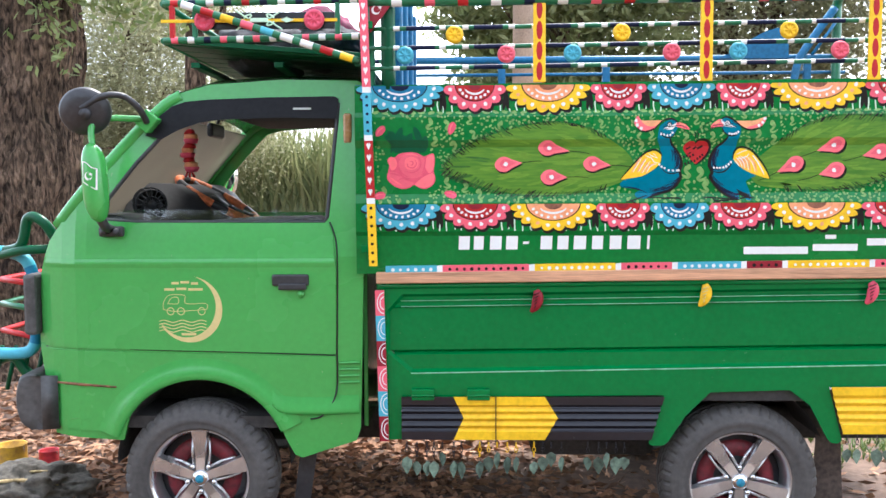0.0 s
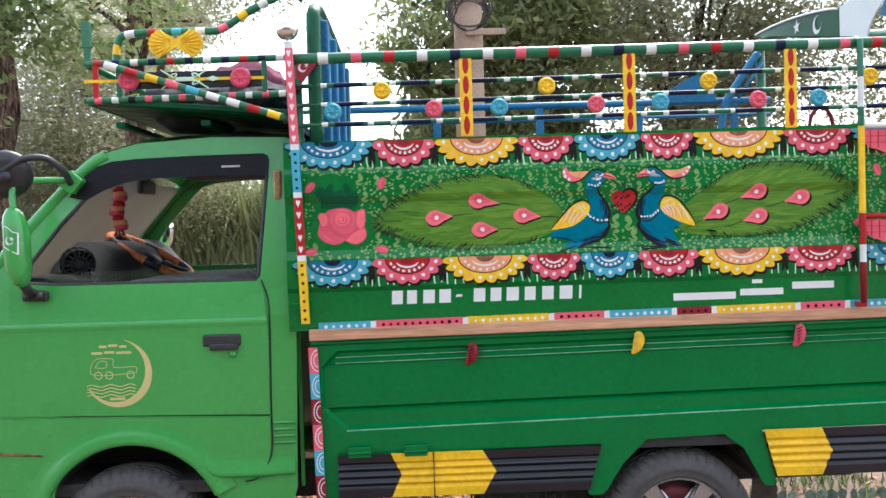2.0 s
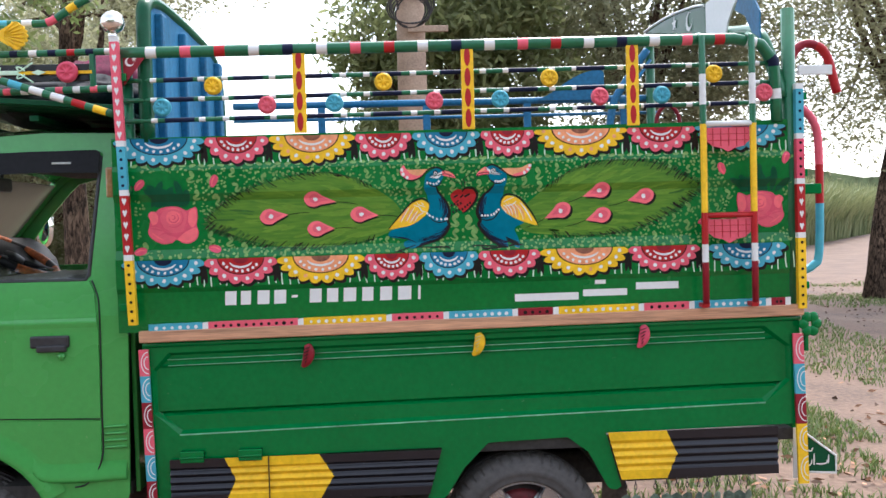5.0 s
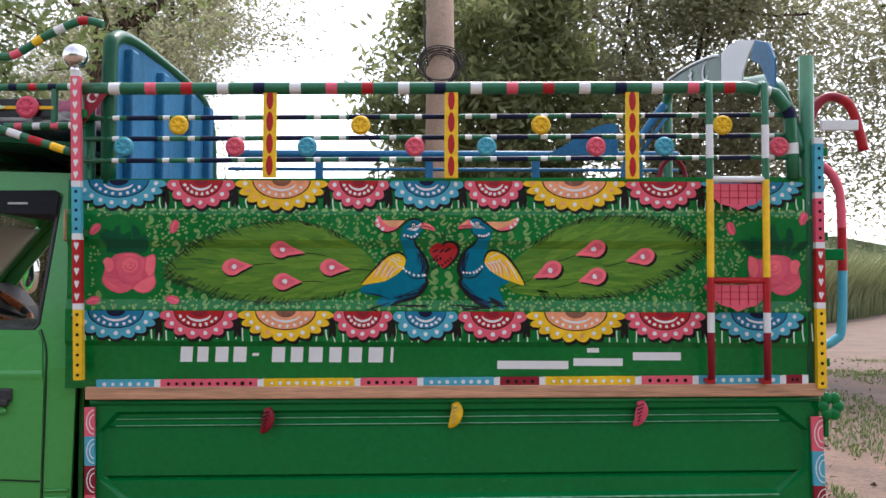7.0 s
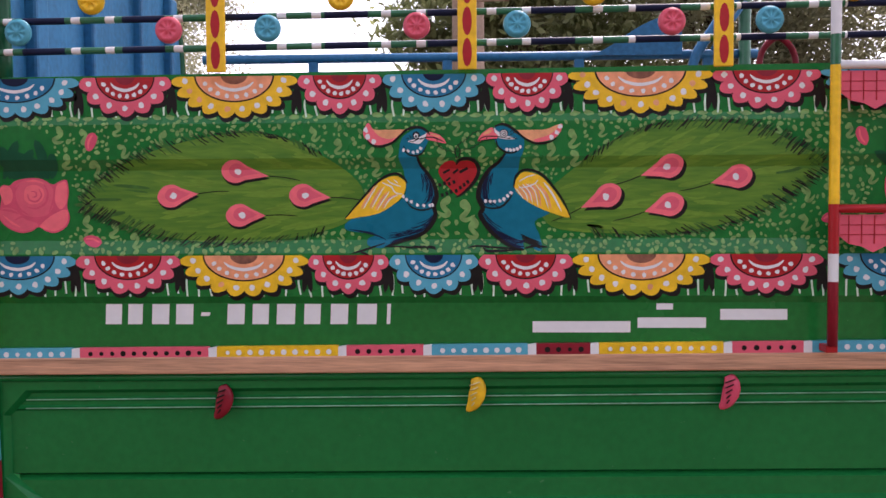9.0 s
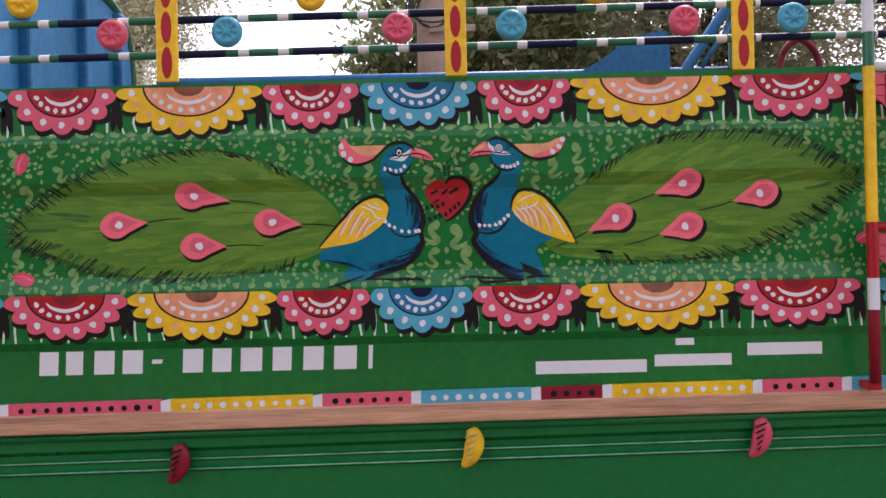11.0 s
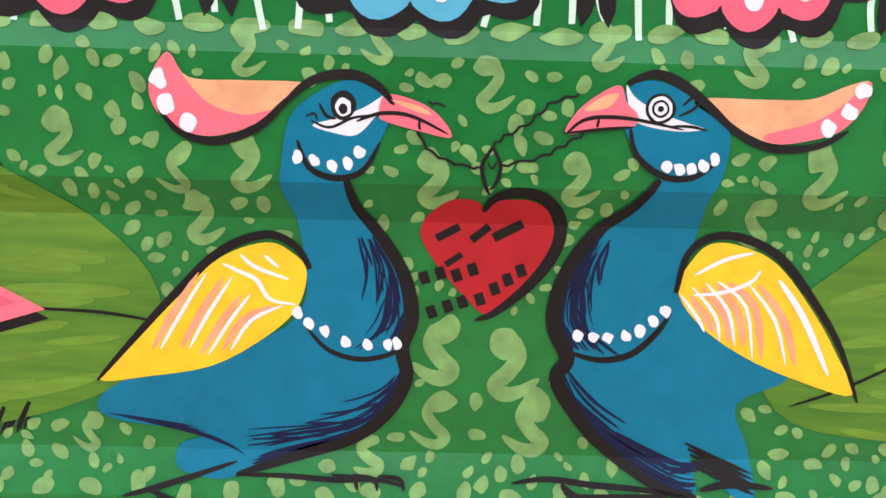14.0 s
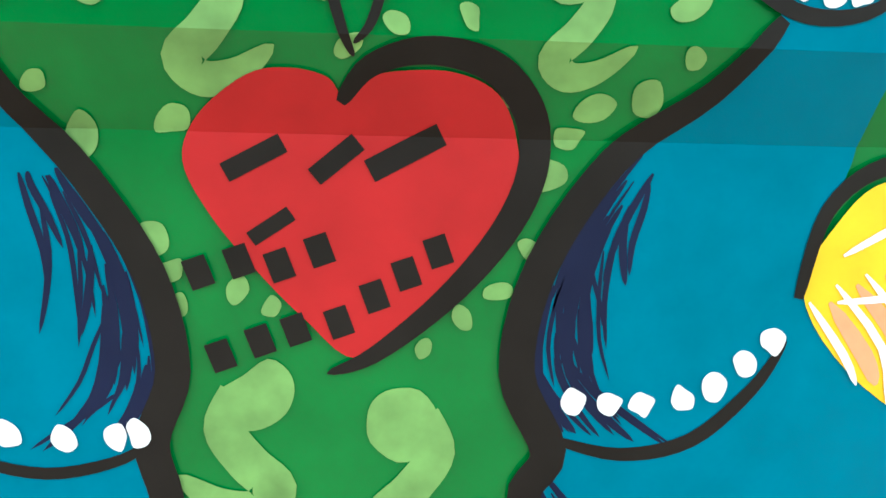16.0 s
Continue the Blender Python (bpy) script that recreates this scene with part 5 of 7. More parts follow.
PL = [(0.245, "yellow_paint", "ink_paint", "dot"), (0.225, "red_paint", "white_paint", "drop"), (0.17, "sky_blue_paint", "navy_paint", "dot"), (0.36, "pink_paint", "white_paint", "drop")]
post(0.616, 1.025, 0.590, 1.925, -0.055, PL)
PR = [(0.34, "yellow_paint", "ink_paint", "dot"), (0.24, "red_paint", "white_paint", "drop"), (0.20, "rose_paint", "ink_paint", "dot"), (0.22, "sky_blue_paint", "navy_paint", "dot")]
post(2.772, 1.005, 2.770, 1.74, -0.022, PR)
bm = bmesh.new()
bmesh.ops.create_uvsphere(bm, u_segments=24, v_segments=16, radius=0.036, matrix=Matrix.Translation((0.588, -0.045, 1.968)))
lathe(bm, [(0.014, 0.0), (0.012, 0.012), (0.018, 0.018)], 14, pose(0.588, -0.045, 1.925))
part("post_ball", bm, "silver_ball", truck, "silver metal ball on the post", smooth=True)
bm = bmesh.new()
bm.free()
for z in (1.08, 1.45, 1.80):
    bm = bmesh.new()
    box(bm, 0.575, 0.62, -0.04, 0.02, z - 0.012, z + 0.012, 0.002)
    part("post_bracket", bm, "bed_green", truck)
    bm = bmesh.new()
    box(bm, 2.76, 2.80, -0.01, 0.03, min(z, 1.7) - 0.012, min(z, 1.7) + 0.012, 0.002)
    part("post_bracket", bm, "bed_green", truck)


def scroll_post(x0, z0, x1, z1, y, cols, w=0.030):
    """Lower corner strip painted with white scrolls on pink, blue and red."""
    bm = bmesh.new()
    n = len(cols)
    names = sorted(set(cols)) + ["white_paint"]
    for k, c in enumerate(cols):
        ta, tb = k / n, (k + 1) / n
        P = lambda t: (x0 + (x1 - x0) * t, z0 + (z1 - z0) * t)
        (xa, za), (xb, zb) = P(ta), P(tb)
        v = [bm.verts.new(p) for p in ((xa - w / 2, y, za), (xa + w / 2, y, za), (xb + w / 2, y, zb), (xb - w / 2, y, zb))]
        f = bm.faces.new(v)
        f.material_index = names.index(c)
        ex = bmesh.ops.extrude_face_region(bm, geom=[f])
        for g in ex["geom"]:
            if isinstance(g, bmesh.types.BMVert):
                g.co.y += 0.01
    bmesh.ops.recalc_face_normals(bm, faces=bm.faces[:])
    for k in range(n):
        t = (k + 0.5) / n
        xc, zc = x0 + (x1 - x0) * t, z0 + (z1 - z0) * t
        h = abs(z1 - z0) / n
        for rr in (0.75, 0.45):
            pts = [(xc + w * 0.48 - w * rr * math.sin(a), zc + h * 0.55 * rr * math.cos(a)) for a in (math.pi * j / 10 for j in range(11))]
            for (ax, az), (bx, bz) in zip(pts, pts[1:]):
                d = Vector((bx - ax, bz - az)).normalized() * 0.0016
                vs = [bm.verts.new(p) for p in ((ax - d.y, y - 0.0006, az + d.x), (ax + d.y, y - 0.0006, az - d.x), (bx + d.y, y - 0.0006, bz - d.x), (bx - d.y, y - 0.0006, bz + d.x))]
                bm.faces.new(vs).material_index = len(names) - 1
    part("scroll_strip", bm, names, truck, recalc=False)


scroll_post(0.642, 0.432, 0.630, 0.940, -0.004, ["deep_red_paint", "sky_blue_paint", "pink_paint", "deep_red_paint", "sky_blue_paint", "pink_paint"])
scroll_post(2.776, 0.42, 2.762, 0.92, -0.004, ["yellow_paint", "yellow_paint", "deep_red_paint", "sky_blue_paint", "pink_paint"], 0.034)

# ---- cage rails over the panel ----
RAILM = ["rail_green", "white_paint", "pink_paint", "red_paint", "navy_paint", "sky_blue_paint", "yellow_paint", "deep_red_paint"]


def striped(name, pts, r, bands, parent=truck, label="", n=10):
    """A round bar with painted bands. bands: (start, end, material) as shares of its length."""
    P = [Vector(p) for p in pts]
    L = [0.0]
    for a, b in zip(P, P[1:]):
        L.append(L[-1] + (b - a).length)
    cuts = sorted(set([q / L[-1] for q in L] + [q for b in bands for q in b[:2]]))

    def at(t):
        d = t * L[-1]
        for i in range(len(P) - 1):
            if d <= L[i + 1] + 1e-9:
                return P[i] + (P[i + 1] - P[i]) * ((d - L[i]) / max(1e-9, L[i + 1] - L[i]))
        return P[-1]
    pp = [at(t) for t in cuts]
    mi = []
    for a, b in zip(cuts, cuts[1:]):
        t, k = (a + b) / 2, 0
        for s, e, q in bands:
            if s <= t <= e:
                k = RAILM.index(q)
        mi.append(k)
    bm = bmesh.new()
    tube(bm, pp, r, n, mi=mi)
    return part(name, bm, RAILM, parent, label)


def band_row(n, seq, share=0.25, start=0.04):
    return [(start + (1 - start) * k / n, start + (1 - start) * k / n + share / n, seq[k % len(seq)]) for k in range(n)]


striped("top_rail", [(0.588, -0.02, 1.877), (2.555, -0.02, 1.888), (2.645, -0.015, 1.870), (2.690, -0.01, 1.815), (2.70, 0.0, 1.70), (2.702, 0.0, 1.62)], 0.0185, band_row(21, ["white_paint", "pink_paint", "red_paint", "white_paint", "navy_paint"], 0.3), label="green top rail with painted bands", n=12)
for z in (1.668, 1.733, 1.795):
    striped("cage_rail", [(0.60, 0.0, z - 0.002), (2.70, 0.0, z + 0.016)], 0.0075, band_row(27, ["white_paint"], 0.26) + band_row(9, ["navy_paint"], 0.4, 0.06), n=8)
# flat painted uprights
for x in (1.155, 1.688, 2.22):
    bm = bmesh.new()
    box(bm, x - 0.020, x + 0.020, -0.030, -0.022, 1.615, 1.885, 0.002)
    for k in range(4):
        zc = 1.65 + 0.065 * k
        v = [bm.verts.new((x + 0.010 * math.sin(a), -0.0306, zc + 0.030 * math.cos(a))) for a in (2 * math.pi * j / 12 for j in range(12))]
        f = bm.faces.new(v)
        f.material_index = 1
    part("upright", bm, ["yellow_paint", "red_paint"], truck, "yellow flat upright with red diamonds", recalc=False)
bm = bmesh.new()
tube(bm, [(0.605, 0.03, 1.0), (0.60, 0.03, 1.88)], 0.02, 10)
part("corner_upright", bm, "rail_green", truck)
bm = bmesh.new()
tube(bm, [(2.752, 0.02, 1.0), (2.752, 0.02, 1.99)], 0.022, 10)
part("corner_upright", bm, "rail_green", truck)
# moulded rosettes
ROS = [(0.722, 0), (0.883, 1), (1.05, 2), (1.263, 0), (1.42, 1), (1.581, 2), (1.793, 0), (1.953, 1), (2.116, 2), (2.318, 0), (2.49, 1), (2.655, 2)]
RM = ["sky_blue_paint", "yellow_paint", "pink_paint"]


def rosette(m, x, y, z, r, parent, name="rosette"):
    bm = bmesh.new()
    k = pose(x, y, z, 90)
    lathe(bm, [(0.0, 0.012), (r * 0.18, 0.012), (r * 0.25, 0.008), (r * 0.62, 0.009), (r * 0.72, 0.012), (r * 0.8, 0.009), (r * 0.95, 0.007), (r, 0.0), (0, 0)], 48, k)
    ki = k.inverted()
    for v in bm.verts:
        p = ki @ v.co
        d, a = math.hypot(p.x, p.y), math.atan2(p.y, p.x)
        if 0.2 * r < d < 0.97 * r and p.z > 0.003:
            v.co = k @ (p + Vector((0, 0, 0.0018 * math.cos(8 * a) if d < 0.66 * r else 0.0012 * math.cos(24 * a))))
    return part(name, bm, m, parent)


for x, c in ROS:
    z = (1.707 if c != 1 else 1.771) + 0.004 * (x - 0.9)
    rosette(RM[c], x, -0.012, z, 0.029, truck)
# little flag plate at the corner
bm = bmesh.new()
sheet(bm, [(0.610, 1.775), (0.610, 1.885), (0.695, 1.885)], (), lambda x, z: -0.028, 0.003)
fl = part("flag_plate", bm, "deep_red_paint", truck, "small maroon plate with white crescent and star")


def crescent(cx, cz, r, n=16, turn=0.6, thick=0.35):
    o = [(cx + r * math.cos(turn + a), cz + r * math.sin(turn + a)) for a in (0.5 + (2 * math.pi - 1.0) * j / n for j in range(n + 1))]
    i = [(cx + r * thick * math.cos(turn) + r * 0.80 * math.cos(turn + a), cz + r * thick * math.sin(turn) + r * 0.80 * math.sin(turn + a)) for a in (0.72 + (2 * math.pi - 1.44) * j / n for j in range(n, -1, -1))]
    return o + i


def star(cx, cz, r, turn=0.3):
    return [(cx + (r if k % 2 == 0 else r * 0.42) * math.cos(turn + math.pi * k / 5), cz + (r if k % 2 == 0 else r * 0.42) * math.sin(turn + math.pi * k / 5)) for k in range(10)]


bm = bmesh.new()
for poly in (crescent(0.630, 1.848, 0.014), star(0.644, 1.857, 0.008)):
    sheet(bm, poly, (), lambda x, z: -0.0288, 0)
part("crescent_and_star", bm, "white_paint", fl, recalc=False)

# ---- headboard, far cage, tail arch ----
bm = bmesh.new()
HB = [(0.02, 1.0), (1.16, 1.0), (1.16, 1.80), (1.12, 1.965), (1.03, 2.035), (0.88, 2.060), (0.55, 2.072), (0.25, 2.070), (0.06, 2.05), (0.02, 2.0)]
sheet(bm, HB, (), lambda a, z: 0.002 * (1 if math.sin(a * 22) > 0 else 0), 0.01, cuts=xcuts(*[0.02 + 0.0357 * k for k in range(1, 38)]))
for v in bm.verts:
    v.co = Vector((0.66 + 0.02 - v.co.y, v.co.x, v.co.z))
hb = part("headboard", bm, "inner_blue", truck, "blue ribbed steel headboard with a rounded top")
bm = bmesh.new()
tube(bm, [(0.665, a, z) for a, z in spl([(0.02, 1.60), (0.015, 1.96), (0.05, 2.045), (0.2, 2.075), (0.55, 2.078), (0.88, 2.067), (1.04, 2.04), (1.13, 1.965), (1.165, 1.80), (1.165, 1.6)], 5, False)], 0.024, 8)
part("headboard_rim", bm, "dark_green", hb)
bm = bmesh.new()
for y in (0.10, 0.40, 0.73, 0.99):
    box(bm, 0.672, 0.705, y, y + 0.06, 1.0, 2.03, 0.008)
part("headboard_rib", bm, "inner_blue", hb)
for z, r in ((1.895, 0.017), (1.825, 0.008)):
    bm = bmesh.new()
    tube(bm, [(0.68, WIDE - 0.0, z), (2.74, WIDE - 0.0, z)], r, 10)
    part("far_rail", bm, "inner_blue", truck, "blue rail of the far cage")
for x in (1.097, 1.60, 2.088, 2.56):
    bm = bmesh.new()
    box(bm, x - 0.018, x + 0.018, WIDE - 0.01, WIDE + 0.01, 1.6, 1.89, 0.003)
    part("far_upright", bm, "inner_blue", truck)
# blue hoops of the tail arch, leaning across the bed's end
bm = bmesh.new()
arch_pts = spl([(2.66, 1.38, 1.62), (2.66, 1.385, 2.02), (2.66, 1.37, 2.16), (2.66, 1.20, 2.175), (2.66, 0.9, 2.115), (2.66, 0.6, 2.045), (2.66, 0.35, 1.985), (2.66, 0.15, 1.945), (2.66, 0.05, 1.88), (2.70, 0.02, 1.7)], 6, False)
tube(bm, arch_pts, 0.022, 10)
arch_ob = part("tail_arch", bm, "rail_green", truck, "green steel arch over the tail")
arch_ob.location.x = 0.03
for nm, mname, AB in (("dark green arch board with white crescent and star", "dark_green", [(0.535, 2.022), (0.82, 2.085), (1.10, 2.145), (1.37, 2.20), (1.38, 2.215), (1.183, 2.212), (0.964, 2.198), (0.769, 2.178), (0.615, 2.155), (0.535, 2.138)]), ("white painted part of the arch board", "white_paint", [(0.326, 1.975), (0.53, 2.022), (0.53, 2.135), (0.437, 2.142), (0.323, 2.126), (0.191, 2.09), (0.26, 2.053), (0.31, 2.01)]), ("dull blue end of the arch board", "inner_blue", [(0.03, 1.90), (0.09, 1.93), (0.15, 2.0), (0.24, 2.04), (0.19, 2.088), (0.08, 2.05), (0.03, 1.99)])):
    bm = bmesh.new()
    sheet(bm, AB, (), lambda a, z: 0, 0.006)
    for v in bm.verts:
        v.co = Vector((2.632 + v.co.y, v.co.x, v.co.z))
    ab = part("arch_board", bm, mname, arch_ob, nm)
    if mname != "dark_green":
        continue
    bm = bmesh.new()
    for poly in (crescent(0.715, 2.108, 0.038, turn=2.6), star(0.905, 2.142, 0.034)):
        sheet(bm, poly, (), lambda a, z: 0, 0)
    for v in bm.verts:
        v.co = Vector((2.6285, v.co.x, v.co.z))
    part("crescent_and_star", bm, "white_paint", arch_ob, recalc=False)
    bm = bmesh.new()
    tube(bm, [(2.629, a, z) for a, z in spl([(1.36, 2.205), (1.183, 2.203), (0.964, 2.19), (0.769, 2.169), (0.615, 2.147), (0.54, 2.13)], 5, False)], 0.006, 6)
    part("white_edge", bm, "white_paint", arch_ob)
bm = bmesh.new()
tube(bm, spl([(2.47, WIDE - 0.04, 1.66), (2.50, WIDE - 0.04, 1.86), (2.57, WIDE - 0.04, 1.98), (2.67, WIDE - 0.04, 2.12)], 6, False), 0.019, 9)
part("inner_stay", bm, "inner_blue", truck, "blue curved stay of the tail arch")
bm = bmesh.new()
tube(bm, [(2.56, WIDE - 0.06, 1.90), (2.68, WIDE - 0.06, 2.07)], 0.008, 8)
part("inner_stay", bm, "inner_blue", truck)
bm = bmesh.new()
tube(bm, spl([(2.32, 0.06, 1.58), (2.325, 0.06, 1.655), (2.36, 0.06, 1.69), (2.395, 0.06, 1.655), (2.402, 0.06, 1.58)], 6, False), 0.007, 8)
part("rope_hook", bm, "deep_red_paint", truck, "small maroon rope hook behind the side panel")
bm = bmesh.new()
pts = spl([(2.13, 0, 1.89), (2.20, 0, 1.925), (2.29, 0, 1.985), (2.37, 0, 2.022), (2.45, 0, 2.03), (2.46, 0, 1.97), (2.46, 0, 1.89)], 4, False)
sheet(bm, [(p[0], p[2]) for p in pts], (), lambda x, z: WIDE - 0.03, 0.012)
part("arch_gusset", bm, "inner_blue", truck, "blue curved sheet rising from the far rail")

# ---- side ladder ----
lad = None
for x in (2.440, 2.602):
    ob = striped("ladder_rail", [(x, -0.05, 1.035), (x, -0.05, 1.89), (x + (0.0), -0.02, 1.90)], 0.0105, [(0.0, 0.15, "deep_red_paint"), (0.15, 0.215, "white_paint"), (0.215, 0.33, "red_paint"), (0.33, 0.65, "yellow_paint"), (0.72, 0.83, "white_paint")])
for z, m in ((1.612, "white_paint"), (1.318, "red_paint")):
    bm = bmesh.new()
    tube(bm, [(2.440, -0.05, z), (2.602, -0.05, z)], 0.009, 8)
    part("ladder_rung", bm, m, truck)
    bm = bmesh.new()
    N = [(2.452, z - 0.012), (2.592, z - 0.012), (2.592, z - 0.055), (2.572, z - 0.072), (2.545, z - 0.078), (2.522, z - 0.09), (2.50, z - 0.078), (2.472, z - 0.072), (2.452, z - 0.055)]
    sheet(bm, N, (), lambda x, q: -0.046, 0.003)
    st = part("step_plate", bm, "pink_paint", truck, "pink tread plate with a dark checked grid")
    bm = bmesh.new()
    for k in range(5):
        box(bm, 2.471 + 0.026 * k, 2.4728 + 0.026 * k, -0.0475, -0.046, z - 0.072, z - 0.014)
    for k in range(2):
        box(bm, 2.455, 2.589, -0.0475, -0.046, z - 0.034 - 0.02 * k, z - 0.0325 - 0.02 * k)
    part("grid_line", bm, "red_paint", st)
for x in (2.440, 2.602):
    bm = bmesh.new()
    box(bm, x - 0.012, x + 0.012, -0.05, 0.0, 1.02, 1.035, 0.002)
    part("ladder_foot", bm, "red_paint", truck)

# ---- tail: hoops, tailgate hinge, mudguard plate ----
striped("tail_hoop", spl([(2.79, 0.05, 1.12), (2.84, 0.05, 1.14), (2.864, 0.05, 1.20), (2.866, 0.05, 1.53), (2.85, 0.05, 1.62), (2.81, 0.05, 1.665), (2.77, 0.05, 1.672)], 6, False), 0.0135, [(0.0, 0.42, "sky_blue_paint"), (0.42, 0.62, "red_paint"), (0.62, 1.0, "pink_paint")], label="bent red and blue tail hoop", n=10)
striped("tail_hoop", spl([(2.87, 0.3, 1.70), (2.885, 0.3, 1.86), (2.93, 0.3, 1.925), (2.985, 0.3, 1.922), (3.025, 0.3, 1.88), (3.06, 0.3, 1.75)], 6, False), 0.016, [(0.0, 0.6, "deep_red_paint"), (0.6, 1.0, "red_paint")], n=10)
bm = bmesh.new()
box(bm, 2.91, 3.035, 0.282, 0.297, 1.815, 1.85, 0.003)
part("hoop_plate", bm, "white_paint", truck)
bm = bmesh.new()
box(bm, 2.78, 2.866, 0.03, 0.04, 1.38, 1.415, 0.004)
part("hoop_bracket", bm, "bed_green", truck)
bm = bmesh.new()
for k in range(6):
    a = 2 * math.pi * k / 6
    bmesh.ops.create_uvsphere(bm, u_segments=10, v_segments=8, radius=1, matrix=Matrix.Translation((2.80 + 0.022 * math.cos(a), -0.01, 0.952 + 0.026 * math.sin(a))) @ Matrix.Diagonal((0.018, 0.008, 0.018, 1)))
box(bm, 2.785, 2.80, 0.0, 0.02, 0.86, 0.94, 0.004)
part("tailgate_latch", bm, "bed_green", truck, "green flower-shaped tailgate latch", smooth=True)
bm = bmesh.new()
sheet(bm, [(2.765, 0.45), (2.90, 0.44), (2.90, 0.50), (2.79, 0.585), (2.765, 0.60)], (), lambda x, z: 0.03, 0.004)
mg = part("tail_plate", bm, "dark_green", truck, "green triangular tail plate edged white with calligraphy")
bm = bmesh.new()
tube(bm, [(2.77, 0.028, 0.60), (2.79, 0.028, 0.585), (2.90, 0.028, 0.50), (2.90, 0.028, 0.442), (2.77, 0.028, 0.45)], 0.004, 6)
sheet(bm, [(2.752, 0.43), (2.768, 0.43), (2.766, 0.60), (2.755, 0.60)], (), lambda x, z: 0.026, 0.003)
part("plate_edge", bm, "white_paint", mg)

# ---- rack over the cab ----
bm = bmesh.new()
box(bm, -0.078, 0.58, 0.02, 0.05, 1.705, 1.722, 0.002)
for v in bm.verts:
    v.co.z += 0.045 * max(0, 0.35 - v.co.x) / 0.35
rack = part("rack_floor", bm, "dark_green", truck, "dark green slatted rack floor over the cab roof")
for k in range(10):
    y = 0.058 + 0.129 * k
    bm = bmesh.new()
    box(bm, -0.078, 0.58, y, y + 0.121, 1.703, 1.715, 0.002)
    for v in bm.verts:
        v.co.z += 0.045 * max(0, 0.35 - v.co.x) / 0.35
    part("slat", bm, "dark_green", rack)
bm = bmesh.new()
bm.free()
for x in (0.0, 0.28, 0.55):
    bm = bmesh.new()
    box(bm, x, x + 0.03, 0.06, 1.36, 1.682, 1.70, 0.002)
    part("rack_beam", bm, "dark_green", truck)
bseq = ["white_paint", "sky_blue_paint", "pink_paint", "red_paint", "yellow_paint", "navy_paint"]
for y in (0.02, 1.38):
    striped("rack_rail", [(-0.075, y, 1.765), (0.60, y, 1.775)], 0.011, band_row(12, ["pink_paint", "white_paint", "navy_paint", "pink_paint", "white_paint"], 0.4))
    striped("rack_rail", [(-0.075, y, 1.885), (0.60, y, 1.892)], 0.011, band_row(11, ["red_paint", "navy_paint", "white_paint", "navy_paint"], 0.4))
for z in (1.765, 1.885):
    striped("rack_rail", [(-0.075, 0.02, z), (-0.075, 1.38, z)], 0.011, [])
striped("rack_stay", [(0.0, -0.02, 1.875), (0.58, -0.03, 1.685)], 0.0125, band_row(9, ["white_paint", "red_paint", "yellow_paint", "pink_paint", "sky_blue_paint", "white_paint"], 0.62, 0.0), label="slanting rack stay with painted bands")
striped("rack_top_rail", spl([(0.015, 0.05, 1.89), (0.02, 0.05, 1.95), (0.06, 0.05, 1.985), (0.28, 0.05, 1.99), (0.36, 0.05, 1.995), (0.45, 0.05, 2.05), (0.56, 0.05, 2.10), (0.63, 0.05, 2.09)], 6, False), 0.0125, band_row(9, ["yellow_paint", "white_paint", "red_paint", "sky_blue_paint", "white_paint", "pink_paint"], 0.4), label="curved rack top rail with painted bands")
for x in (-0.045, 0.03, 0.50):
    bm = bmesh.new()
    box(bm, x - 0.008, x + 0.008, 0.012, 0.028, 1.765, 1.885, 0.002)
    part("rack_upright", bm, "red_paint" if x == -0.045 else "rail_green", truck)
bm = bmesh.new()
box(bm, -0.085, -0.065, 0.03, 0.045, 1.885, 2.02, 0.003)
box(bm, -0.09, -0.06, 0.028, 0.047, 1.94, 2.025, 0.003)
part("rack_horn", bm, "rail_green", truck)
bm = bmesh.new()
box(bm, 0.05, 0.49, 0.018, 0.026, 1.80, 1.855, 0.003)
bd = part("rack_board", bm, "black_paint", truck, "black rack board with white scroll ornament")
bm = bmesh.new()
box(bm, -0.08, 0.50, 0.010, 0.017, 1.822, 1.832, 0.001)
part("yellow_band", bm, "yellow_paint", bd)
for x in (0.065, 0.425):
    rosette("rose_paint", x, 0.008, 1.827, 0.034, bd)
bm = bmesh.new()
for sg in (-1, 1):
    for up in (-1, 1):
        tube(bm, [(0.245 + sg * (0.045 + 0.022 * t * math.cos(3.6 * t)), 0.004, 1.827 + up * (0.004 + 0.02 * t * abs(math.sin(2.6 * t)))) for t in [j / 10 for j in range(1, 17)]], 0.0028, 5)
    sheet(bm, [(0.245 + sg * 0.07, 1.827), (0.245 + sg * 0.09, 1.836), (0.245 + sg * 0.115, 1.827), (0.245 + sg * 0.09, 1.818)], (), lambda x, z: 0.004, 0.002)
box(bm, 0.215, 0.275, 0.004, 0.010, 1.820, 1.834, 0.002)
part("scroll", bm, "mint_paint", bd, "pale scroll ornament")
bm = bmesh.new()
fan_o = []
for sg in (1, -1):
    for k in range(29):
        a = radians(-58 + 116 * k / 28)
        r = 0.066 * (1 + 0.07 * abs(math.sin(math.pi * 7 * k / 28)))
        fan_o.append((0.225 + sg * (0.012 + r * math.cos(a) * 1.1), 1.94 + sg * r * math.sin(a) * 0.78))
    fan_o.append((0.225, 1.94 + sg * 0.013))
sheet(bm, fan_o, (), lambda x, z: -0.012 - 0.05 * max(0, 0.06 - abs(x - 0.225)) * 0.3, 0.010)
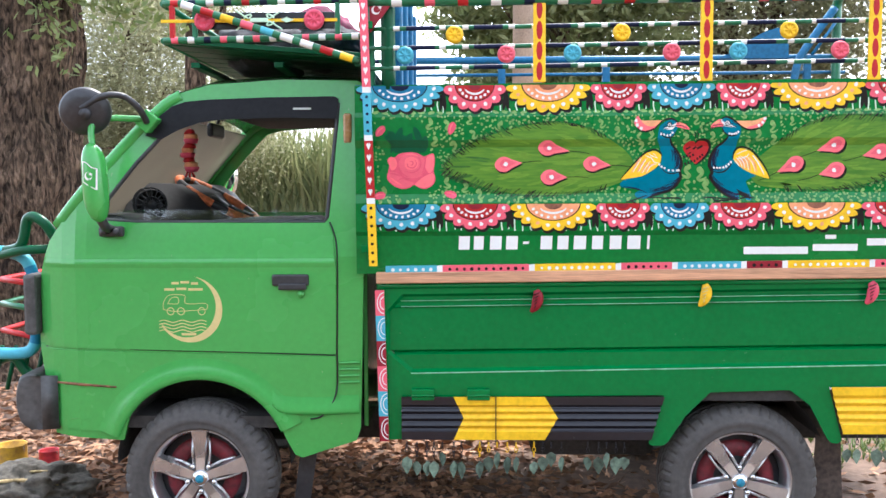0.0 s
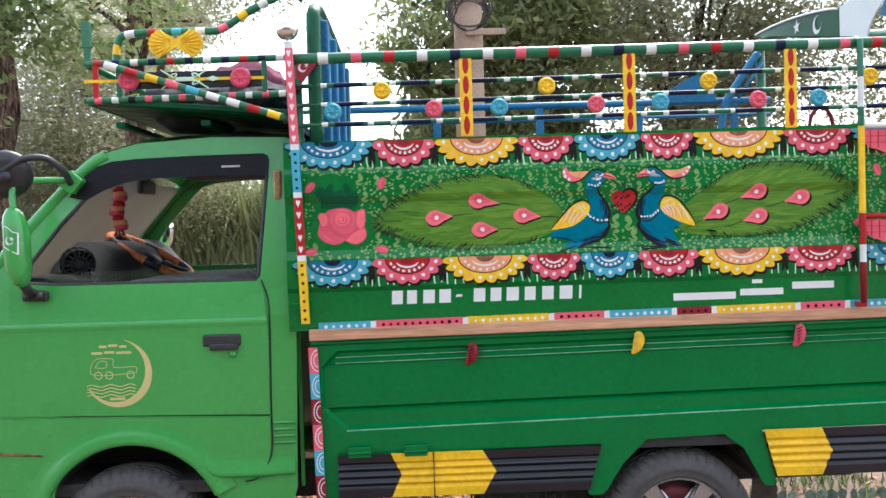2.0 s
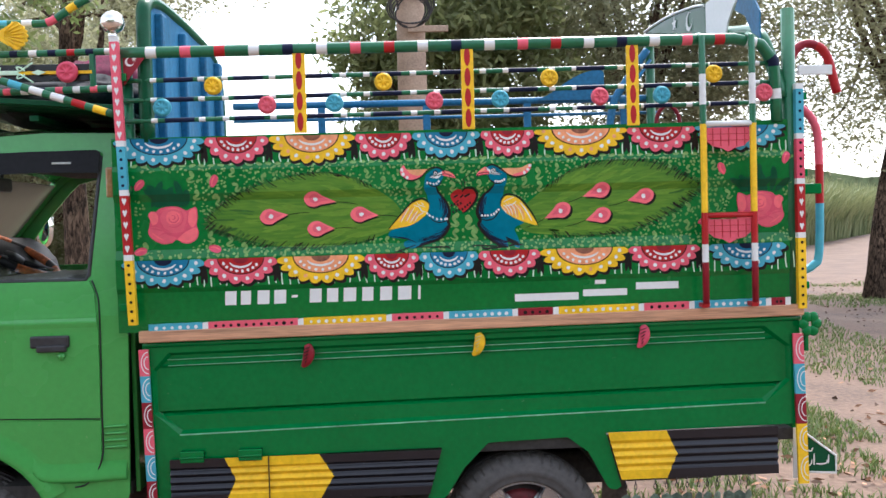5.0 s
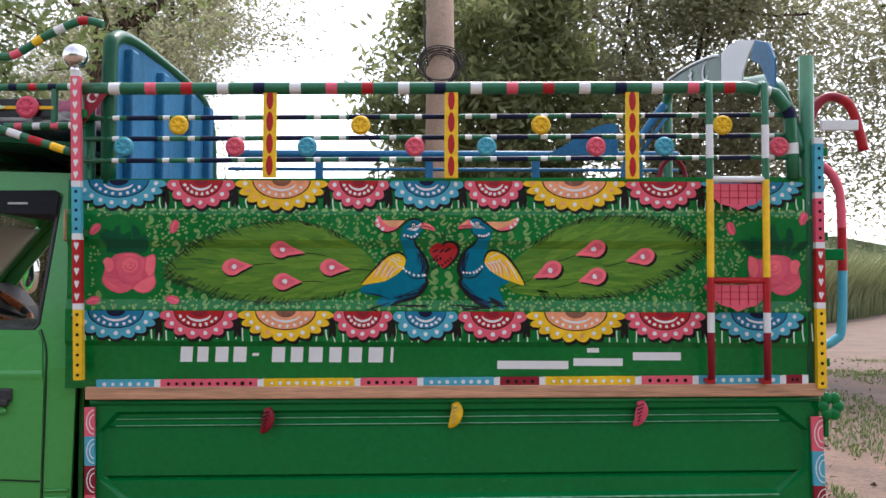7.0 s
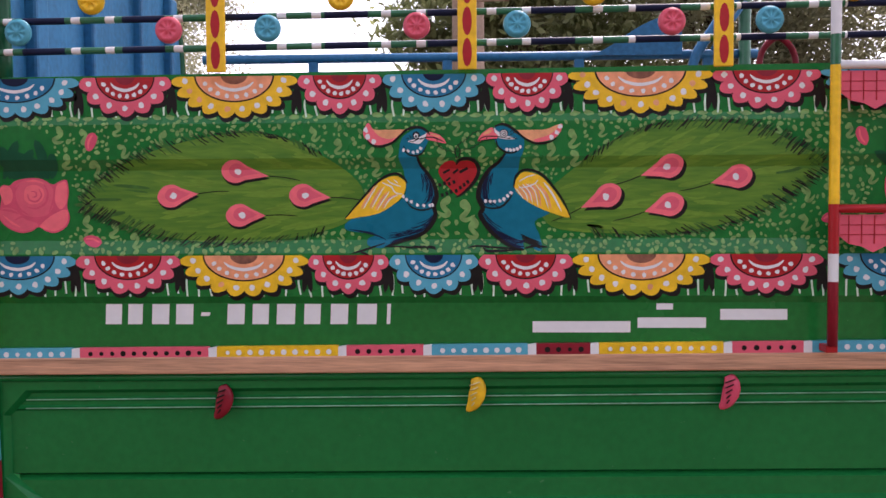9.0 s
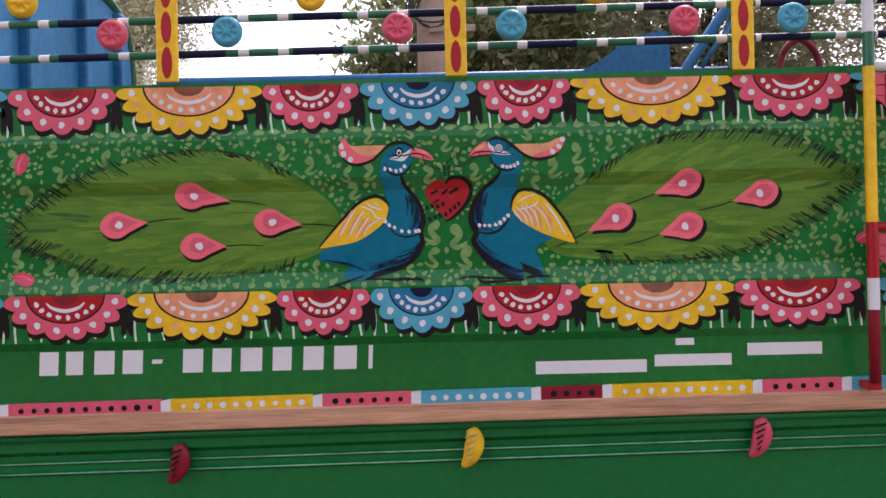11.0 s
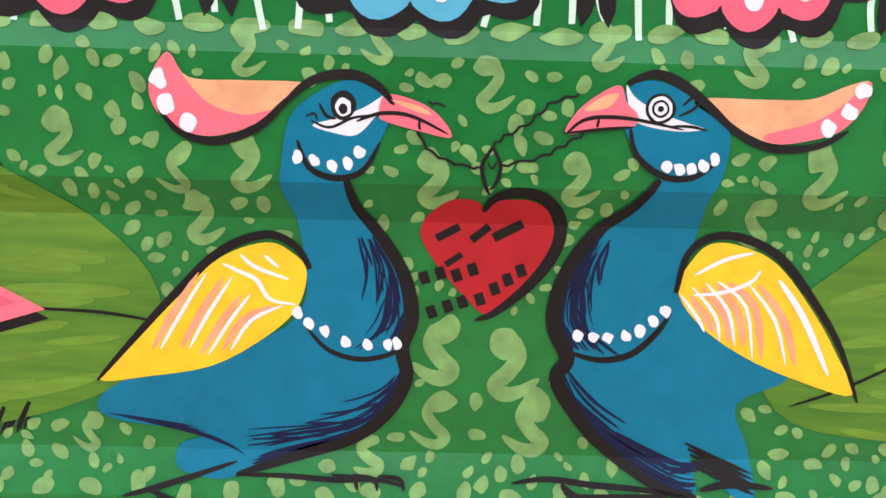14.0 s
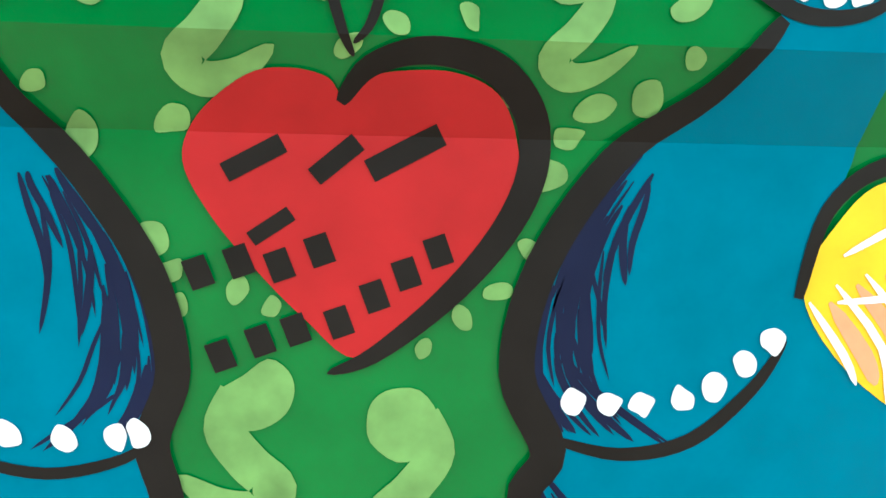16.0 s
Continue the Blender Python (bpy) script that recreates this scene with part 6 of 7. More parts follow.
for sg in (1, -1):
    for k in range(8):
        a = radians(-58 + 116 * k / 7)
        tube(bm, [(0.225 + sg * 0.02, -0.013, 1.94 + 0.01 * math.sin(a)), (0.225 + sg * (0.012 + 0.062 * math.cos(a) * 1.1), -0.0135, 1.94 + 0.064 * math.sin(a) * 0.78)], 0.003, 5)
part("bow_ornament", bm, "yellow_paint", truck, "yellow moulded double-shell ornament")
for i, (x, y, z, sx, sy, sz, m) in enumerate(((0.18, 0.5, 1.80, 0.2, 0.3, 0.10, "dark_cloth"), (0.42, 0.4, 1.79, 0.14, 0.28, 0.08, "dark_cloth"), (0.30, 0.8, 1.86, 0.20, 0.25, 0.16, "maroon_cloth"))):
    bm = bmesh.new()
    bmesh.ops.create_icosphere(bm, subdivisions=4, radius=1)
    for v in bm.verts:
        f = 1 + 0.22 * noise.noise(v.co * 2.5 + Vector((i * 7, 0, 0))) + 0.08 * noise.noise(v.co * 7)
        v.co = Vector((x + v.co.x * sx * f, y + v.co.y * sy * f, max(1.715, z + v.co.z * sz * f)))
    b = part("folded_tarpaulin", bm, m, smooth=True)
    tagged(b, ("dark folded tarpaulin bundle on the roof rack" if m == "dark_cloth" else "maroon cloth bundle on the roof rack"), "cloth bundle")

# chilli ornaments on the bed side
for x, z, m in ((1.147, 0.902, "deep_red_paint"), (1.70, 0.92, "yellow_paint"), (2.243, 0.927, "rose_paint")):
    bm = bmesh.new()
    s = spl([(x + 0.002, 0.0, z + 0.036), (x + 0.008, -0.004, z + 0.018), (x + 0.006, -0.006, z), (x - 0.002, -0.004, z - 0.020), (x - 0.016, 0.0, z - 0.036)], 5, False)
    k = len(s)
    tube(bm, s, [max(0.002, 0.019 * math.sin(math.pi * (0.12 + 0.86 * i / (k - 1))) ** 0.7) for i in range(k)], 10)
    for v in bm.verts:
        v.co.y = max(-0.012, v.co.y * 0.6) + 0.006
    ch = part("chilli_ornament", bm, m, bed, "moulded chilli-shaped ornament")
    bm = bmesh.new()
    for q in range(5):
        zz = z + 0.022 - 0.011 * q
        tube(bm, [(x - 0.010 + 0.001 * q, -0.0085, zz), (x + 0.012 - 0.003 * q, -0.0085, zz + 0.008)], 0.0016, 5)
    part("groove", bm, "ink_paint" if m != "yellow_paint" else "gold_paint", bed)
# ---- folk art on the upper side panel ----
ra = random.Random(21)


class Art:
    """Flat painted shapes that follow the pressed panel, gathered into one mesh."""

    def __init__(self, yf=None, cuts=None):
        self.bm, self.names = bmesh.new(), []
        self.yf = yf or (lambda x, z: panel_y(z))
        self.cuts = PCUT if cuts is None else cuts
        self.count = 0

    def add(self, poly, m, layer=1):
        if m not in self.names:
            self.names.append(m)
        self.count += 1
        lift = (self.count % 41) * 2.5e-6
        zs = [p[1] for p in poly]
        lo, hi = min(zs), max(zs)
        cuts = [c for c in self.cuts if lo < c[1][2] < hi]
        sheet(self.bm, [(p[0], p[1]) for p in poly], (), lambda x, z: self.yf(x, z) - 0.0004 - 0.00016 * layer - lift, 0, self.names.index(m), cuts)

    def done(self, name, parent, label="", kind=""):
        ob = part(name, self.bm, self.names, parent, label, recalc=False)
        if kind:
            ob["kind"] = kind
        return ob


def stroke(pts, w, taper=(0.15, 0.15), n=5):
    """A brush stroke: its width swells from one end's share to full and back."""
    s = spl(pts, n, False)
    k = len(s)
    L, R = [], []
    for i, p in enumerate(s):
        d = (s[min(i + 1, k - 1)] - s[max(i - 1, 0)]).normalized()
        t = i / (k - 1)
        f = math.sin(math.pi * t) ** 0.6
        e = taper[0] * (1 - t) + taper[1] * t
        ww = w / 2 * (e + (1 - e) * f)
        L.append((p.x - d.y * ww, p.y + d.x * ww))
        R.append((p.x + d.y * ww, p.y - d.x * ww))
    return L + R[::-1]


def blob(cx, cz, rx, rz, n=9, rough=0.18, turn=None):
    t = ra.uniform(0, 6.28) if turn is None else turn
    out = []
    for k in range(n):
        a = 2 * math.pi * k / n
        f = 1 + ra.uniform(-rough, rough)
        x, z = rx * f * math.cos(a), rz * f * math.sin(a)
        out.append((cx + x * math.cos(t) - z * math.sin(t), cz + x * math.sin(t) + z * math.cos(t)))
    return [(p[0], p[1]) for p in spl([Vector(q) for q in out], 3)]


def inside(p, poly):
    c, j = False, len(poly) - 1
    for i in range(len(poly)):
        (xi, yi), (xj, yj) = poly[i][:2], poly[j][:2]
        if (yi > p[1]) != (yj > p[1]) and p[0] < (xj - xi) * (p[1] - yi) / (yj - yi) + xi:
            c = not c
        j = i
    return c


def local(pts):
    """Points in millimetres about the heart to places on the panel."""
    return [(1.66 + x / 1000, 1.40 + z / 1000) for x, z in pts]


def spoly(pts, n=5):
    return [(p[0], p[1]) for p in spl([Vector(q) for q in pts], n)]


# shapes that the small background marks keep clear of
LEAF_L = spoly([(0.846, 1.337), (0.904, 1.399), (1.013, 1.452), (1.170, 1.486), (1.290, 1.476), (1.409, 1.418), (1.463, 1.36), (1.437, 1.300), (1.311, 1.262), (1.142, 1.252), (1.009, 1.270), (0.913, 1.304)])
LEAF_R = spoly([(1.845, 1.34), (1.895, 1.392), (1.965, 1.442), (2.049, 1.488), (2.170, 1.504), (2.303, 1.490), (2.376, 1.455), (2.437, 1.416), (2.377, 1.358), (2.269, 1.300), (2.135, 1.270), (1.989, 1.269), (1.868, 1.283)])
BODY_L = spoly(local([(-119, 42), (-114, 70), (-102, 83), (-83, 93), (-67, 92), (-56, 85), (-52, 78), (-61, 57), (-71, 40), (-79, 32), (-75, 18), (-58, -2), (-44, -24), (-39, -50), (-43, -70), (-42, -92), (-55, -116), (-77, -133), (-114, -144), (-142, -154), (-159, -161), (-187, -155), (-187, -140), (-173, -132), (-231, -123), (-236, -108), (-208, -92), (-164, -80), (-119, -60), (-106, -41), (-106, -19), (-111, 9), (-119, 28)]), 4)
BODY_R = spoly(local([(82, 86), (89, 96), (103, 98), (120, 91), (138, 78), (148, 67), (146, 44), (139, 27), (136, 5), (130, -18), (140, -45), (173, -66), (203, -86), (171, -105), (181, -135), (186, -165), (171, -165), (145, -140), (147, -165), (123, -159), (87, -134), (66, -111), (54, -87), (57, -76), (50, -53), (54, -24), (71, 4), (94, 24), (107, 41), (93, 55), (85, 69)]), 4)
CREST_L = spoly(local([(-184, 107), (-172, 93), (-140, 92), (-103, 91), (-119, 79), (-130, 69), (-146, 62), (-162, 59), (-178, 63), (-192, 74), (-195, 90)]))
CREST_R = spoly(local([(125, 88), (166, 89), (194, 90), (214, 98), (228, 101), (226, 87), (215, 73), (201, 67), (178, 63), (161, 67), (143, 75)]))
BEAK_L = spoly(local([(-57, 86), (-37, 82), (-24, 73), (-18, 62), (-36, 65), (-56, 70), (-61, 74)]))
BEAK_R = spoly(local([(80, 95), (85, 85), (92, 78), (89, 71), (70, 69), (50, 66), (55, 78), (66, 88)]))
WING_L = spoly(local([(-237, -97), (-213, -72), (-185, -41), (-158, -16), (-130, -6), (-114, -12), (-105, -24), (-111, -47), (-130, -66), (-164, -86), (-203, -94)]))
WING_R = spoly(local([(127, -30), (135, -10), (146, 0), (164, -1), (188, -12), (213, -41), (232, -70), (245, -97), (209, -88), (173, -73), (143, -53)]))
HEART = spoly(local([(4, 18), (0, 23), (-9, 25), (-19, 23), (-31, 13), (-35, 2), (-29, -11), (-19, -24), (-6, -38), (8, -49), (26, -37), (40, -21), (47, -5), (47, 8), (41, 20), (30, 25), (17, 25), (9, 23)]))
ROSES = [blob(0.737, 1.333, 0.10, 0.085, 12, 0.0, 0), blob(2.64, 1.333, 0.10, 0.085, 12, 0.0, 0), blob(0.70, 1.45, 0.09, 0.05, 12, 0, 0), blob(2.64, 1.45, 0.12, 0.05, 12, 0, 0)]
CLEAR = [LEAF_L, LEAF_R, BODY_L, BODY_R, CREST_L, CREST_R, BEAK_L, BEAK_R, WING_L, WING_R, HEART] + ROSES


def free(x, z, m=0.012):
    pts = [(x, z), (x + m, z), (x - m, z), (x, z + m), (x, z - m)]
    return not any(inside(p, q) for q in CLEAR for p in pts)


# background marks: curls and dabs
def curl(a, x, z, s, flip, layer=1, m="pale_green_paint", turn=0.0):
    """A loaded brush pressed down, then pulled into a hooked tail."""
    f = -1 if flip else 1
    c, q = math.cos(turn), math.sin(turn)

    def P(u, v):
        u, v = u * f * s, v * s
        return (x + u * c - v * q, z + u * q + v * c)
    a.add(blob(*P(-0.05, 0.27), 0.25 * s, 0.19 * s, 9, 0.2), m, layer)
    a.add(stroke([P(0.06, 0.30), P(0.15, 0.08), P(0.02, -0.14), P(-0.14, -0.32), P(-0.02, -0.45), P(0.20, -0.40), P(0.44, -0.22)], ra.uniform(0.19, 0.27) * s, (0.9, 0.03), 5), m, layer)


art = Art()
placed = []


def spaced(x, z, d):
    return all((x - u) ** 2 + (z - v) ** 2 > (d + e) ** 2 for u, v, e in placed)


NEAR = [(-20, -72, 44, 1), (22, -80, 48, 0), (-22, -119, 40, 1), (40, -120, 44, 1), (-28, 38, 36, 0), (58, 40, 34, 0), (-140, 45, 36, 0), (-170, 10, 34, 0), (-180, 40, 30, 1), (4, 95, 34, 0), (-140, 110, 30, 0), (205, 45, 40, 0), (172, 15, 32, 1), (160, 112, 30, 1), (250, 70, 40, 0), (255, 30, 34, 0), (70, 118, 28, 0), (-60, 118, 28, 1)]
for x, z, s, f in NEAR:
    (px, pz), = local([(x, z)])
    curl(art, px, pz, s / 1000, f, 1)
    placed.append((px, pz, s / 1000 * 0.5))
tries = 0
while tries < 2500:
    tries += 1
    x, z, s = ra.uniform(0.64, 2.72), ra.uniform(1.255, 1.50), ra.uniform(0.026, 0.042)
    if free(x, z, s * 0.6) and spaced(x, z, s * 0.98):
        curl(art, x, z, s, ra.random() < 0.4, 1, turn=ra.uniform(-0.4, 0.4))
        placed.append((x, z, s * 0.5))
art.done("painted_curl_pattern", panel, "pale green brush curls", "stuff")
art = Art()
tries, made = 0, 0
while tries < 16000 and made < 760:
    tries += 1
    x, z, s = ra.uniform(0.62, 2.75), ra.uniform(1.236, 1.515), ra.uniform(0.0026, 0.0056)
    if free(x, z, s * 1.1) and spaced(x, z, s * 0.9 + 0.002):
        art.add(blob(x, z, s * 1.2, s * 0.8, 7, 0.22), "pale_green_paint", 1)
        placed.append((x, z, s * 0.8))
        made += 1
k = 0
x = 0.625
while x < 2.75:
    art.add(blob(x, 1.523 + ra.uniform(-0.002, 0.002), 0.011, 0.005, 8, 0.2, ra.uniform(-0.3, 0.3)), "pale_green_paint", 1)
    art.add(blob(x + 0.012, 1.232 + ra.uniform(-0.004, 0.004), 0.007, 0.005, 7, 0.2), "pale_green_paint", 1)
    x += 0.030
art.done("painted_dab_pattern", panel, "small pale green brush dabs", "stuff")
# rows of upright grass strokes
for z0, z1 in ((1.527, 1.562), (1.139, 1.19)):
    art = Art()
    x = 0.612
    while x < 2.755:
        j = ra.uniform(-0.004, 0.004)
        b = ra.uniform(-0.006, 0.004)
        art.add(stroke([(x, z1 + j), (x + ra.uniform(-0.003, 0.003), (z0 + z1) / 2), (x + ra.uniform(-0.002, 0.005), z0 + b)], 0.0042, (0.3, 0.9), 3), "mint_paint", 1)
        x += ra.uniform(0.019, 0.029)
    art.done("painted_grass", panel, "row of pale upright brush strokes", "stuff")


# scalloped half flowers
KINDS = {"b": ("sky_blue_paint", "blue_paint", "navy_paint"), "p": ("pink_paint", "red_paint", "deep_red_paint"), "y": ("yellow_paint", "salmon_paint", "rust")}


def flower(x0, x1, zt, h, kind):
    out, inn, eye = KINDS[kind]
    cx, w = (x0 + x1) / 2, (x1 - x0) / 2
    n = max(7, int(round(2 * w / 0.027)))
    a = Art()

    def half(s, sc=0.0, dx=0.0, dz=0.0, k=40):
        pts = []
        for i in range(k + 1):
            t = math.pi * i / k
            f = s * (1 + sc * (abs(math.sin(n * t)) - 0.5))
            pts.append((cx + dx - w * f * math.cos(t), zt + dz - h * f * math.sin(t)))
        return pts
    clip = lambda P: [(min(max(p[0], PX0 + 0.004), PX1 - 0.004), min(p[1], PZ1 - 0.008 if zt > 1.5 else zt)) for p in P]
    a.add(clip(half(1.03, 0.14, 0.004, -0.006, 60)), "ink_paint", 2)
    a.add(clip(half(0.985, 0.14, 0, 0, 60)), out, 3)
    a.add(clip(half(0.66)), "ink_paint", 4)
    a.add(clip(half(0.635, 0, 0, 0.001)), inn, 5)
    a.add(clip(half(0.22, 0, 0, 0)), eye, 6)
    arcp = half(0.36)
    a.add(stroke([arcp[i] for i in (6, 12, 20, 28, 34)], 0.007, (0.1, 0.1), 5), "white_paint", 6)
    q = half(0.52)
    for i in range(5, 36, 4):
        a.add(blob(q[i][0], q[i][1], 0.0052, 0.0045, 8, 0.15), "white_paint", 6)
    q = half(0.83, 0, 0, 0, 2 * n)
    for i in range(1, 2 * n, 2):
        a.add(blob(q[i][0] + ra.uniform(-0.002, 0.002), q[i][1], 0.0065, 0.006, 8, 0.15), "white_paint" if kind != "y" or ra.random() < 0.7 else "peach_paint", 5)
    for i in range(n + 1):
        t = math.pi * (i) / n
        p0 = (cx - w * 0.90 * math.cos(t), zt - h * 0.90 * math.sin(t))
        p1 = (cx - w * 1.0 * math.cos(t), zt - h * 1.0 * math.sin(t))
        if p1[1] < zt - 0.01:
            a.add(stroke([p0, ((p0[0] + p1[0]) / 2, (p0[1] + p1[1]) / 2), p1], 0.003, (0.1, 0.8), 2), "ink_paint", 4)
    a.done("painted_flower", panel, {"b": "blue", "p": "pink", "y": "yellow"}[kind] + " scalloped half flower with white dots")


UP = [0.562, 0.845, 1.05, 1.322, 1.506, 1.726, 1.903, 2.204, 2.43, 2.728]
LO = [0.575, 0.833, 1.064, 1.342, 1.518, 1.710, 1.912, 2.200, 2.436, 2.724]
ROW = "bpypbpypb"
art = Art()
for i, k in enumerate(ROW):
    flower(UP[i] + 0.004, UP[i + 1] - 0.004, 1.611 + 0.005 * (i / 8), 0.082 if k != "y" else 0.088, k)
    flower(LO[i] + 0.003 + (0.03 if i == 8 else 0), LO[i + 1] - 0.003, 1.224, 0.080 if k != "y" else 0.085, k)
for X, zt in ((UP[1:-1], 1.60), (LO[1:-1], 1.215)):
    for x in X:
        for d in (-0.006, 0.004):
            art.add(stroke([(x, zt - 0.01), (x + d * 0.8, zt - 0.04), (x + d * 1.6, zt - 0.072)], 0.013, (0.4, 0.05), 3), "ink_paint", 2)
art.done("painted_dark_leaves", panel, "dark leaf strokes between the flowers", "stuff")


# feathered tail leaves
def feather(poly, tip, base, label):
    a = Art()
    a.add(poly, "feather_paint", 2)
    tip, base = Vector(tip), Vector(base)
    ax = (base - tip).normalized()
    n = len(poly)
    ctr = (tip + base) / 2
    # dark ragged fringe round the rim
    for i in range(0, n):
        for q in range(7):
            p = Vector(poly[i]) * (1 - q / 7) + Vector(poly[(i + 1) % n]) * (q / 7)
            along = (p - tip).dot(ax) / (base - tip).length
            if along > 0.86:
                continue
            out = (p - (tip + ax * (p - tip).dot(ax)))
            side = out.normalized() if out.length > 0.004 else Vector((0, 0))
            d = (side * 0.75 - ax * (0.9 if along < 0.75 else 0.35)).normalized()
            L = ra.uniform(0.016, 0.040) * (1.2 if along < 0.5 else 0.75)
            s = p - d * L * 0.55
            e = p + d * L * 0.5
            m_ = (s + e) / 2 + Vector((ra.uniform(-0.003, 0.003), ra.uniform(-0.003, 0.003)))
            a.add(stroke([s, m_, e], ra.uniform(0.0016, 0.0036), (0.7, 0.03), 2), "ink_paint" if ra.random() < 0.42 else "moss_paint", 1 if ra.random() < 0.55 else 4)
    # inner barbs in lighter and darker greens
    for _ in range(260):
        t, u = ra.uniform(0.06, 0.98), ra.uniform(-1, 1)
        p = tip + (base - tip) * t + Vector((-ax.y, ax.x)) * u * 0.125
        if not inside(p, poly):
            continue
        d = (Vector((-ax.y, ax.x)) * (0.45 * u) - ax * 0.9).normalized()
        L = ra.uniform(0.04, 0.11)
        e = p + d * L
        if not inside(e, poly):
            continue
        m = ra.choice(["light_feather_paint", "feather_paint", "feather_paint"]) if t > 0.25 else ra.choice(["feather_paint", "feather_paint", "moss_paint"])
        if t > 0.7 and ra.random() < 0.6:
            m = "light_feather_paint"
        a.add(stroke([p, (p + e) / 2 + Vector((-ax.y, ax.x)) * 0.003 * u, e], ra.uniform(0.004, 0.013), (0.3, 0.03), 3), m, 3)
    a.done("painted_tail", panel, label)


feather(LEAF_L, (0.846, 1.337), (1.463, 1.355), "olive green painted peacock tail with ragged dark rim")
feather(LEAF_R, (2.437, 1.416), (1.86, 1.33), "olive green painted peacock tail with ragged dark rim")
PET = [((1.048, 1.354), (1.103, 1.358)), ((1.19, 1.405), (1.258, 1.395)), ((1.337, 1.353), (1.392, 1.348)), ((1.198, 1.311), (1.25, 1.310)), ((1.982, 1.347), (1.929, 1.323)), ((2.111, 1.409), (2.056, 1.391)), ((2.256, 1.387), (2.203, 1.374)), ((2.113, 1.328), (2.064, 1.314))]
for (cx, cz), (tx, tz) in PET:
    a = Art()
    c, t = Vector((cx, cz)), Vector((tx, tz))
    d = (t - c).normalized()
    s = Vector((-d.y, d.x))
    L, W = 0.034, 0.0245

    def drop(sc, sh=Vector((0, 0))):
        pts = [c + sh + d * (t - c).length * sc]
        pts += [c + sh + (d * (L * q) + s * (W * r)) * sc for q, r in ((0.55, 0.62), (0.0, 1.0), (-0.6, 0.85), (-1.0, 0.25), (-1.0, -0.35), (-0.6, -0.9), (0.0, -1.0), (0.55, -0.62))]
        tip = pts[0]
        sm = spl(pts[1:], 4, False)
        return [(tip.x, tip.y)] + [(p.x, p.y) for p in sm]
    a.add(drop(1.0, Vector((0.002 if cx < 1.6 else 0.007, -0.006))), "ink_paint", 5)
    a.add(drop(1.0), "coral_paint", 6)
    a.add([(p[0], p[1]) for p in drop(0.62, Vector((0.003, 0.002)))], "pink_paint", 7)
    a.add(blob(cx, cz, 0.0075, 0.0065, 9, 0.15), "white_paint", 8)
    e = t + d * 0.07
    a.add(stroke([t - d * 0.004, t + d * 0.035 + s * 0.002, e], 0.0022, (0.9, 0.2), 4), "ink_paint", 5)
    a.done("painted_petal", panel, "pink drop-shaped petal with a white dot")


# peacocks
def line(a, pts, w, m="ink_paint", layer=7, taper=(0.3, 0.2), n=5):
    a.add(stroke([Vector(p) for p in local(pts)], w / 1000, taper, n), m, layer)


def sweep(a, pts, way, depth, n):
    """Dry brush strokes laid along an edge, thinning out inwards."""
    q = spl([Vector(v) for v in pts], 8, False)
    for _ in range(n):
        d = depth * ra.random() ** 1.7
        i0 = int(ra.uniform(0, 0.75) * len(q))
        i1 = min(len(q) - 1, i0 + int(ra.uniform(0.2, 0.5) * len(q)))
        if i1 - i0 < 3:
            continue
        e = ra.uniform(0.5, 1.6)
        row = [(q[i].x + way[0] * d * (1 + e * (k / 3)), q[i].y + way[1] * d * (1 + e * (k / 3))) for k, i in enumerate((i0, (2 * i0 + i1) // 3, (i0 + 2 * i1) // 3, i1))]
        line(a, row, ra.uniform(0.9, 2.4), "navy_paint", 6, (0.3, 0.02), 3)


def dots(a, pts, r, layer=8):
    for x, z in local(pts):
        b = Art()
        b.add(blob(x, z, r * 0.00098, r * 0.00118, 8, 0.22, 0.3), "white_paint", layer)
        b.done("painted_bead", panel)


a = Art()
a.add(CREST_L, "peach_paint", 5)
a.add(spoly(local([(-184, 107), (-174, 92), (-160, 78), (-140, 72), (-122, 76), (-132, 68), (-146, 62), (-162, 59), (-178, 63), (-192, 74), (-195, 90)])), "coral_paint", 6)
line(a, [(-190, 74), (-178, 61), (-160, 56), (-142, 60), (-128, 68), (-116, 80), (-103, 90)], 5)
line(a, [(-116, 80), (-100, 93), (-78, 97), (-62, 91), (-52, 80)], 6)
dots(a, [(-190, 92), (-185, 77), (-173, 66)], 5)
a.done("painted_crest", panel, "peach and pink crest")
a = Art()
a.add(BODY_L, "peacock_blue", 5)
a.done("painted_peacock", panel, "blue painted peacock with a white bead collar")
a = Art()
line(a, [(-80, 36), (-74, 18), (-58, -2), (-44, -26), (-39, -52), (-45, -72), (-42, -92), (-54, -116), (-78, -135), (-115, -147), (-150, -158)], 9, taper=(0.4, 0.3))
sweep(a, [(-62, 0), (-50, -18), (-43, -38), (-41, -56), (-47, -70)], (-1, -0.15), 13, 60)
sweep(a, [(-42, -88), (-52, -112), (-76, -131), (-116, -144), (-140, -152)], (-0.35, 0.94), 12, 60)
line(a, [(-105, -60), (-92, -74), (-72, -80), (-52, -76), (-43, -68)], 3.4)
line(a, [(-109, 58), (-102, 42), (-86, 36), (-70, 41), (-60, 58)], 4)
for k in range(7):
    line(a, [(-232 + 9 * k, -120 - 2 * k), (-205 + 7 * k, -124 - 2 * k), (-175 + 5 * k, -128 - 3 * k)], 2.2, "navy_paint", 6, (0.1, 0.1), 2)
dots(a, [(-111, -50), (-104, -57), (-94, -62), (-81, -69), (-67, -70), (-54, -70), (-48, -69)], 3.3)
dots(a, [(-109, 48), (-99, 46), (-88, 43), (-79, 45), (-72, 52)], 3.2)
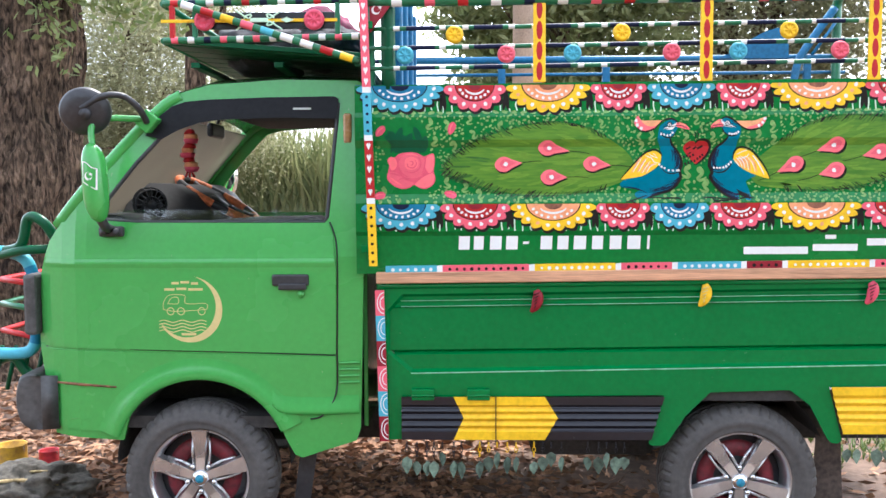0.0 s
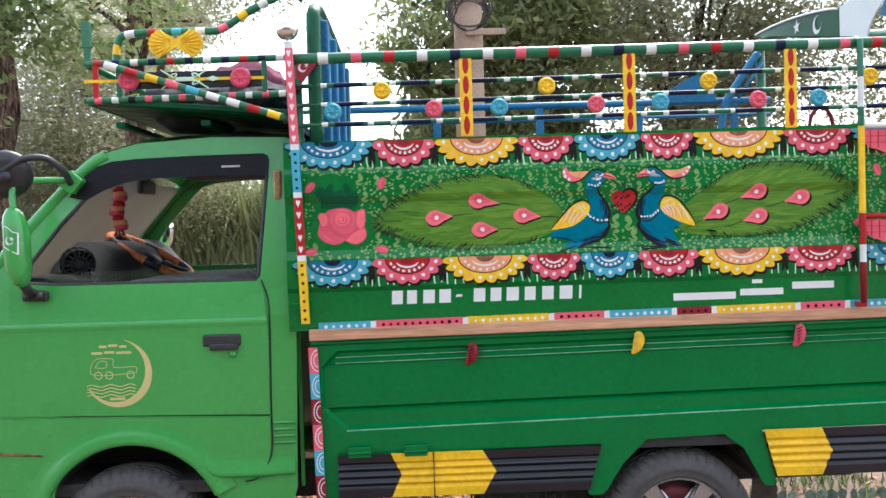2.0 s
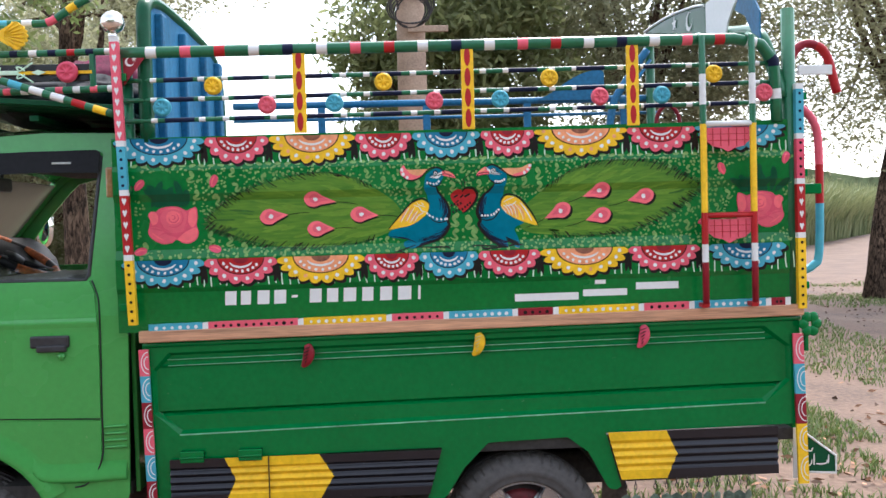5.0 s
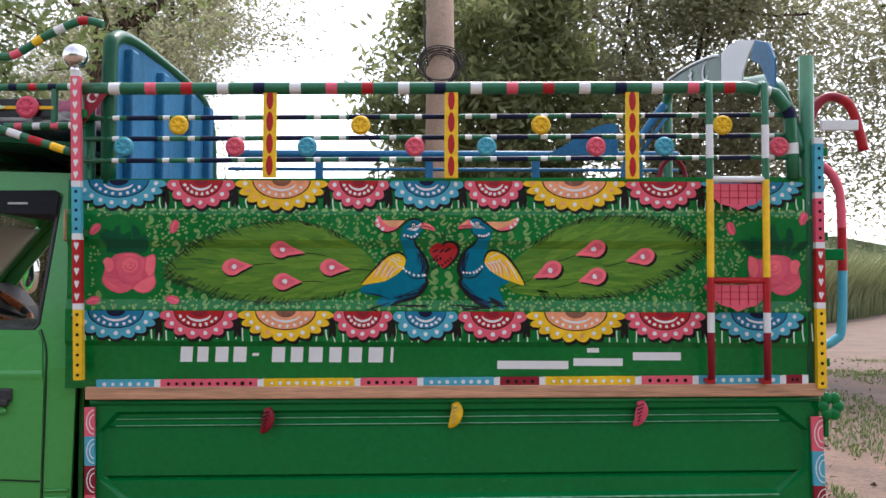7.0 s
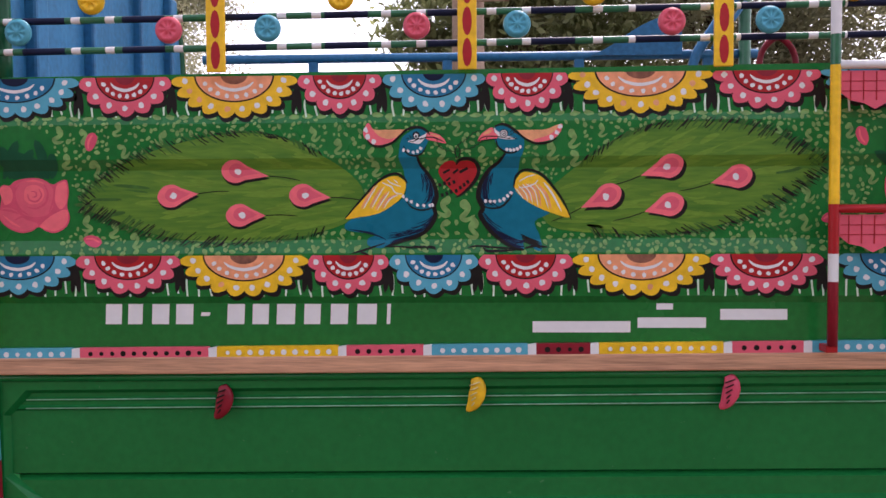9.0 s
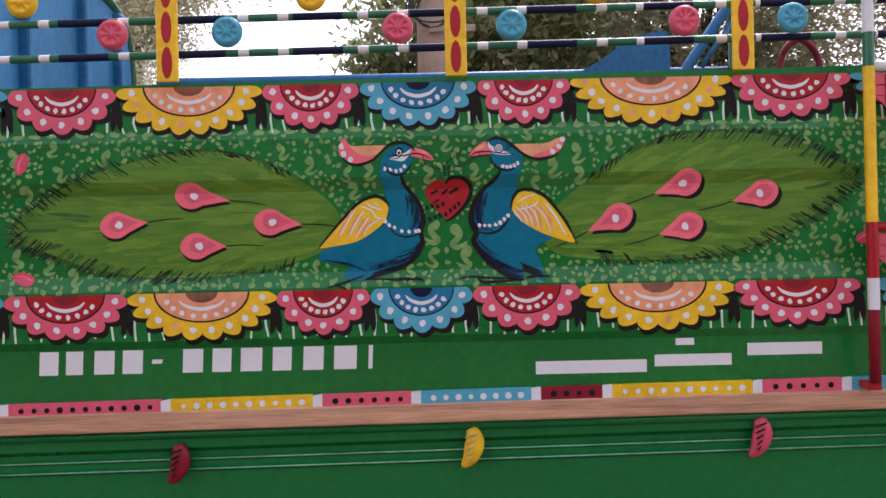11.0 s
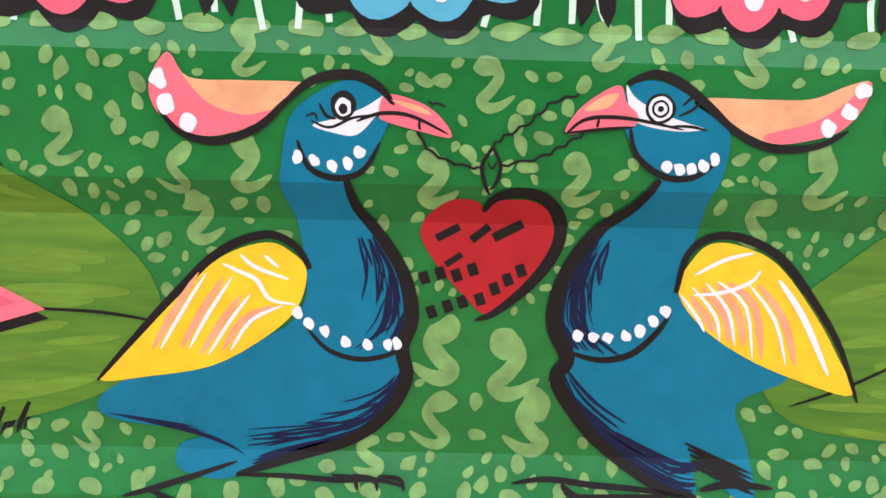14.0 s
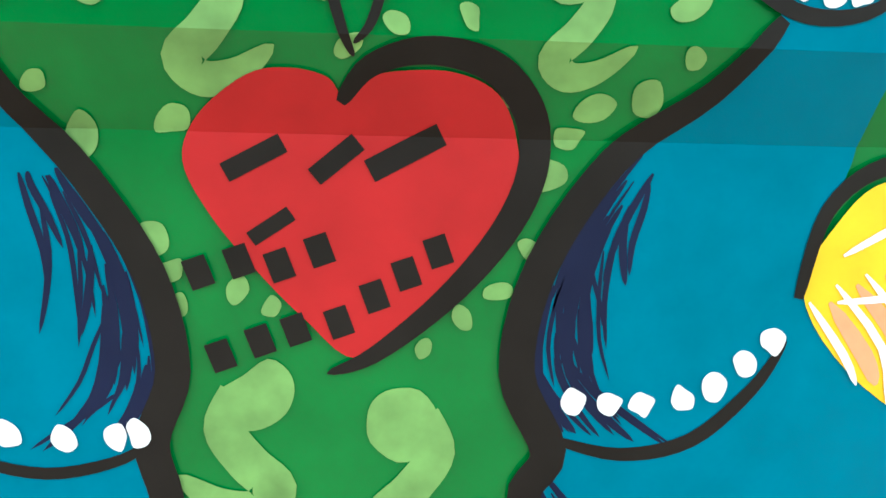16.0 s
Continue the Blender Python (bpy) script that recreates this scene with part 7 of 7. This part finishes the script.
a.add(spoly(local([(-100, 67), (-88, 71), (-70, 78), (-57, 86), (-56, 80), (-62, 74), (-74, 62), (-88, 63)])), "white_paint", 6)
for pts, w in (([(-101, 70), (-90, 66), (-76, 72), (-62, 74)], 1.8), ([(-104, 72), (-99, 74), (-97, 70)], 1.5), ([(-96, 80), (-92, 73), (-86, 71)], 2)):
    line(a, pts, w)
a.add(blob(*local([(-82, 79)])[0], 0.0075, 0.0085, 12, 0.05, 0), "ink_paint", 7)
a.add(blob(*local([(-82, 78)])[0], 0.0048, 0.0055, 12, 0.08, 0), "white_paint", 8)
a.add(blob(*local([(-82, 77)])[0], 0.0026, 0.003, 10, 0.08, 0), "ink_paint", 9)
a.done("painted_outline", panel, "dark brush lines and eye of the bird", "stuff")
a = Art()
a.add(BEAK_L, "coral_paint", 7)
a.add(spoly(local([(-54, 83), (-38, 80), (-30, 75), (-40, 77)])), "peach_paint", 8)
line(a, [(-74, 70), (-60, 75), (-42, 74), (-20, 64)], 2.4, layer=9)
line(a, [(-37, 73), (-37, 68), (-36, 66)], 1.6, layer=9)
a.done("painted_beak", panel, "pink beak")
a = Art()
a.add(WING_L, "yellow_paint", 7)
a.done("painted_wing", panel, "yellow wing with white and orange strokes")
a = Art()
for k, pts in enumerate(([(-197, -76), (-184, -53), (-167, -26)], [(-179, -75), (-167, -53), (-151, -28)], [(-167, -79), (-154, -58), (-140, -39)], [(-153, -76), (-140, -56), (-120, -46)])):
    line(a, [(x - 5, z) for x, z in pts], 4.5, "salmon_paint", 8, (0.3, 0.1), 3)
    line(a, pts, 2.4, "white_paint", 9, (0.3, 0.2), 3)
line(a, [(-157, -20), (-146, -25), (-136, -30), (-128, -42), (-112, -45)], 2.8, "white_paint", 9)
line(a, [(-146, -14), (-136, -22), (-116, -29)], 2.6, "white_paint", 9)
line(a, [(-131, -14), (-122, -22)], 2.2, "white_paint", 9)
line(a, [(-238, -98), (-214, -70), (-186, -39), (-158, -12), (-130, -1), (-112, -8), (-103, -22)], 5.5, taper=(0.2, 0.6))
a.done("painted_wing_stroke", panel, "white and orange brush strokes on the wing", "stuff")
a = Art()
line(a, [(-150, -158), (-120, -158), (-85, -160), (-62, -159), (-42, -163)], 3.5)
for x in (-75, -62, -45):
    line(a, [(x - 14, -157), (x, -159), (x + 3, -166)], 3)
line(a, [(-222, -172), (-200, -166), (-180, -160), (-150, -150)], 4)
line(a, [(-205, -168), (-195, -172), (-185, -176)], 4)
a.done("painted_foot", panel, "dark painted foot")

a = Art()
a.add(CREST_R, "peach_paint", 5)
a.add(spoly(local([(228, 101), (226, 87), (215, 73), (201, 67), (178, 63), (168, 68), (195, 76), (212, 86)])), "coral_paint", 6)
line(a, [(124, 91), (140, 78), (158, 66), (178, 60), (202, 63), (218, 72)], 5)
line(a, [(84, 96), (100, 102), (116, 97), (134, 84), (150, 70)], 6, taper=(0.3, 0.3))
dots(a, [(224, 96), (217, 83), (206, 73)], 4.5)
a.done("painted_crest", panel, "peach and pink crest")
a = Art()
a.add(BODY_R, "peacock_blue", 5)
a.done("painted_peacock", panel, "blue painted peacock with a white bead collar")
a = Art()
line(a, [(108, 40), (94, 22), (72, 4), (55, -24), (50, -53), (60, -76), (54, -90), (66, -112), (88, -137), (124, -161), (148, -166)], 10, taper=(0.3, 0.2))
sweep(a, [(78, 6), (62, -15), (54, -36), (53, -54), (62, -70)], (1, -0.15), 15, 70)
sweep(a, [(56, -86), (68, -110), (90, -134), (126, -159), (146, -164)], (0.45, 0.89), 12, 60)
line(a, [(60, -72), (80, -77), (100, -73), (116, -58), (124, -44)], 4.5)
line(a, [(88, 70), (93, 54), (110, 42), (128, 42), (142, 52)], 4)
for k in range(5):
    line(a, [(140 + 2 * k, -132 - 4 * k), (160 + 3 * k, -142 - 4 * k), (186, -152 - 3 * k)], 3, "ink_paint", 7, (0.5, 0.1), 2)
dots(a, [(66, -61), (76, -62), (85, -62), (96, -61), (105, -57), (113, -51), (120, -44)], 3.4)
dots(a, [(111, 48), (119, 47), (126, 47), (133, 49), (140, 53)], 3.2)
a.add(spoly(local([(84, 95), (90, 88), (104, 80), (122, 74), (132, 71), (118, 69), (96, 72), (88, 78)])), "white_paint", 6)
for r, m, l in ((9.0, "ink_paint", 7), (7.2, "white_paint", 8), (5.2, "ink_paint", 9), (3.8, "white_paint", 10), (1.8, "ink_paint", 11)):
    a.add(blob(*local([(105, 82)])[0], r / 1000, r / 1000, 14, 0.04, 0), m, l)
for pts in ([(116, 78), (124, 82), (130, 88)], [(112, 72), (124, 72), (134, 70)], [(118, 84), (124, 90), (126, 92)]):
    line(a, pts, 1.8)
a.done("painted_outline", panel, "dark brush lines and eye of the bird", "stuff")
a = Art()
a.add(BEAK_R, "coral_paint", 7)
a.add(spoly(local([(80, 90), (70, 88), (60, 80), (74, 82)])), "peach_paint", 8)
line(a, [(50, 66), (62, 75), (86, 76), (120, 70)], 2.4, layer=9)
line(a, [(48, 66), (70, 69), (90, 71)], 2.0, layer=9)
line(a, [(69, 75), (68, 70)], 1.8, layer=9)
a.done("painted_beak", panel, "pink beak")
a = Art()
a.add(WING_R, "yellow_paint", 7)
a.done("painted_wing", panel, "yellow wing with white and orange strokes")
a = Art()
for pts in ([(129, -33), (141, -48), (146, -57)], [(136, -28), (152, -46), (156, -63)], [(144, -25), (160, -43), (166, -66)], [(152, -24), (171, -40), (178, -74)], [(171, -25), (190, -48), (200, -78)]):
    line(a, [(x + 6, z) for x, z in pts], 5, "salmon_paint", 8, (0.2, 0.2), 3)
    line(a, pts, 2.4, "white_paint", 9, (0.3, 0.2), 3)
line(a, [(137, -20), (155, -10), (173, -5)], 2.6, "white_paint", 9)
line(a, [(137, -33), (155, -31), (172, -24), (178, -16)], 2.6, "white_paint", 9)
line(a, [(190, -22), (208, -46), (228, -84)], 4.2, "white_paint", 9)
line(a, [(126, -32), (131, -8), (145, 4), (165, 4), (190, -8), (214, -36), (234, -66), (249, -102)], 5.5, taper=(0.5, 0.2))
a.done("painted_wing_stroke", panel, "white and orange brush strokes on the wing", "stuff")
a = Art()
line(a, [(28, -160), (50, -157), (80, -160), (110, -162), (142, -166)], 4)
line(a, [(60, -160), (70, -168), (90, -168), (130, -166)], 6)
line(a, [(150, -162), (170, -158), (198, -160)], 5)
a.done("painted_foot", panel, "dark painted foot")

# heart on a thread between the beaks
a = Art()
a.add(HEART, "red_paint", 4)
line(a, [(3, 17), (10, 26), (24, 30), (40, 26), (50, 14), (51, 0), (44, -16), (30, -33), (12, -48), (0, -53)], 8, layer=5, taper=(0.3, 0.05))
hr = a.done("painted_heart", panel, "red painted heart with a dark rim")
a = Art()
for pts in ([(-32, 82), (-20, 79), (-4, 69), (6, 57)], [(56, 89), (41, 84), (28, 72), (13, 63), (6, 57)], [(-39, 68), (-32, 55), (-17, 47), (0, 44)], [(12, 46), (34, 51), (49, 59), (62, 67)]):
    q = spl([Vector(p) for p in pts], 8, False)
    line(a, [(p.x + 0.8 * math.sin(1.3 * i), p.y + 0.8 * math.cos(1.3 * i + 0.5)) for i, p in enumerate(q)], 1.5, layer=5, taper=(0.9, 0.9), n=4)
line(a, [(7, 57), (1, 46), (3, 35), (6, 28)], 2.6, layer=4, taper=(0.6, 0.2))
line(a, [(7, 57), (12, 46), (10, 36), (6, 31)], 2.4, layer=4, taper=(0.6, 0.2))
line(a, [(4, 48), (7, 44), (10, 49)], 1.2, layer=4)
a.done("painted_thread", panel, "thin dark thread with a ring")
def bar(x, z, w, h, t):
    c, q = math.cos(t), math.sin(t)
    (px, pz), = local([(x, z)])
    a = Art()
    a.add([(px + (u * w * c - v * h * q) / 2000, pz + (u * w * q + v * h * c) / 2000) for u, v in ((-1, -1), (1, -1), (1, 1), (-1, 1))], "ink_paint", 6)
    a.done("dark_writing_bar", panel)


for b in ((-18, 3, 16, 5, 0.5), (2, 3, 14, 5, 0.7), (19, 5, 20, 6, 0.5), (-14, -14, 12, 4, 0.6)):
    bar(*b)
for row in (((-32, -26), (-22, -23), (-12, -24), (-2, -20)), ((-27, -48), (-17, -44), (-8, -41), (3, -39), (12, -32), (20, -26), (28, -20))):
    for x, z in row:
        bar(x, z, 6, 8, 0.35)


# roses and buds
def rose(cx, cz, s, seed):
    q = random.Random(seed)
    for k in range(16):
        a0 = q.uniform(0.5, 2.6)
        L = q.uniform(0.05, 0.1) * s
        bx = cx + q.uniform(-0.07, 0.05) * s
        bz = cz + 0.06 * s
        LEAVES.add(stroke([(bx, bz), (bx + L * 0.5 * math.cos(a0) + 0.004, bz + L * 0.6 * math.sin(a0)), (bx + L * math.cos(a0), bz + L * math.sin(a0))], 0.022 * s, (0.2, 0.05), 3), "dark_green", 2)
    a = Art()
    f = 1 if cx < 1.6 else -1

    def R(pts):
        return [(cx + f * u * 0.000495 * s, cz - v * 0.000495 * s) for u, v in pts]

    def petal(pts, m, layer):
        a.add(spoly(R(pts), 4), m, layer)
    petal([(-156, -70), (-135, -95), (-104, -92), (-80, -112), (-20, -124), (40, -120), (88, -96), (118, -108), (152, -114), (160, -60), (152, 0), (163, 50), (146, 92), (100, 117), (58, 112), (22, 92), (-10, 110), (-62, 117), (-122, 92), (-158, 48), (-150, 0), (-144, -40)], "rose_paint", 4)
    petal([(-150, -72), (-134, -90), (-106, -86), (-92, -58), (-98, -22), (-128, -6), (-142, -40)], "coral_paint", 5)
    petal([(104, -84), (122, -102), (148, -106), (153, -60), (148, -12), (122, 14), (98, -22)], "coral_paint", 5)
    petal([(-150, 14), (-118, 4), (-82, 16), (-42, 54), (8, 72), (20, 86), (-12, 104), (-60, 110), (-118, 86), (-150, 48)], "pink_paint", 5)
    petal([(28, 86), (62, 54), (110, 26), (148, 16), (156, 50), (140, 88), (98, 110), (60, 106), (36, 96)], "coral_paint", 5)
    petal([(-82, -58), (-68, -100), (-20, -117), (40, -112), (80, -90), (94, -58), (88, 2), (58, 40), (-18, 46), (-66, 12)], "pink_paint", 6)
    petal([(-40, -50), (-30, -84), (10, -94), (44, -76), (50, -44), (28, -14), (-12, -10), (-36, -26)], "coral_paint", 7)
    for pts, w in (([(-62, -96), (-84, -56), (-66, 6), (-20, 40)], 9), ([(50, -96), (66, -60), (56, -16), (14, 10), (-30, 2)], 8), ([(26, -78), (38, -48), (16, -22), (-16, -28), (-24, -54)], 7), ([(-8, -66), (12, -62), (14, -44), (-4, -40)], 6), ([(-148, 14), (-100, 20), (-66, 34)], 8), ([(-86, 62), (-52, 46), (-10, 52), (16, 66)], 8), ([(22, 92), (32, 70), (64, 46)], 8), ([(96, -84), (92, -30), (70, 30)], 7)):
        a.add(stroke(R(pts), w * 0.0006 * s, (0.15, 0.1), 5), "rose_paint", 8)
    for pts in ([(-30, -108), (10, -112), (50, -100)], [(-136, 40), (-100, 70), (-60, 92)], [(110, 60), (136, 40)]):
        a.add(stroke(R(pts), 0.0045 * s, (0.1, 0.1), 5), "coral_paint", 8)
    a.done("painted_rose", panel, "soft pink painted rose")


LEAVES = Art()
rose(0.737, 1.333, 1.0, 4)
rose(2.645, 1.333, 1.0, 8)
LEAVES.done("painted_rose_leaves", panel, "dark green rose leaves", "stuff")
for x, z, t in ((0.638, 1.462, 0.8), (0.872, 1.470, 1.2), (0.866, 1.256, -0.3), (0.632, 1.252, 0.2), (2.515, 1.47, 1.9), (2.728, 1.50, 1.2), (2.455, 1.30, 0.2)):
    a = Art()
    c, s = math.cos(t), math.sin(t)
    P = lambda u, v: (x + (u * c - v * s) * 0.001, z + (u * s + v * c) * 0.001)
    a.add(spoly([P(-20, 0), P(-8, 11), P(12, 12), P(22, 2), P(14, -10), P(-8, -10)]), "rose_paint", 3)
    a.add(stroke([P(-16, 0), P(0, 5), P(18, 2)], 0.005, (0.1, 0.1), 4), "coral_paint", 4)
    a.done("painted_bud", panel, "small pink rose bud")

# plain white bars where numbers and a name stand
DIG = [(0.889, 0.925), (0.932, 0.965), (0.978, 1.016), (1.024, 1.062), (1.072, 1.094), (1.122, 1.160), (1.170, 1.206), (1.216, 1.256), (1.268, 1.304), (1.318, 1.356), (1.368, 1.410), (1.424, 1.436)]
for i, (xa, xb) in enumerate(DIG):
    a = Art()
    z0, z1 = (1.092, 1.100) if i == 4 else (1.074, 1.118)
    xa, xb = 0.889 + (xa - 0.889) * 1.155, 0.889 + (xb - 0.889) * 1.155
    a.add([(xa + 0.004, z0), (xb - 0.002, z0), (xb, z1), (xa + 0.006, z1)], "white_paint", 2)
    a.done("writing_bar", panel)
for xa, xb, z0, z1 in ((1.826, 2.035, 1.056, 1.080), (2.05, 2.195, 1.066, 1.088), (2.225, 2.366, 1.083, 1.106), (2.09, 2.125, 1.105, 1.118)):
    a = Art()
    a.add([(xa, z0), (xb, z0), (xb, z1), (xa, z1)], "white_paint", 2)
    a.done("writing_bar", panel)

# ---- emblem on the door ----
dskin = lambda x, z: lean_y(x, z) - 0.0062
a = Art(dskin, [])
ex, ez = -0.012, 0.874
o = [(ex + 0.110 * math.cos(t), ez + 0.112 * math.sin(t)) for t in [radians(-150 + 225 * i / 40) for i in range(41)]]
i_ = [(ex - 0.012 + 0.100 * math.cos(t), ez + 0.010 + 0.105 * math.sin(t)) for t in [radians(-148 + 224 * i / 40) for i in range(40, -1, -1)]]
a.add(o + i_, "gold_paint", 1)
for k in range(4):
    a.add(stroke([(ex - 0.105 + 0.016 * j, ez - 0.040 - 0.011 * k + 0.004 * math.sin(1.6 * j)) for j in range(11)], 0.0032, (0.8, 0.8), 3), "gold_paint", 1)
for pts in ([(-0.09, 0.0), (-0.088, 0.025), (-0.07, 0.048), (-0.03, 0.05), (-0.015, 0.045), (-0.012, 0.02), (0.055, 0.02), (0.058, 0.0)], [(-0.09, 0.0), (-0.05, -0.006), (0.0, -0.004), (0.058, 0.0)], [(-0.075, 0.02), (-0.06, 0.04), (-0.04, 0.04), (-0.04, 0.02), (-0.075, 0.02)]):
    a.add(stroke([(ex + u, ez + v) for u, v in pts], 0.002, (0.9, 0.9), 4), "gold_paint", 1)
for u in (-0.065, -0.03, 0.04):
    a.add(stroke([(ex + u + 0.012 * math.cos(t), ez - 0.006 + 0.012 * math.sin(t)) for t in [math.pi * 2 * j / 8 for j in range(9)]], 0.0026, (1, 1), 3), "gold_paint", 1)
for u0, u1, v in ((-0.06, -0.035, 0.085), (-0.03, 0.0, 0.088), (0.006, 0.03, 0.084), (-0.085, -0.05, 0.064), (-0.044, -0.01, 0.066), (-0.004, 0.045, 0.064), (-0.03, 0.02, -0.088)):
    a.add([(ex + u0, ez + v), (ex + u1, ez + v), (ex + u1, ez + v + 0.008), (ex + u0, ez + v + 0.008)], "gold_paint", 1)
a.done("door_emblem", door_near, "gold crescent emblem with a small truck outline")
# crescent mark on the mirror shell
a = Art(lambda x, z: -0.1195 + 12 * (x + 0.277) ** 2, [])
a.add(crescent(-0.281, 1.320, 0.013, turn=0.8), "white_paint", 1)
a.add(star(-0.273, 1.326, 0.007), "white_paint", 1)
for pts in ([(-0.300, 1.302), (-0.256, 1.277)], [(-0.257, 1.277), (-0.255, 1.344)], [(-0.300, 1.302), (-0.300, 1.366)], [(-0.255, 1.344), (-0.27, 1.348), (-0.285, 1.362), (-0.300, 1.366)]):
    a.add(stroke([Vector(p) for p in pts], 0.003 if pts[0][1] > 1.3 else 0.005, (1, 1), 3), "white_paint", 1)
a.done("flag_mark", mir, "white crescent and star mark")
# calligraphy strokes on the tail plate
a = Art(lambda x, z: 0.0295, [])
for pts in ([(2.785, 0.475), (2.80, 0.468), (2.815, 0.475), (2.818, 0.49)], [(2.825, 0.47), (2.826, 0.51)], [(2.833, 0.475), (2.85, 0.473), (2.868, 0.476), (2.87, 0.486)], [(2.874, 0.474), (2.876, 0.505)], [(2.78, 0.52), (2.79, 0.515), (2.80, 0.525)], [(2.805, 0.522), (2.815, 0.518), (2.822, 0.53)]):
    a.add(stroke([Vector(p) for p in pts], 0.005, (0.7, 0.4), 4), "white_paint", 1)
a.done("calligraphy", mg, "white brush lettering strokes")
